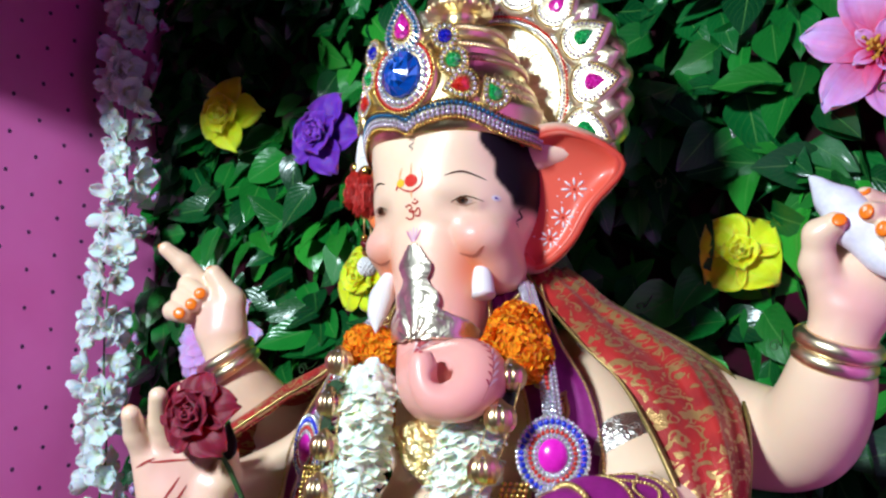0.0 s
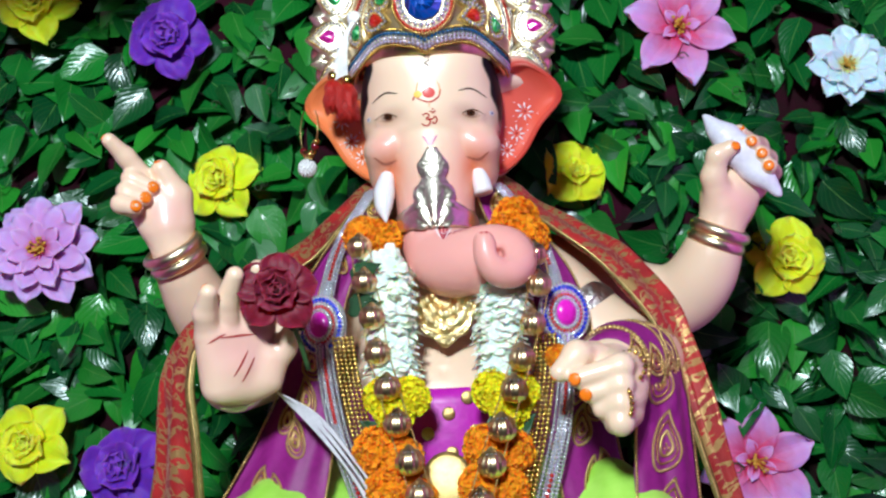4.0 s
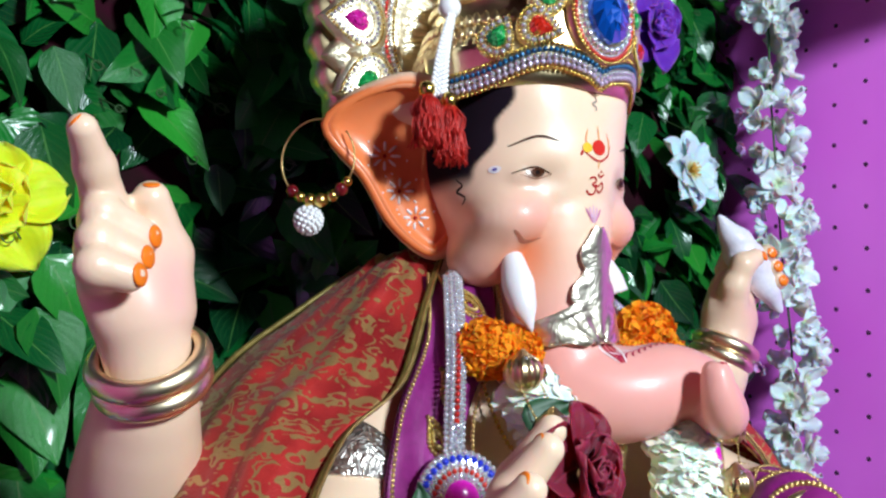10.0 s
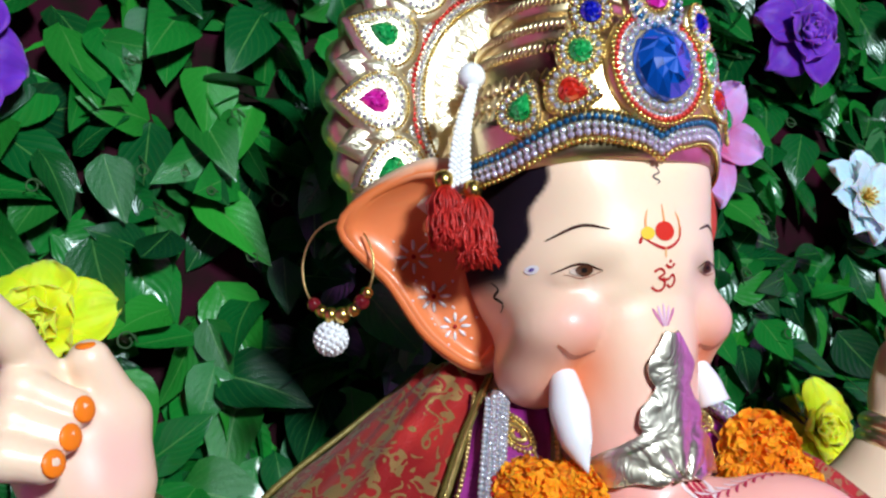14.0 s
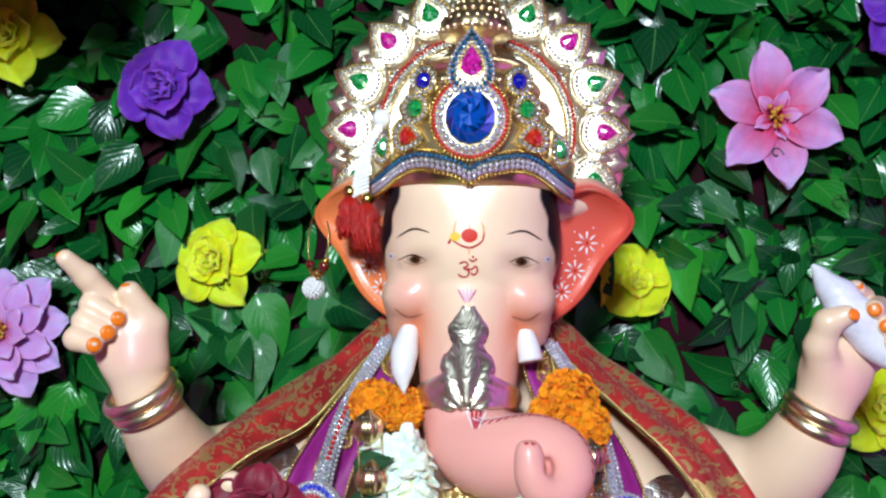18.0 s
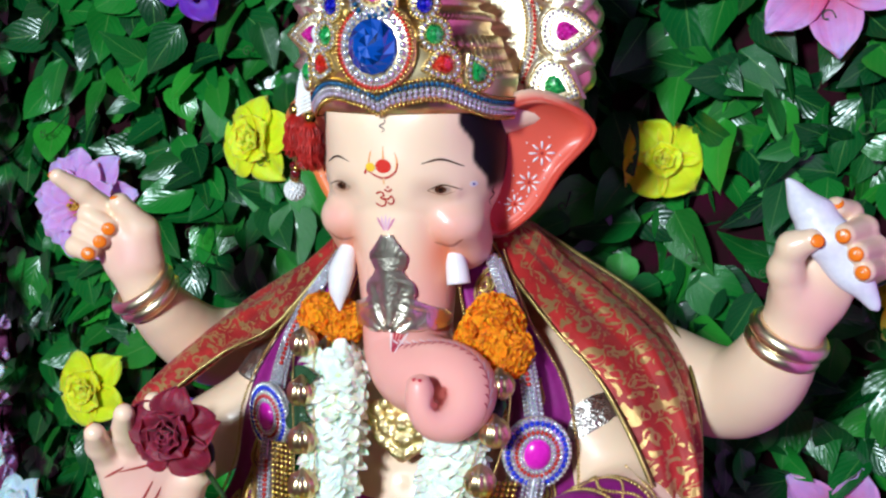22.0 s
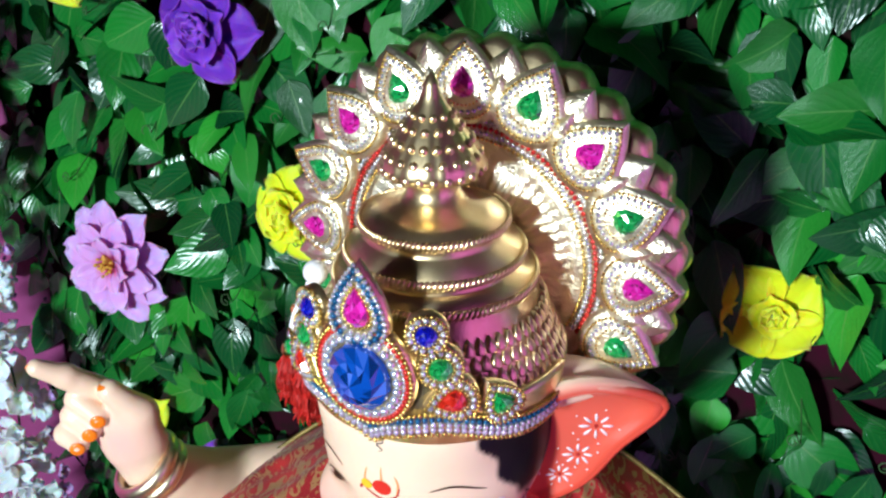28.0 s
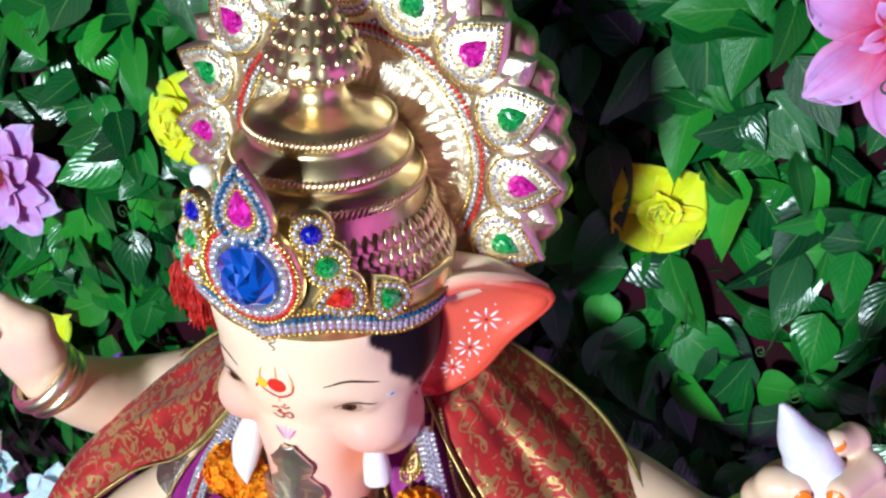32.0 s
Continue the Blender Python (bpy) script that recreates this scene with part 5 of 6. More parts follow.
bangle((0.446, -0.279, 1.0795), (0.36, -0.22, 0.90), 0.0248, ((-0.0068, 0.0066, 0.0062), (0.0054, 0.0072, 0.0076)), "pair of broad copper-gold bangles below the shell hand")
wristlet = bangle((-0.0315, -0.428, 0.9595), (0.27, -0.96, 0.05), 0.0238, ((-0.008, 0.0065, 0.006), (0.004, 0.0075, 0.0075)), "silver-gold bangles with a pointed pressed plate on the open-palmed hand", SILVER)
bangle((0.300, -0.440, 0.955), (-0.25, -0.95, -0.05), 0.0275, ((0.0, 0.004, 0.004),), "gold beaded bangle on the closed hand", GOLD)


def armlet(a, b, r, at, ahead, label):
    """A pressed plate bent round the upper arm."""
    a, b = Vector(a), Vector(b)
    m = facing(a.lerp(b, at), b - a, (0, -1, 0.2))
    n = m.to_3x3().transposed() @ Vector(ahead)
    mid = math.atan2(n.y, n.x)
    verts, uv = [], []
    for i, t in enumerate(np.linspace(-1, 1, 17)):
        for u in np.linspace(-1.25, 1.25, 40):
            w = 0.021 * (0.30 + 0.70 * math.cos(u * 1.15) ** 2)
            k = r + 0.0022 + 0.0014 * math.cos(3 * t)
            p = m @ Vector((k * math.cos(u + mid), k * math.sin(u + mid), w * t))
            verts.append(tuple(p))
            uv.append((u, t))
    s = Sheet().add(*thick((np.array(verts), grid_faces(17, 40), np.array(uv)), 0.0015))
    solo("armlet", s, SILVER, label, "armlet", "armlets on the upper arms")


fore_a, fore_b = Vector((-0.0300, -0.432, 0.9600)), Vector((-0.0405, -0.372, 0.9590))
m = facing(fore_a, fore_b - fore_a, (0, 0, 1))
verts, uv = [], []
for i, t in enumerate(np.linspace(0, 1, 22)):
    half = 1.15 * (1 - t ** 1.5) + 0.02
    for u in np.linspace(-1, 1, 25):
        a = math.radians(150) + half * u
        k = 0.0245 + 0.0050 * t + 0.0022 + 0.0010 * math.cos(7 * u * half) * math.sin(math.pi * t)
        verts.append(tuple(m @ Vector((-k * math.cos(a), k * math.sin(a), 0.052 * t))))
        uv.append((u, t))
part("pointed_plate", Sheet().add(*thick((np.array(verts), grid_faces(22, 25), np.array(uv)), 0.0014)), SILVER, wristlet, "pointed pressed silver plate")
armlet((0.0, -0.315, 0.985), (0.055, -0.285, 1.045), 0.0415, 0.32, (-0.6, -0.4, 0.6), "pressed silver armlet on a front upper arm")
armlet((0.305, -0.315, 0.985), (0.247, -0.285, 1.045), 0.0415, 0.19, (0.35, -0.75, 0.55), "pressed silver armlet beside the red shawl")

# ---- cloth ----


def drape(name, inner, outer, mat, label, category, rows=60, cols=26, folds=4, depth=0.005, bulge=0.012, out=(0, -1, 0.2), scale=1.0, parent=None, flip=False, seed=1):
    """Cloth between two long edges, with soft folds running down it."""
    a, b = spline(inner, rows), spline(outer, rows)
    o = np.array(out, float)
    o /= np.linalg.norm(o)
    la = np.concatenate([[0], np.cumsum(np.linalg.norm(np.diff((a + b) / 2, axis=0), axis=1))])
    verts, uv = [], []
    for i in range(rows):
        t = i / (rows - 1)
        for j in range(cols):
            u = j / (cols - 1)
            p = a[i] * (1 - u) + b[i] * u
            fold = math.sin(2 * math.pi * folds * u + 2.0 * t + seed) * (0.35 + 0.65 * t) + 0.35 * math.sin(2 * math.pi * folds * 2.3 * u - 3 * t + seed)
            fine = noise.noise(Vector((u * 5, t * 9, seed))) * 0.004
            p = p + o * (bulge * math.sin(math.pi * u) + depth * fold * math.sin(math.pi * min(1, u * 1.02)) + fine)
            verts.append(p)
            uv.append((0.02 + scale * u * np.linalg.norm(a[i] - b[i]) * 10, 0.02 + scale * la[i] * 10))
    fc = grid_faces(rows, cols)
    if flip:
        fc = [tuple(reversed(q)) for q in fc]
    s = Sheet().add(*thick((np.array(verts), fc, np.array(uv)), 0.0018))
    if parent is None:
        return solo(name, s, mat, label, category)
    return part(name, s, mat, parent, label)


def ribbon(parent, line, width, mat, nm="border", across=(1, 0, 0.2), lift=(0, -0.002, 0.001), n=60):
    """A flat woven band sewn along an edge."""
    p = spline(line, n) + np.array(lift)
    w = np.array(across, float)
    w *= width / np.linalg.norm(w) / 2
    verts, uv = [], []
    for i in range(n):
        for u in (-1, -0.4, 0.4, 1):
            verts.append(p[i] + w * u + np.array((0, -0.0012 * (1 - u * u), 0)))
            uv.append((0.5 + u / 2, i / n))
    part(nm, Sheet().add(*thick((np.array(verts), grid_faces(n, 4), np.array(uv)), 0.0012)), mat, parent)


shawl = thing("shawl", (X0, -0.22, 1.13), "red brocade shawl with gold sprays and olive borders over the shoulders", "shawl")
IN_R = [(0.098, -0.288, 1.150), (0.066, -0.312, 1.118), (0.026, -0.338, 1.068), (-0.022, -0.350, 1.040), (-0.070, -0.386, 0.996), (-0.080, -0.402, 0.955), (-0.074, -0.408, 0.90), (-0.068, -0.410, 0.80)]
OUT_R = [(0.085, -0.205, 1.150), (0.040, -0.190, 1.118), (-0.020, -0.200, 1.082), (-0.070, -0.235, 1.042), (-0.108, -0.290, 0.998), (-0.126, -0.328, 0.950), (-0.138, -0.322, 0.89), (-0.152, -0.325, 0.80)]
IN_L = [(0.204, -0.288, 1.150), (0.236, -0.312, 1.118), (0.276, -0.334, 1.082), (0.312, -0.345, 1.050), (0.350, -0.372, 0.997), (0.368, -0.380, 0.95), (0.378, -0.395, 0.90), (0.402, -0.410, 0.80)]
OUT_L = [(0.217, -0.205, 1.150), (0.262, -0.190, 1.118), (0.322, -0.200, 1.085), (0.364, -0.238, 1.055), (0.384, -0.290, 1.008), (0.390, -0.335, 0.955), (0.396, -0.372, 0.90), (0.410, -0.390, 0.80)]
drape("shawl_fold", IN_R, OUT_R, BROCADE, "red brocade fold with gold sprays", "shawl", out=(-0.5, -0.6, 0.5), bulge=0.020, folds=2.5, parent=shawl, seed=2)
drape("shawl_fold", IN_L, OUT_L, BROCADE, "red brocade fold with gold sprays", "shawl", out=(0.5, -0.6, 0.5), bulge=0.020, folds=2.5, parent=shawl, flip=True, seed=5)
nape = [(0.098, -0.288, 1.150), (0.112, -0.24, 1.165), (X0, -0.215, 1.170), (0.190, -0.24, 1.165), (0.204, -0.288, 1.150)]
low = [(0.085, -0.205, 1.150), (0.110, -0.18, 1.140), (X0, -0.165, 1.130), (0.192, -0.18, 1.140), (0.217, -0.205, 1.150)]
drape("shawl_fold", nape, low, BROCADE, "red brocade fold behind the neck", "shawl", rows=30, cols=10, folds=1, depth=0.002, bulge=0.004, out=(0, 0.3, 1), parent=shawl)
for edge, ax in ((IN_R, (1, 0, 0.6)), (IN_L, (-1, 0, 0.6))):
    ribbon(shawl, edge, 0.009, OLIVE, "border", ax, (0, -0.0035, 0.002))
    off = np.array(edge) + np.array((0, -0.0055, 0.003))
    part("gold_edge", Sheet().add(*tube(spline(off, 70), 0.0009, 5)), GOLD_CORD, shawl)
for edge in (OUT_R, OUT_L):
    part("gold_edge", Sheet().add(*tube(spline(np.array(edge) + np.array((0, -0.003, 0.003)), 60), 0.0022, 6)), OLIVE, shawl)

vest = thing("vest", (X0, -0.33, 1.10), "purple cloth with gold embroidery lying under the shawl", "cloth")
V_IN_R = [(0.112, -0.328, 1.138), (0.098, -0.348, 1.095), (0.070, -0.352, 1.050), (0.058, -0.366, 1.005), (0.055, -0.382, 0.955), (0.055, -0.415, 0.90), (0.045, -0.455, 0.82)]
V_OUT_R = [(0.082, -0.292, 1.140), (0.052, -0.330, 1.095), (0.022, -0.342, 1.050), (0.004, -0.356, 1.005), (0.000, -0.368, 0.955), (-0.022, -0.385, 0.90), (-0.066, -0.420, 0.82)]
V_IN_L = [(2 * X0 - x, y, z) for x, y, z in V_IN_R]
V_OUT_L = [(0.220, -0.292, 1.140), (0.250, -0.330, 1.095), (0.280, -0.338, 1.050), (0.295, -0.350, 1.005), (0.300, -0.360, 0.955), (0.310, -0.372, 0.90), (0.320, -0.385, 0.83)]
vest_R = drape("vest_side", V_IN_R, V_OUT_R, PURPLE_SILK, "purple silk side of the vest", "cloth", folds=1.2, depth=0.003, bulge=0.006, parent=vest, seed=3)
vest_L = drape("vest_side", V_IN_L, V_OUT_L, PURPLE_SILK, "purple silk side of the vest", "cloth", folds=1.2, depth=0.003, bulge=0.006, parent=vest, flip=True, seed=4)
stole = thing("arm_stole", (0.345, -0.42, 0.97), "purple stole with gold paisley embroidery hanging over the forearm", "cloth")
S_IN = [(0.300, -0.420, 0.985), (0.318, -0.446, 0.972), (0.322, -0.452, 0.935), (0.316, -0.456, 0.89), (0.312, -0.460, 0.80)]
S_OUT = [(0.335, -0.36, 0.992), (0.362, -0.388, 0.980), (0.372, -0.404, 0.935), (0.372, -0.420, 0.89), (0.374, -0.430, 0.80)]
stole_cloth = drape("stole_cloth", S_IN, S_OUT, PURPLE_SILK, "purple silk cloth", "cloth", folds=1, depth=0.003, bulge=0.006, out=(0.3, -0.9, 0.2), parent=stole, flip=True, seed=7)


f = Field((0.25, -0.50, 0.87), (0.42, -0.29, 1.03), 0.003)
f.limb([(0.345, -0.356, 0.950), (0.340, -0.370, 0.952), (0.324, -0.404, 0.955), (0.306, -0.432, 0.956)], [0.031, 0.034, 0.0345, 0.0325], 0.01, 10)
v, q = f.surface()
v[:, 2] += 0.0018 * np.sin(190 * v[:, 1] + 40 * v[:, 0])
sleeve = part("sleeve", Sheet().add(v, q.tolist()), PURPLE_SILK, stole, "purple sleeve fold over the forearm")
cuff = [tuple(facing((0.3045, -0.436, 0.956), (-0.55, -0.83, 0.0)) @ Vector((0.0335 * math.cos(a), 0.0335 * math.sin(a), 0))) for a in np.linspace(0, 2 * math.pi, 50)]
part("gold_cuff", bead_row(cuff, 0.0026, 0.004), GOLD_CORD, stole, kind="stuff")


def cloth_tree(ob):
    base = place_of(ob.parent)
    return BVHTree.FromPolygons([tuple(v.co + base) for v in ob.data.vertices], [tuple(p.vertices) for p in ob.data.polygons])


def laid(tree, line, lift):
    """Lays a line of points on the front of a cloth."""
    out = []
    for p in line:
        hit, nor, _, _ = tree.ray_cast(Vector((p[0], -0.62, p[2])), Vector((0, 1, 0)))
        if hit:
            out.append((hit.x, hit.y - lift, hit.z))
    return out


def paisley(parent, tree, x, z, size, side):
    """An embroidered paisley: outline, inner scroll, and a heart of gold beads."""
    for k, r, mat, beads in ((1.0, 0.0015, GOLD_CORD, True), (0.72, 0.0011, GOLD_BEAD, True), (0.42, 0.0014, GOLD_CORD, False)):
        line = []
        for t in np.linspace(0, 1, 44):
            a = 2 * math.pi * t
            w = size * k * 0.62 * math.sin(a) * abs(math.sin(a / 2)) ** 1.0
            line.append((x + side * (w * 1.15 + 0.22 * size * k * math.cos(a) ** 3), 0, z + size * k * math.cos(a) - 0.15 * size * (1 - k)))
        p = laid(tree, line, r * 0.6)
        if len(p) > 20:
            part("gold_scroll", bead_row(p, r, r * 1.7, 5, 4) if beads else Sheet().add(*tube(p, r, 6)), mat, parent, kind="stuff" if beads else "")
    p = laid(tree, [(x + 0.002 * math.cos(a), 0, z - 0.25 * size + 0.003 * math.sin(a)) for a in np.linspace(0, 6.28, 9)], 0.001)
    if len(p) > 5:
        part("gold_knot", bead_row(p, 0.0013), GOLD_BEAD, parent, kind="stuff")


tree = cloth_tree(stole_cloth)
for z, sz in ((0.945, 0.023), (0.890, 0.025), (0.834, 0.024)):
    paisley(stole, tree, 0.345, z, sz, 1)
tree = cloth_tree(sleeve)
for x, z, sz in ((0.322, 0.968, 0.013), (0.340, 0.960, 0.014), (0.357, 0.956, 0.013)):
    paisley(stole, tree, x, z, sz, -1)
mid, along = Vector((0.326, -0.400, 0.955)), Vector((-0.48, -0.875, 0.055)).normalized()
across = Vector((-along.y, along.x, 0)).normalized()
above = across.cross(along)
above = above if above.z > 0 else -above
for wave, shift, r in ((0.009, 0.0, 0.0015), (-0.009, 0.0, 0.0012), (0.0, 0.017, 0.0018), (0.0, -0.017, 0.0018)):
    vine = []
    for a in np.linspace(-0.5, math.pi + 0.5, 90):
        ray = across * math.cos(a) + above * math.sin(a)
        hit, nor, _, _ = tree.ray_cast(mid + along * (shift + wave * math.sin(5.0 * a)) + ray * 0.08, -ray)
        if hit:
            vine.append(tuple(hit + ray * r * 0.5))
    if len(vine) > 20:
        part("gold_vine", bead_row(vine, r, r * 1.7, 5, 4), GOLD_CORD, stole, kind="stuff")
for line in (S_IN, S_OUT):
    part("gold_edge", bead_row(spline(np.array(line) + np.array((0, -0.006, 0.002)), 60), 0.0014, 0.0028), GOLD_CORD, stole, kind="stuff")
for side, (vi, vo) in ((-1, (V_IN_R, V_OUT_R)), (1, (V_IN_L, V_OUT_L))):
    a, b = spline(vi, 30), spline(vo, 30)
    for line in (a, b):
        part("gold_edge", bead_row(line + np.array((0, -0.006, 0.001)), 0.0015, 0.0030), GOLD_CORD, vest, kind="stuff")
    tree = cloth_tree(vest_R if side < 0 else vest_L)
    for i in (2, 5, 8, 11, 14, 18, 21, 24, 27):
        c = (a[i] + b[i]) / 2
        paisley(vest, tree, c[0], c[2], 0.012 if i < 16 else 0.017, side)
    for i in (22, 26):
        c = a[i] * 0.25 + b[i] * 0.75
        paisley(vest, tree, c[0], c[2] - 0.008, 0.014, -side)

# waist cloth and lap
v, q = lathe([(0.085, -0.006), (0.1015, -0.008), (0.1045, -0.020), (0.108, -0.05), (0.112, -0.08), (0.108, -0.14)], 64, (X0, -0.290, 0.950))
v = np.array(v)
v[:, 1] = -0.290 + (v[:, 1] + 0.290) * 0.92
v[:, 2] -= 0.006 * np.clip((-0.30 - v[:, 1]) / 0.1, 0, 1)
waist = thing("waist_cloth", (X0, -0.290, 0.90), "bright purple silk waist cloth with gold spots round the belly", "cloth")
part("cloth_wrap", Sheet().add(v, q), WAIST_SILK, waist)
for dx, z in ((-0.020, 0.931), (0.006, 0.916), (0.024, 0.930), (-0.014, 0.898), (0.030, 0.899), (0.008, 0.880)):
    r = 0.1055 + 0.05 * (0.935 - z)
    y = -0.290 - 0.92 * math.sqrt(r * r - dx * dx)
    part("gold_spot", Sheet().add(*moved(ball((0, 0, 0), 0.0062, 14, 8, 0.25), facing((X0 + dx, y - 0.001, z), (dx * 8, -1, 0.05)))), GOLD_CORD, waist)
f = Field((-0.24, -0.60, 0.66), (0.54, -0.16, 0.90), 0.005)
f.limb([(0.09, -0.26, 0.77), (0.02, -0.38, 0.800), (-0.015, -0.46, 0.775), (0.06, -0.52, 0.735)], [0.080, 0.064, 0.054, 0.04], 0.02, 12)
f.limb([(0.22, -0.26, 0.77), (0.285, -0.38, 0.800), (0.315, -0.46, 0.775), (0.25, -0.52, 0.735)], [0.080, 0.064, 0.054, 0.04], 0.02, 12)
f.egg((X0, -0.36, 0.755), (0.16, 0.16, 0.09), 0.03)
v, q = f.surface()
w = 0.0035 * np.sin(60 * v[:, 0] + 25 * v[:, 1]) + 0.002 * np.sin(140 * v[:, 0] - 60 * v[:, 1] + 40 * v[:, 2])
v[:, 2] += w
solo("dhoti", Sheet().add(v, q.tolist()), LIME, "lime green satin dhoti over the crossed legs", "cloth")

# ---- garlands and necklaces on the chest ----
strap_R = [(0.086, -0.318, 1.140), (0.060, -0.352, 1.090), (0.046, -0.366, 1.045), (0.041, -0.373, 1.005), (0.045, -0.396, 0.965), (0.060, -0.432, 0.910), (0.082, -0.462, 0.855), (0.095, -0.475, 0.81)]
strap_L = [(0.216, -0.318, 1.140), (0.245, -0.352, 1.095), (0.260, -0.367, 1.050), (0.268, -0.378, 1.005), (0.268, -0.400, 0.965), (0.258, -0.434, 0.910), (0.240, -0.462, 0.855), (0.225, -0.475, 0.81)]
jewel = thing("medallion_necklace", (X0, -0.32, 1.14), "rhinestone necklace with two round magenta medallions", "necklace")
for line, sx in ((strap_R, -1), (strap_L, 1)):
    p = spline(line, 120)
    for k in (-2, -1, 0, 1, 2):
        q = p + np.array((0.0034 * k, 0.0012 * abs(k) - 0.004, 0.0012 * k * -sx))
        if k:
            part("clear_stone_row", bead_row(q, 0.0018, 0.0035), RHINE, jewel, kind="stuff")
        else:
            for a, b in ((0, 14), (34, 52), (84, 98), (110, 120)):
                part("clear_stone_row", bead_row(q[a:b], 0.0018, 0.0035), RHINE, jewel, kind="stuff")
            for a, b in ((14, 34), (66, 84), (98, 110)):
                part("red_stone_row", bead_row(q[a:b], 0.0019, 0.0036), RED_BEAD, jewel, kind="stuff")
    part("strap_backing", Sheet().add(*tube(p + np.array((0, 0.001, 0)), 0.004, 6)), RHINE, jewel)
    at = Vector((0.039, -0.380, 1.0035)) if sx < 0 else Vector((0.270, -0.386, 1.0045))
    m = facing(at, (sx * 0.42, -0.9, 0.05))
    med = part("medallion", Sheet().add(*moved(domed(0.056, 0.052, 0.004, False, 40), m)), RHINE, jewel, "round medallion of blue, clear and red stones")
    part("centre_stone", Sheet().add(*moved(domed(0.024, 0.021, 0.005, False, 30), m @ Matrix.Translation((0, 0, 0.003)))), MEDAL_STONE, med)
    for k, r, mat, nm in ((0.0280, 0.0019, RHINE, "clear_stone"), (0.0345, 0.0017, RED_BEAD, "red_stone"), (0.041, 0.0019, RHINE, "clear_stone"), (0.048, 0.0021, BLUE_BEAD, "blue_bead"), (0.0545, 0.0019, RHINE, "clear_stone")):
        loop = [tuple(m @ Vector((x, y, 0.005 - 0.004 * k / 0.054))) for x, y in drop_ring(k, k * 0.93, 1, 60, False)]
        beads(nm, loop + loop[:1], r, mat, med)

netting = thing("bead_band", (X0, -0.40, 1.0), "broad band of gold bead rows beside the flower garland", "necklace")
for line in ([(0.050, -0.398, 0.990), (0.058, -0.416, 0.95), (0.072, -0.440, 0.90), (0.090, -0.466, 0.85), (0.10, -0.48, 0.81)], [(0.262, -0.400, 0.985), (0.258, -0.418, 0.95), (0.246, -0.442, 0.90), (0.230, -0.468, 0.85), (0.218, -0.48, 0.81)]):
    p = spline(line, 80)
    sgn = 1 if line[0][0] < X0 else -1
    for k in range(5):
        q = p + np.array((sgn * (0.004 + 0.0042 * k), -0.003 - 0.0006 * k, 0))
        if k in (0, 2, 4):
            beads("gold_bead", q, 0.0021, GOLD_BEAD, netting, 0.0042)
        else:
            part("bead_strand", bead_row(q, 0.0021, 0.0042), GOLD_BEAD, netting, kind="stuff")

chain = thing("ball_chain", (X0, -0.38, 1.06), "chain of ribbed gold balls on cords with clear stones", "necklace")
RB = [(0.080, -0.392, 1.075), (0.086, -0.410, 1.041), (0.093, -0.424, 1.008), (0.098, -0.436, 0.976), (0.108, -0.458, 0.946), (0.117, -0.476, 0.917), (0.127, -0.492, 0.888), (0.135, -0.500, 0.862), (0.142, -0.505, 0.835)]
LB = [(0.243, -0.398, 1.060), (0.245, -0.418, 1.031), (0.237, -0.428, 0.996), (0.225, -0.448, 0.966), (0.216, -0.470, 0.941), (0.204, -0.486, 0.911), (0.194, -0.496, 0.884), (0.184, -0.503, 0.855), (0.176, -0.506, 0.83)]
for line in (RB, LB):
    for dx in (-0.009, 0.009):
        p = spline(np.array(line) + np.array((dx, 0.002, 0.003)), 60)
        part("cord", bead_row(p, 0.0010, 0.0021, 5, 3), GOLD_CORD, chain, kind="stuff")
    for i, c in enumerate(line):
        prof = [(0.0008, 0.0140), (0.0026, 0.0125), (0.0042, 0.0105), (0.0085, 0.0078), (0.0112, 0.002), (0.0108, -0.004), (0.0078, -0.009), (0.0015, -0.0115)]
        geo = lathe(prof, 48, c, lambda i, a: 0.14 * abs(math.sin(6 * a)) - 0.05)
        ob = part("ribbed_ball", Sheet().add(*geo), BALL_GOLD, chain)
        for k in range(3):
            part("clear_stone", Sheet().add(*ball((c[0] - 0.003 + 0.003 * k, c[1] - 0.0062, c[2] + 0.0078), 0.0015, 6, 4)), RHINE, ob)
for x0, pts in ((0, [(0.085, -0.305, 1.140), (0.082, -0.352, 1.085), (0.092, -0.392, 1.04)]), (1, [(0.217, -0.305, 1.140), (0.232, -0.355, 1.085), (0.240, -0.395, 1.05)])):
    for k in range(3):
        q = np.array(pts) + np.array((0.006 * k * (1 if x0 == 0 else -1), -0.002 * k, 0.003 * k))
        part("cord", Sheet().add(*tube(spline(q, 30), 0.0012, 5)), GOLD_CORD, chain)

pend = thing("pendant_necklace", (0.158, -0.358, 1.0), "pressed gold necklace plate with scalloped drops", "necklace")
verts, uv = [], []
for i, t in enumerate(np.linspace(0, 1, 26)):
    for u in np.linspace(-1, 1, 33):
        a = u * 1.3
        low = max(0.0, math.cos(a)) ** 5
        rr = 0.010 + t * (0.026 + 0.013 * low + 0.0035 * abs(math.cos(7.5 * u)))
        relief = 0.0016 * math.cos(15 * u) * math.sin(math.pi * t) + 0.0014 * math.cos(20 * t)
        verts.append((0.157 + rr * math.sin(a) * 0.95, -0.366 - 0.004 * math.sin(math.pi * t) - 0.010 * math.cos(a) * t - relief, 1.032 - rr * math.cos(a)))
        uv.append((u, t))
g = thick((np.array(verts), grid_faces(26, 33), np.array(uv)), 0.002)
part("plate", Sheet().add(g[0], g[1], g[2]), PRESSED_GOLD, pend)
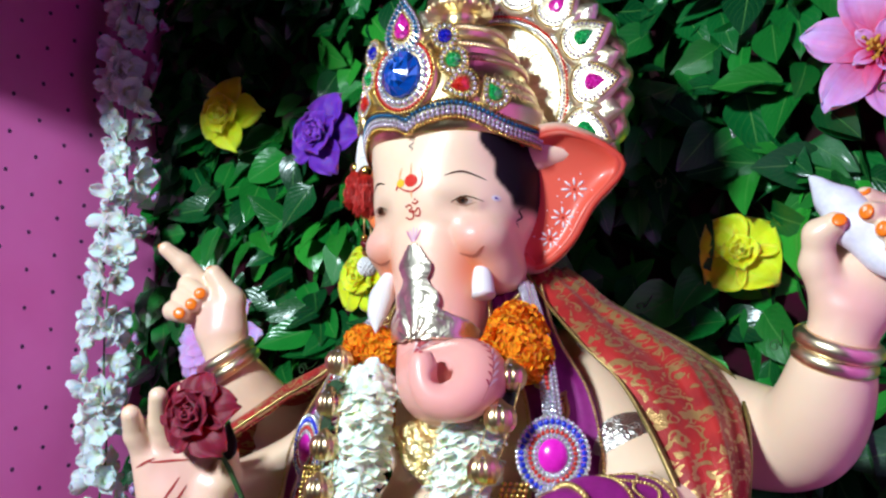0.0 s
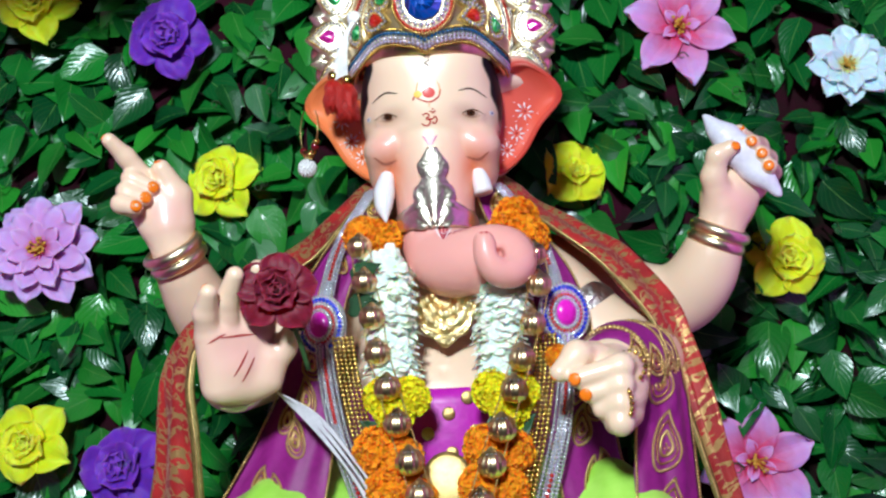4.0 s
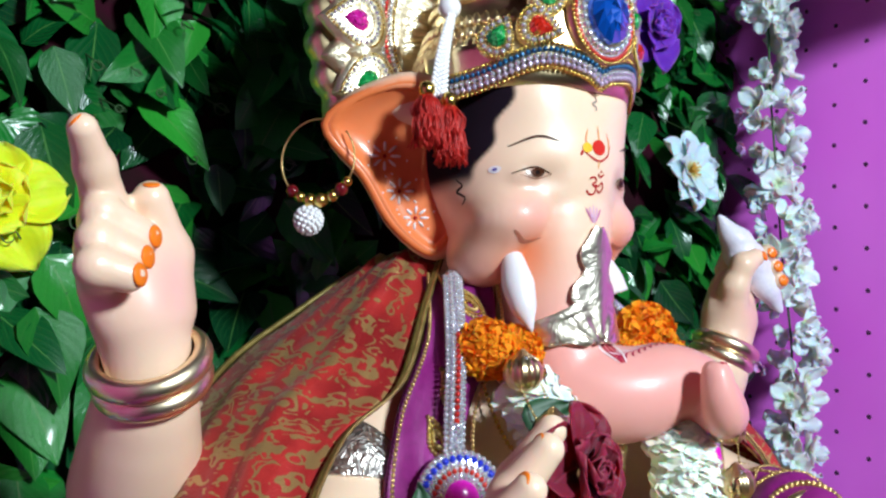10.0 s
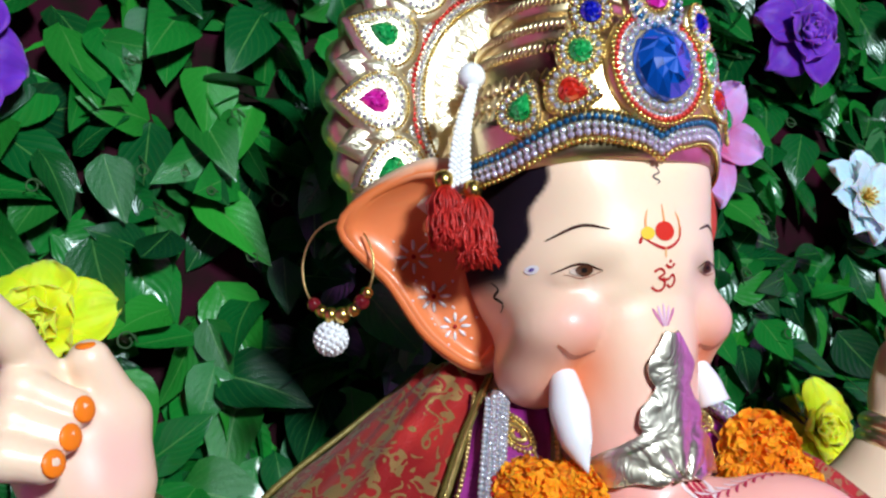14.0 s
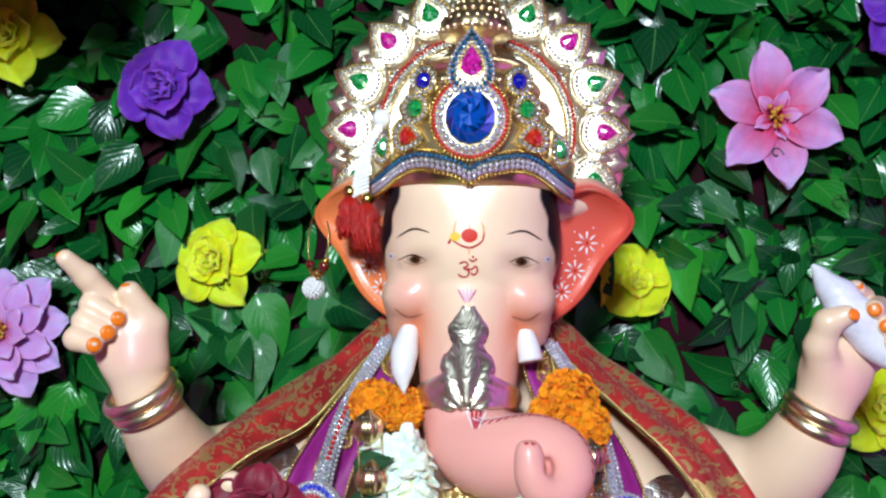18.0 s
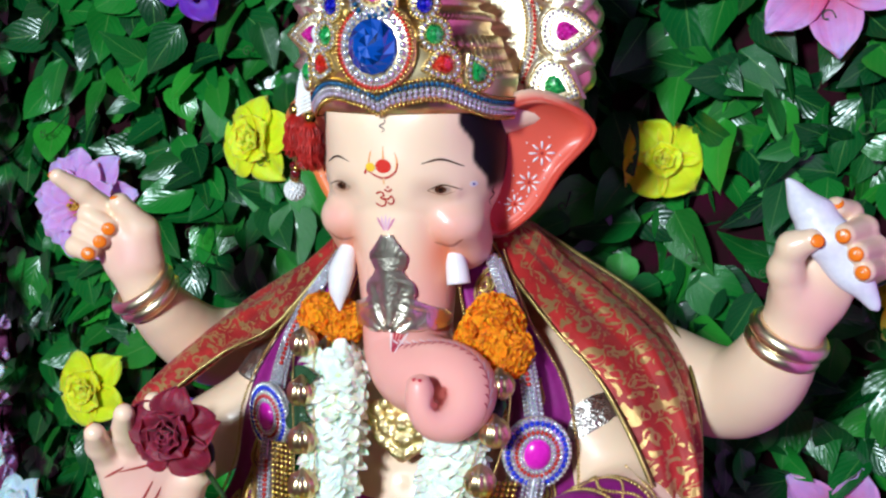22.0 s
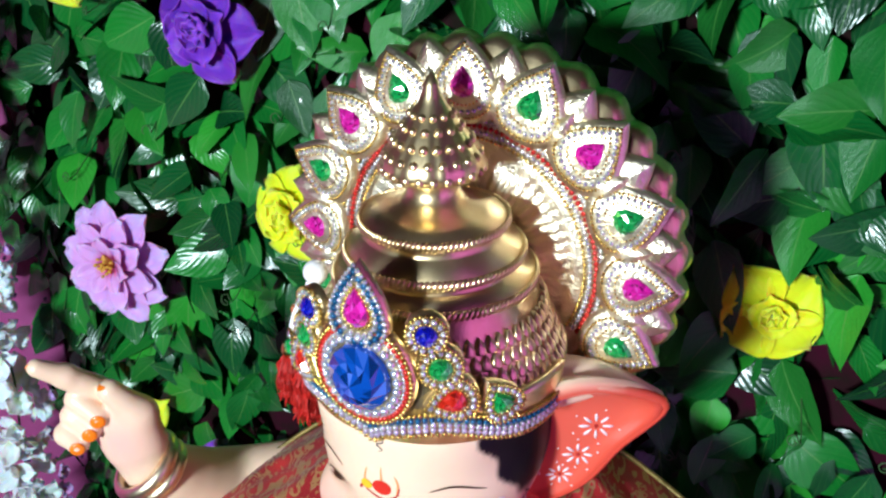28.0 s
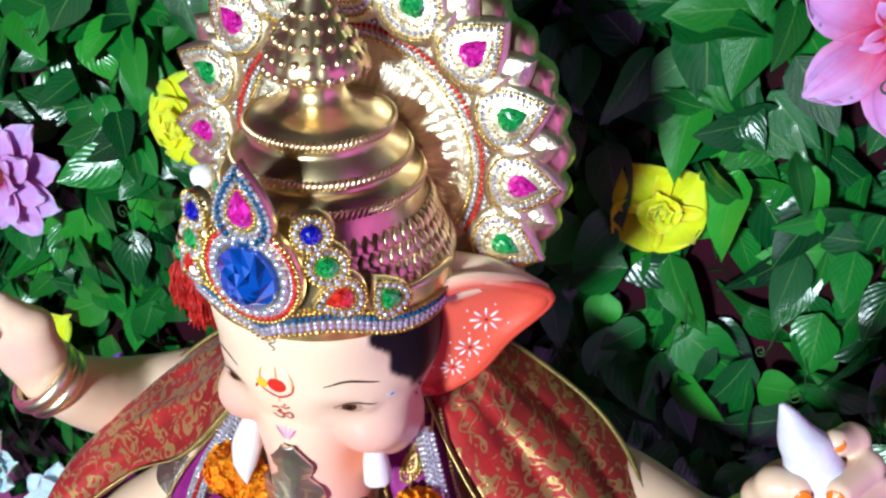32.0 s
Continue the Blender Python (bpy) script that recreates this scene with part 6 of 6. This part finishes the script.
for a, dist, r in ((0, 0.024, 0.005), (-0.75, 0.027, 0.0035), (0.75, 0.027, 0.0035), (0, 0.050, 0.0055), (-0.42, 0.044, 0.0045), (0.42, 0.044, 0.0045), (-0.84, 0.038, 0.004), (0.84, 0.038, 0.004), (-1.2, 0.036, 0.0035), (1.2, 0.036, 0.0035)):
    part("boss", Sheet().add(*moved(ball((0, 0, 0), r, 14, 8, 0.55), facing((0.157 + dist * math.sin(a), -0.3775 + 0.004 * abs(a), 1.032 - dist * math.cos(a)), (a * 0.3, -1, 0)))), PRESSED_GOLD, pend)
for sx in (-1, 1):
    p = spline([(0.158 + sx * 0.04, -0.362, 1.005), (0.158 + sx * 0.055, -0.345, 1.035), (0.158 + sx * 0.058, -0.32, 1.09)], 30)
    part("chain", bead_row(p, 0.0018), GOLD_BEAD, pend, kind="stuff")
part("waist_plate", Sheet().add(*moved(domed(0.05, 0.045, 0.004, False, 30), facing((X0 + 0.004, -0.432, 0.862), (0, -1, 0.25)))), GOLD_CORD, pend)


def ruffled_head(c, r, mat_n, name, n=60, seed=0, squash=0.75, ahead=(0, -1, 0.25), size=0.55, parent=None):
    """A marigold: many short crimped petals packed over a ball."""
    rnd = random.Random(seed)
    s = Sheet().add(*moved(ball((0, 0, 0), r * 0.80, 16, 10, squash), facing(c, ahead)), uv=None)
    s.uv[0][:] = (0.5, 0.6)
    base = facing(c, ahead)
    for i in range(n):
        zz = 1 - 1.25 * (i + 0.5) / n
        a, rr = i * 2.39996, math.sqrt(max(0, 1 - zz * zz))
        d = Vector((rr * math.cos(a), rr * math.sin(a), zz * squash))
        at = base @ (d * r * 0.72)
        out = base.to_3x3() @ d
        m = facing(at, out) @ Matrix.Rotation(rnd.uniform(0, 6.3), 4, "Z") @ Matrix.Rotation(radians(rnd.uniform(12, 34)), 4, "X")
        s.add(*moved(petal(r * size * rnd.uniform(0.8, 1.15), r * 0.58, 0.18, -0.10, 6, 9, 0.0, 0.075, rnd.random()), m))
    return s


def marigold(c, r, mat, label, group, seed, ahead=(0, -1, 0.25)):
    fl = thing("marigold", c, label, "flower", group)
    part("bloom", ruffled_head(c, r, mat, "marigold", 150, seed, 0.85, ahead, 0.40), mat, fl, kind="stuff")


for i, (c, r, ah) in enumerate((((0.101, -0.362, 1.086), 0.020, (-0.2, -1, 0.2)), ((0.080, -0.360, 1.089), 0.021, (-0.4, -1, 0.2)), ((0.230, -0.362, 1.095), 0.026, (0.2, -1, 0.3)), ((0.240, -0.368, 1.077), 0.023, (0.3, -1, 0.1)), ((0.218, -0.364, 1.082), 0.021, (0.1, -1, 0.2)),
                              ((0.098, -0.462, 0.893), 0.022, (0, -1, 0.2)), ((0.120, -0.468, 0.886), 0.020, (0, -1, 0.2)), ((0.108, -0.476, 0.862), 0.022, (0, -1, 0.2)), ((0.130, -0.478, 0.855), 0.020, (0, -1, 0.2)),
                              ((0.190, -0.462, 0.893), 0.021, (0, -1, 0.2)), ((0.212, -0.460, 0.888), 0.020, (0, -1, 0.2)), ((0.185, -0.474, 0.862), 0.021, (0, -1, 0.2)), ((0.205, -0.472, 0.858), 0.021, (0, -1, 0.2)), ((0.258, -0.420, 0.965), 0.012, (0, -1, 0.2)))):
    marigold(c, r, ORANGE, "bright orange marigold head in the garland", "marigolds on the idol", 10 + i, ah)
for i, (c, r) in enumerate((((0.103, -0.436, 0.937), 0.020), ((0.126, -0.440, 0.936), 0.019), ((0.112, -0.446, 0.922), 0.019), ((0.198, -0.436, 0.938), 0.020), ((0.222, -0.434, 0.936), 0.019), ((0.212, -0.444, 0.922), 0.019))):
    marigold(c, r, MARI_YELLOW, "yellow marigold head in the garland", "marigolds on the idol", 40 + i)

for line, sx in (([(0.098, -0.375, 1.060), (0.106, -0.388, 1.040), (0.108, -0.396, 1.010), (0.108, -0.406, 0.980), (0.110, -0.418, 0.952)], -1), ([(0.215, -0.392, 1.040), (0.212, -0.402, 1.015), (0.208, -0.408, 0.985), (0.210, -0.418, 0.952)], 1)):
    g = thing("chest_garland", line[0], "thick garland of packed creamy white petals", "garland", "white chest garlands")
    p = spline(line, 46)
    rnd = random.Random(7 + sx)
    for blk in range(5):
        s = Sheet()
        seg = p[blk * 9:blk * 9 + 10]
        s.add(*tube(seg, 0.0185, 10))
        s.uv[-1][:] = (0.5, 0.85)
        for c in seg[:9:2]:
            for k in range(7):
                a = -1.9 + 3.8 * (k + rnd.uniform(0.1, 0.9)) / 7
                out = Vector((math.sin(a), -math.cos(a), 0))
                grow = (out + Vector((rnd.uniform(-0.25, 0.25), 0, rnd.uniform(-0.35, 0.5)))).normalized()
                side = grow.cross(Vector((0.2 * rnd.uniform(-1, 1), 0, 1))).normalized()
                m = Matrix((side, grow, side.cross(grow))).transposed().to_4x4()
                m.translation = Vector(c) + out * 0.0125 + Vector((0, 0, rnd.uniform(-0.002, 0.002)))
                s.add(*moved(petal(rnd.uniform(0.013, 0.017), 0.0150, rnd.uniform(0.05, 0.2), rnd.uniform(-0.55, -0.25), 7, 7, 0.15, 0.02, rnd.random()), m))
            for k in range(22):
                a = rnd.uniform(-1.9, 1.9)
                out = Vector((math.sin(a), -math.cos(a), rnd.uniform(-0.3, 0.5)))
                at = Vector(c) + out * rnd.uniform(0.0165, 0.0185)
                m = facing(at, out) @ Matrix.Rotation(rnd.uniform(0, 6.3), 4, "Z") @ Matrix.Rotation(radians(rnd.uniform(2, 20)), 4, "X")
                s.add(*moved(petal(rnd.uniform(0.012, 0.016), 0.0135, -0.18, -0.28, 7, 7, 0.35, 0.0, rnd.random()), m))
        part("petal_bunch", s, CREAM_PETAL, g, kind="stuff")
for c, w in (((0.088, -0.405, 1.05), -0.4), ((0.085, -0.41, 1.02), -0.5), ((0.118, -0.452, 0.908), 0.0), ((0.095, -0.452, 0.908), 0.3), ((0.200, -0.450, 0.908), 0.0), ((0.222, -0.448, 0.908), -0.3), ((0.232, -0.405, 1.045), 0.4)):
    s = Sheet()
    m = facing(c, (w, -1, 0.4)) @ Matrix.Rotation(w * 3, 4, "Z")
    s.add(*thick(moved(petal(0.034, 0.024, 0.15, 0.1, 7, 5, 1.0, 0.0), m @ Matrix.Translation((0, -0.017, 0))), 0.0006))
    solo("garland_leaf", s, DARK_LEAF, "dark green leaf tucked into the garland", "leaf", "dark garland leaves")

# white threads from the palm to the lap
bunch = thing("thread_bunch", (0.0, -0.43, 0.95), "bunch of white threads slanting over the lap", "thread")
for k in range(9):
    p = [(0.004, -0.432 - 0.001 * k, 0.948), (0.040 + 0.0010 * k, -0.450, 0.915 + 0.0010 * k), (0.074 + 0.0018 * k, -0.474, 0.880 - 0.002 * (k % 3)), (0.10 + 0.0022 * k, -0.49, 0.84)]
    part("thread", Sheet().add(*tube(spline(p, 24), 0.0008, 5)), WHITE_THREAD, bunch)

# conch in the raised hand
top, end = Vector((0.4375, -0.288, 1.208)), Vector((0.5065, -0.305, 1.1150))
m = facing(top, end - top, (0, -1, 0))
L = (end - top).length
prof = [(0.0015, 0.0), (0.005, 0.006), (0.0095, 0.016), (0.0140, 0.027), (0.0165, 0.036), (0.0182, 0.048), (0.0180, 0.060), (0.0160, 0.074), (0.0122, 0.090), (0.0080, 0.102), (0.0045, L - 0.004), (0.001, L)]
fine = spline([(r, z, 0) for r, z in prof], 60)
v, q = lathe([(max(1e-4, r), z) for r, z, _ in fine], 40, (0, 0, 0), lambda i, a: 0.07 * math.sin(1.0 * a + i * 0.42) + (0.03 * math.sin(3 * a) if i > 25 else 0))
solo("conch_shell", Sheet().add(*moved((v, q), m)), CONCH, "lilac white conch shell held in the raised hand", "shell")

# finger rings
for c, ax, r in (((0.309, -0.498, 0.957), (-0.4, -0.9, 0.2), 0.0125), ((0.302, -0.512, 0.930), (-0.9, -0.2, 0), 0.0120)):
    m = facing(c, ax)
    loop = [tuple(m @ Vector((r * math.cos(a), r * math.sin(a), 0))) for a in np.linspace(0, 2 * math.pi, 40)]
    solo("finger_ring", bead_row(loop, 0.0022), GOLD_BEAD, "gold beaded ring on the closed hand", "ring", "finger rings")


# ---- flowers ----


def petal_part(flower, geo, mat, name="petal", label=""):
    ob = new(name, Sheet().add(*thick(geo, 0.0006)).mesh(name, mat))
    ob.parent = flower
    return tagged(ob, label)


def rose(name, label, mat, r, seed, category="rose", outer=5):
    """Spiral of cupped petals, opening outwards; the flower looks along +z."""
    rnd = random.Random(seed)
    fl = tagged(new(name), label, category)
    fl.empty_display_size = 0.02
    rings = ((2, 2, 0.34, 0.46, 0.02, 0.14, 0.0), (3, 14, 0.42, 0.66, 0.05, 0.11, 0.0), (3, 30, 0.54, 0.88, 0.08, 0.07, 0.05), (4, 50, 0.70, 1.02, 0.10, 0.02, 0.12), (outer, 76, 1.02, 1.16, 0.08, -0.05, 0.30))
    for ring, (count, lean, ll, ww, base, up, tip) in enumerate(rings):
        tight = (0.55 if outer < 5 else 0.88) if ring < 4 else 1.0
        ll, ww, base = ll * tight, ww * tight, base * tight
        if outer < 5 and ring == 4:
            tip = 0.8
        for i in range(count):
            a = 2 * math.pi * (i + 0.41 * ring) / count + rnd.uniform(-0.15, 0.15)
            g = petal(ll * r * rnd.uniform(0.92, 1.08), ww * r * (1.12 if outer < 5 and ring == 4 else 1.0), 0.46 - 0.07 * ring, -0.05 - 0.10 * (ring > 3), 13, 11, tip, 0.025 + 0.012 * ring, rnd.random(), 0.95, 0.25 + 0.24 * ring)
            m = Matrix.Rotation(a, 4, "Z") @ Matrix.Translation((0, base * r, up * r)) @ Matrix.Rotation(radians(88 - lean + rnd.uniform(-7, 7)), 4, "X")
            petal_part(fl, moved(g, m), mat)
    return fl


def star_flower(name, label, mat, r, layers, width, seed, stamens=14, category="flower", tip=1.0, ruffle=0.02, lean=18):
    rnd = random.Random(seed)
    fl = tagged(new(name), label, category)
    fl.empty_display_size = 0.02
    for ring, (count, scale, rise) in enumerate(layers):
        for i in range(count):
            a = 2 * math.pi * (i + 0.5 * ring) / count + rnd.uniform(-0.1, 0.1)
            g = petal(scale * r * rnd.uniform(0.92, 1.06), width * r * scale, 0.30, -0.16, 9, 7, tip, ruffle, rnd.random(), 0.85)
            m = Matrix.Rotation(a, 4, "Z") @ Matrix.Translation((0, 0.06 * r, rise * r)) @ Matrix.Rotation(radians(lean + 16 * ring + rnd.uniform(-5, 5)), 4, "X")
            petal_part(fl, moved(g, m), mat)
    for i in range(stamens):
        a, k = rnd.uniform(0, 6.28), rnd.uniform(0.04, 0.20) * r
        p = [(0, 0, 0.05 * r), (k * 0.6 * math.cos(a), k * 0.6 * math.sin(a), 0.2 * r), (k * math.cos(a), k * math.sin(a), 0.32 * r + rnd.uniform(-0.05, 0.05) * r)]
        s = Sheet().add(*tube(spline(p, 5), 0.012 * r, 5)).add(*ball(p[2], 0.03 * r, 6, 4))
        ob = new("stamen", s.mesh("stamen", STAMEN))
        ob.parent = fl
    return fl


def put(fl, at, ahead=(0, -1, 0.1), spin=0.0, group=""):
    fl.matrix_basis = facing(at, ahead) @ Matrix.Rotation(spin, 4, "Z")
    return tagged(fl, group=group)


def again(fl, at, ahead=(0, -1, 0.1), spin=0.0):
    return copy_thing(fl, facing(at, ahead) @ Matrix.Rotation(spin, 4, "Z"))


WF = "flowers on the leaf wall"
FY = -0.088
YEL = [((-0.1455, -0.058, 1.206), (-0.25, -1, 0.1)), ((-0.386, -0.085, 1.457), (0.1, -1, -0.1)), ((-0.392, -0.090, 0.873), (0, -1, 0.2)), ((0.327, -0.048, 1.195), (0.15, -1, 0.15)), ((0.590, -0.062, 1.066), (0, -1, 0.1))]
y1 = put(rose("yellow_rose", "bright yellow cloth rose pinned among the leaves", YELLOW, 0.047, 3), *YEL[0], 0.3, WF)
for i, (p, d) in enumerate(YEL[1:]):
    if i != 2:
        again(y1, p, d, 1.3 + i * 0.9)
put(rose("yellow_rose", "bright yellow cloth rose with four folded petals, half under leaves", YELLOW, 0.045, 14, outer=4), *YEL[3], 1.3, WF)
v1 = put(rose("violet_rose", "deep violet cloth rose pinned among the leaves", PURPLE, 0.050, 5), (-0.203, -0.086, 1.397), (0.05, -1, 0), 0.0, WF)
again(v1, (-0.264, -0.105, 0.842), (-0.1, -1, 0.2), 2.0)
again(v1, (0.612, FY, 1.488), (-0.1, -1, -0.1), 4.0)
l1 = put(star_flower("pink_lily", "pink cloth lily with a crimson throat and ochre stamens", PINK, 0.074, ((6, 1.0, 0.0), (5, 0.34, 0.04)), 0.68, 8, 16, tip=0.5, ruffle=0.06), (0.472, -0.064, 1.378), (0.0, -1, 0.0), 0.25, WF)
again(l1, (0.533, -0.052, 0.810), (-0.05, -1, 0.15), 0.9)
put(star_flower("mauve_dahlia", "mauve cloth dahlia with layered petals and an ochre heart", DAHLIA, 0.066, ((9, 1.06, 0.0), (8, 0.86, 0.05), (7, 0.56, 0.10)), 0.62, 9, 26, lean=6, tip=0.22, ruffle=0.05), (-0.371, -0.092, 1.120), (0.1, -1, 0.1), 0.1, WF)
w1 = put(star_flower("white_flower", "pale icy white cloth flower with a yellow heart", ICE_PETAL, 0.053, ((8, 1.0, 0.0), (7, 0.75, 0.05)), 0.74, 10, 14, tip=0.3, ruffle=0.08), (0.679, -0.078, 1.309), (0.0, -1, 0.1), 0.0, WF)
again(w1, (-0.322, -0.18, 0.715), (0.1, -0.9, 0.4), 1.0)
again(w1, (-0.455, -0.16, 0.715), (-0.1, -0.9, 0.4), 2.0)
r1 = put(rose("red_rose", "dark crimson rose held between the fingers", RED_ROSE, 0.031, 21), (0.022, -0.492, 1.032), (0.16, -0.97, 0.14), 0.4)
s = Sheet().add(*tube(spline([(0.028, -0.488, 1.02), (0.034, -0.470, 0.995), (0.040, -0.455, 0.965)], 12), 0.0022, 6))
st = new("stem", s.mesh("stem", STEM))
st.parent = r1
st.matrix_parent_inverse = r1.matrix_basis.inverted()
for k, (c, d) in enumerate((((0.034, -0.472, 0.998), (0.4, -0.8, 0.3)), ((-0.030, -0.440, 1.000), (-0.3, -0.8, 0.6)))):
    g = thick(moved(petal(0.030, 0.018, 0.15, 0.1, 7, 5), facing(c, d)), 0.0006)
    lf = new("rose_leaf", Sheet().add(*g).mesh("rose_leaf", DARK_LEAF))
    lf.parent = r1
    lf.matrix_parent_inverse = r1.matrix_basis.inverted()

# ---- hanging blossom garlands at both edges of the leaf wall ----


def blossom_mesh(seed, mat, r):
    rnd = random.Random(seed)
    s = Sheet()
    for i in range(5):
        g = petal(r * rnd.uniform(0.85, 1.15), r * rnd.uniform(0.8, 1.0), 0.35, rnd.uniform(-0.3, 0.3), 6, 5, 0.2, 0.10, rnd.random(), 0.8)
        m = Matrix.Rotation(2 * math.pi * i / 5 + rnd.uniform(-0.3, 0.3), 4, "Z") @ Matrix.Rotation(radians(rnd.uniform(5, 60)), 4, "X")
        s.add(*thick(moved(g, m), 0.0005))
    return s.mesh("blossom", mat)


BLOSSOMS = [blossom_mesh(60 + i, WHITE_PETAL, 0.027) for i in range(6)]
BUDS = [blossom_mesh(80 + i, DAHLIA, 0.012) for i in range(2)]


def hanging_garland(x, y, sway, seed, label, lean=(0, 0)):
    rnd = random.Random(seed)
    g = thing("blossom_garland", (x, y, 1.74), label, "garland", "hanging blossom garlands")
    line = spline([(x + lean[0] * (0.94 - 0.11 * k) + sway * math.sin(2.1 * k), y + lean[1] * (0.94 - 0.11 * k) + 0.006 * math.cos(1.7 * k), 1.74 - 0.11 * k) for k in range(12)], 60)
    part("string", Sheet().add(*tube(line, 0.0015, 5)), STEM, g)
    for i in range(150):
        c = line[int(i / 150 * 59)] + np.array((0, 0, rnd.uniform(-0.01, 0.01)))
        a = rnd.uniform(0, 6.283)
        out = Vector((math.cos(a), math.sin(a) - 0.35, rnd.uniform(-0.5, 0.3)))
        ob = new("blossom", rnd.choice(BLOSSOMS))
        ob.parent = g
        ob.matrix_basis = Matrix.Translation(-g.location) @ facing(Vector(c) + out.normalized() * rnd.uniform(0.006, 0.024), out) @ Matrix.Rotation(rnd.uniform(0, 6.3), 4, "Z") @ Matrix.Diagonal((*[rnd.uniform(0.7, 1.1)] * 3, 1))
    for i in range(18):
        c = line[rnd.randrange(60)]
        out = Vector((math.copysign(1, X0 - x) * rnd.uniform(0.4, 1), 0.2, rnd.uniform(-0.5, 0.5)))
        ob = new("bud", rnd.choice(BUDS))
        ob.parent = g
        ob.matrix_basis = Matrix.Translation(-g.location) @ facing(Vector(c) + out.normalized() * 0.026 + Vector((0, 0.02, 0)), out)


hanging_garland(-0.518, -0.165, 0.008, 31, "hanging string of white cloth blossoms beside the pink wall", (0.01, 0.01))
hanging_garland(0.770, -0.152, 0.008, 32, "hanging string of white cloth blossoms before the dotted cloth")

# ---- leaf wall ----


def leaf_shape(length, width, fold, droop, twist, wavy):
    """A pointed leaf along +y, folded on its rib, the tip drooping."""
    rows, cols = 8, 5
    verts, uv = [], []
    for i in range(rows):
        t = i / (rows - 1)
        w = width * (math.sin(math.pi * t ** 0.66) ** 0.85 * (1 - 0.12 * t) if 0 < i < rows - 1 else (0.06 if i == 0 else 0.0))
        for j in range(cols):
            u = -1 + 2 * j / (cols - 1)
            x = u * w / 2
            z = fold * abs(x) - droop * length * t * t + wavy * width * math.sin(9 * t + 2 * u) * abs(u)
            x, z = x * math.cos(twist * t) - z * math.sin(twist * t), x * math.sin(twist * t) + z * math.cos(twist * t)
            verts.append((x, length * t, z))
            uv.append((0.5 + u / 2, 0.02 + 0.96 * t))
    return np.array(verts), grid_faces(rows, cols), np.array(uv)


rnd = random.Random(99)
SHAPES = [leaf_shape(1.0, rnd.uniform(0.56, 0.76), rnd.uniform(0.12, 0.42), rnd.uniform(-0.05, 0.40), rnd.uniform(-0.5, 0.5), rnd.uniform(0.0, 0.04)) for i in range(14)]
LEAF_MESH = []
for geo in SHAPES:
    LEAF_MESH.append(Sheet().add(*geo).mesh("leaf", LEAF))
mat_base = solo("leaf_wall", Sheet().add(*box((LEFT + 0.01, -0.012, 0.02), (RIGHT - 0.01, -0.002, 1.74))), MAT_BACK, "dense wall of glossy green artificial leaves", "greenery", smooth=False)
BLOOMS = [(x, z, 0.040 if x == 0.327 else 0.036) for (x, _, z), _ in YEL] + [(-0.203, 1.397, 0.036), (-0.264, 0.842, 0.036), (0.612, 1.488, 0.036), (0.472, 1.378, 0.056), (0.533, 0.810, 0.056), (-0.371, 1.120, 0.05), (0.679, 1.309, 0.042)]
rest, singles = Sheet(), []
step = 0.0225
nz, nx = int(1.22 / step), int((RIGHT - LEFT) / step)
for layer, (y0, reach, smin, smax) in enumerate(((-0.010, 0.35, 0.056, 0.088), (-0.028, 0.7, 0.050, 0.084), (-0.048, 1.0, 0.046, 0.082))):
    for iz in range(nz):
        for ix in range(nx):
            if rnd.random() > (0.33, 0.30, 0.31)[layer]:
                continue
            x = LEFT + (ix + 0.5 + rnd.uniform(-0.6, 0.6)) * step
            z = 0.54 + (iz + 0.5 + rnd.uniform(-0.6, 0.6)) * step
            size = rnd.uniform(smin, smax)
            a = rnd.gauss(0, 0.95)  # off straight down
            way = Vector((math.sin(a), -rnd.uniform(0.15, reach), -math.cos(a))).normalized()
            face = Vector((rnd.gauss(0, 0.65), -1, rnd.gauss(0.3, 0.65))).normalized()
            side = way.cross(face).normalized()
            nor = side.cross(way)
            m = Matrix((side, way, nor)).transposed().to_4x4()
            at = Vector((x, y0 + rnd.uniform(-0.012, 0.012), z)) - way * size * 0.35
            tip = at + way * size
            if layer and any((x - bx) ** 2 + (z - bz) ** 2 < br * br or (tip.x - bx) ** 2 + (tip.z - bz) ** 2 < (br * 0.8) ** 2 for bx, bz, br in BLOOMS):
                continue
            if not LEFT + 0.008 < tip.x < RIGHT - 0.02:
                continue
            m = Matrix.Translation(at) @ m @ Matrix.Diagonal((size, size, size, 1))
            k = rnd.randrange(14)
            near = layer == 2 and -0.20 < x < 0.46 and 0.98 < z < 1.48 and len(singles) < 300
            if near:
                singles.append((k, m))
            else:
                rest.add(*moved(SHAPES[k], m))
part("leaves", rest, LEAF, mat_base, "mass of glossy pointed leaves", kind="stuff")
s = Sheet()
for i in range(90):
    x, z = rnd.uniform(LEFT + 0.03, RIGHT - 0.03), rnd.uniform(0.6, 1.7)
    c, r, turns = Vector((x, -0.06 - rnd.uniform(0, 0.02), z)), rnd.uniform(0.004, 0.009), rnd.uniform(0.7, 1.5)
    p = [(x + rnd.uniform(-0.02, 0.02), -0.02, z + 0.03)] + [(c.x + r * (1 - 0.6 * t) * math.cos(6.28 * turns * t), c.y - 0.006 * t, c.z + r * (1 - 0.6 * t) * math.sin(6.28 * turns * t)) for t in np.linspace(0, 1, 7)]
    s.add(*tube(spline(p, 18), 0.0007, 4))
part("tendrils", s, STEM, mat_base, "thin curled green tendrils", kind="stuff")
for k, m in singles:
    ob = new("leaf", LEAF_MESH[k])
    ob.parent = mat_base
    ob.matrix_basis = m
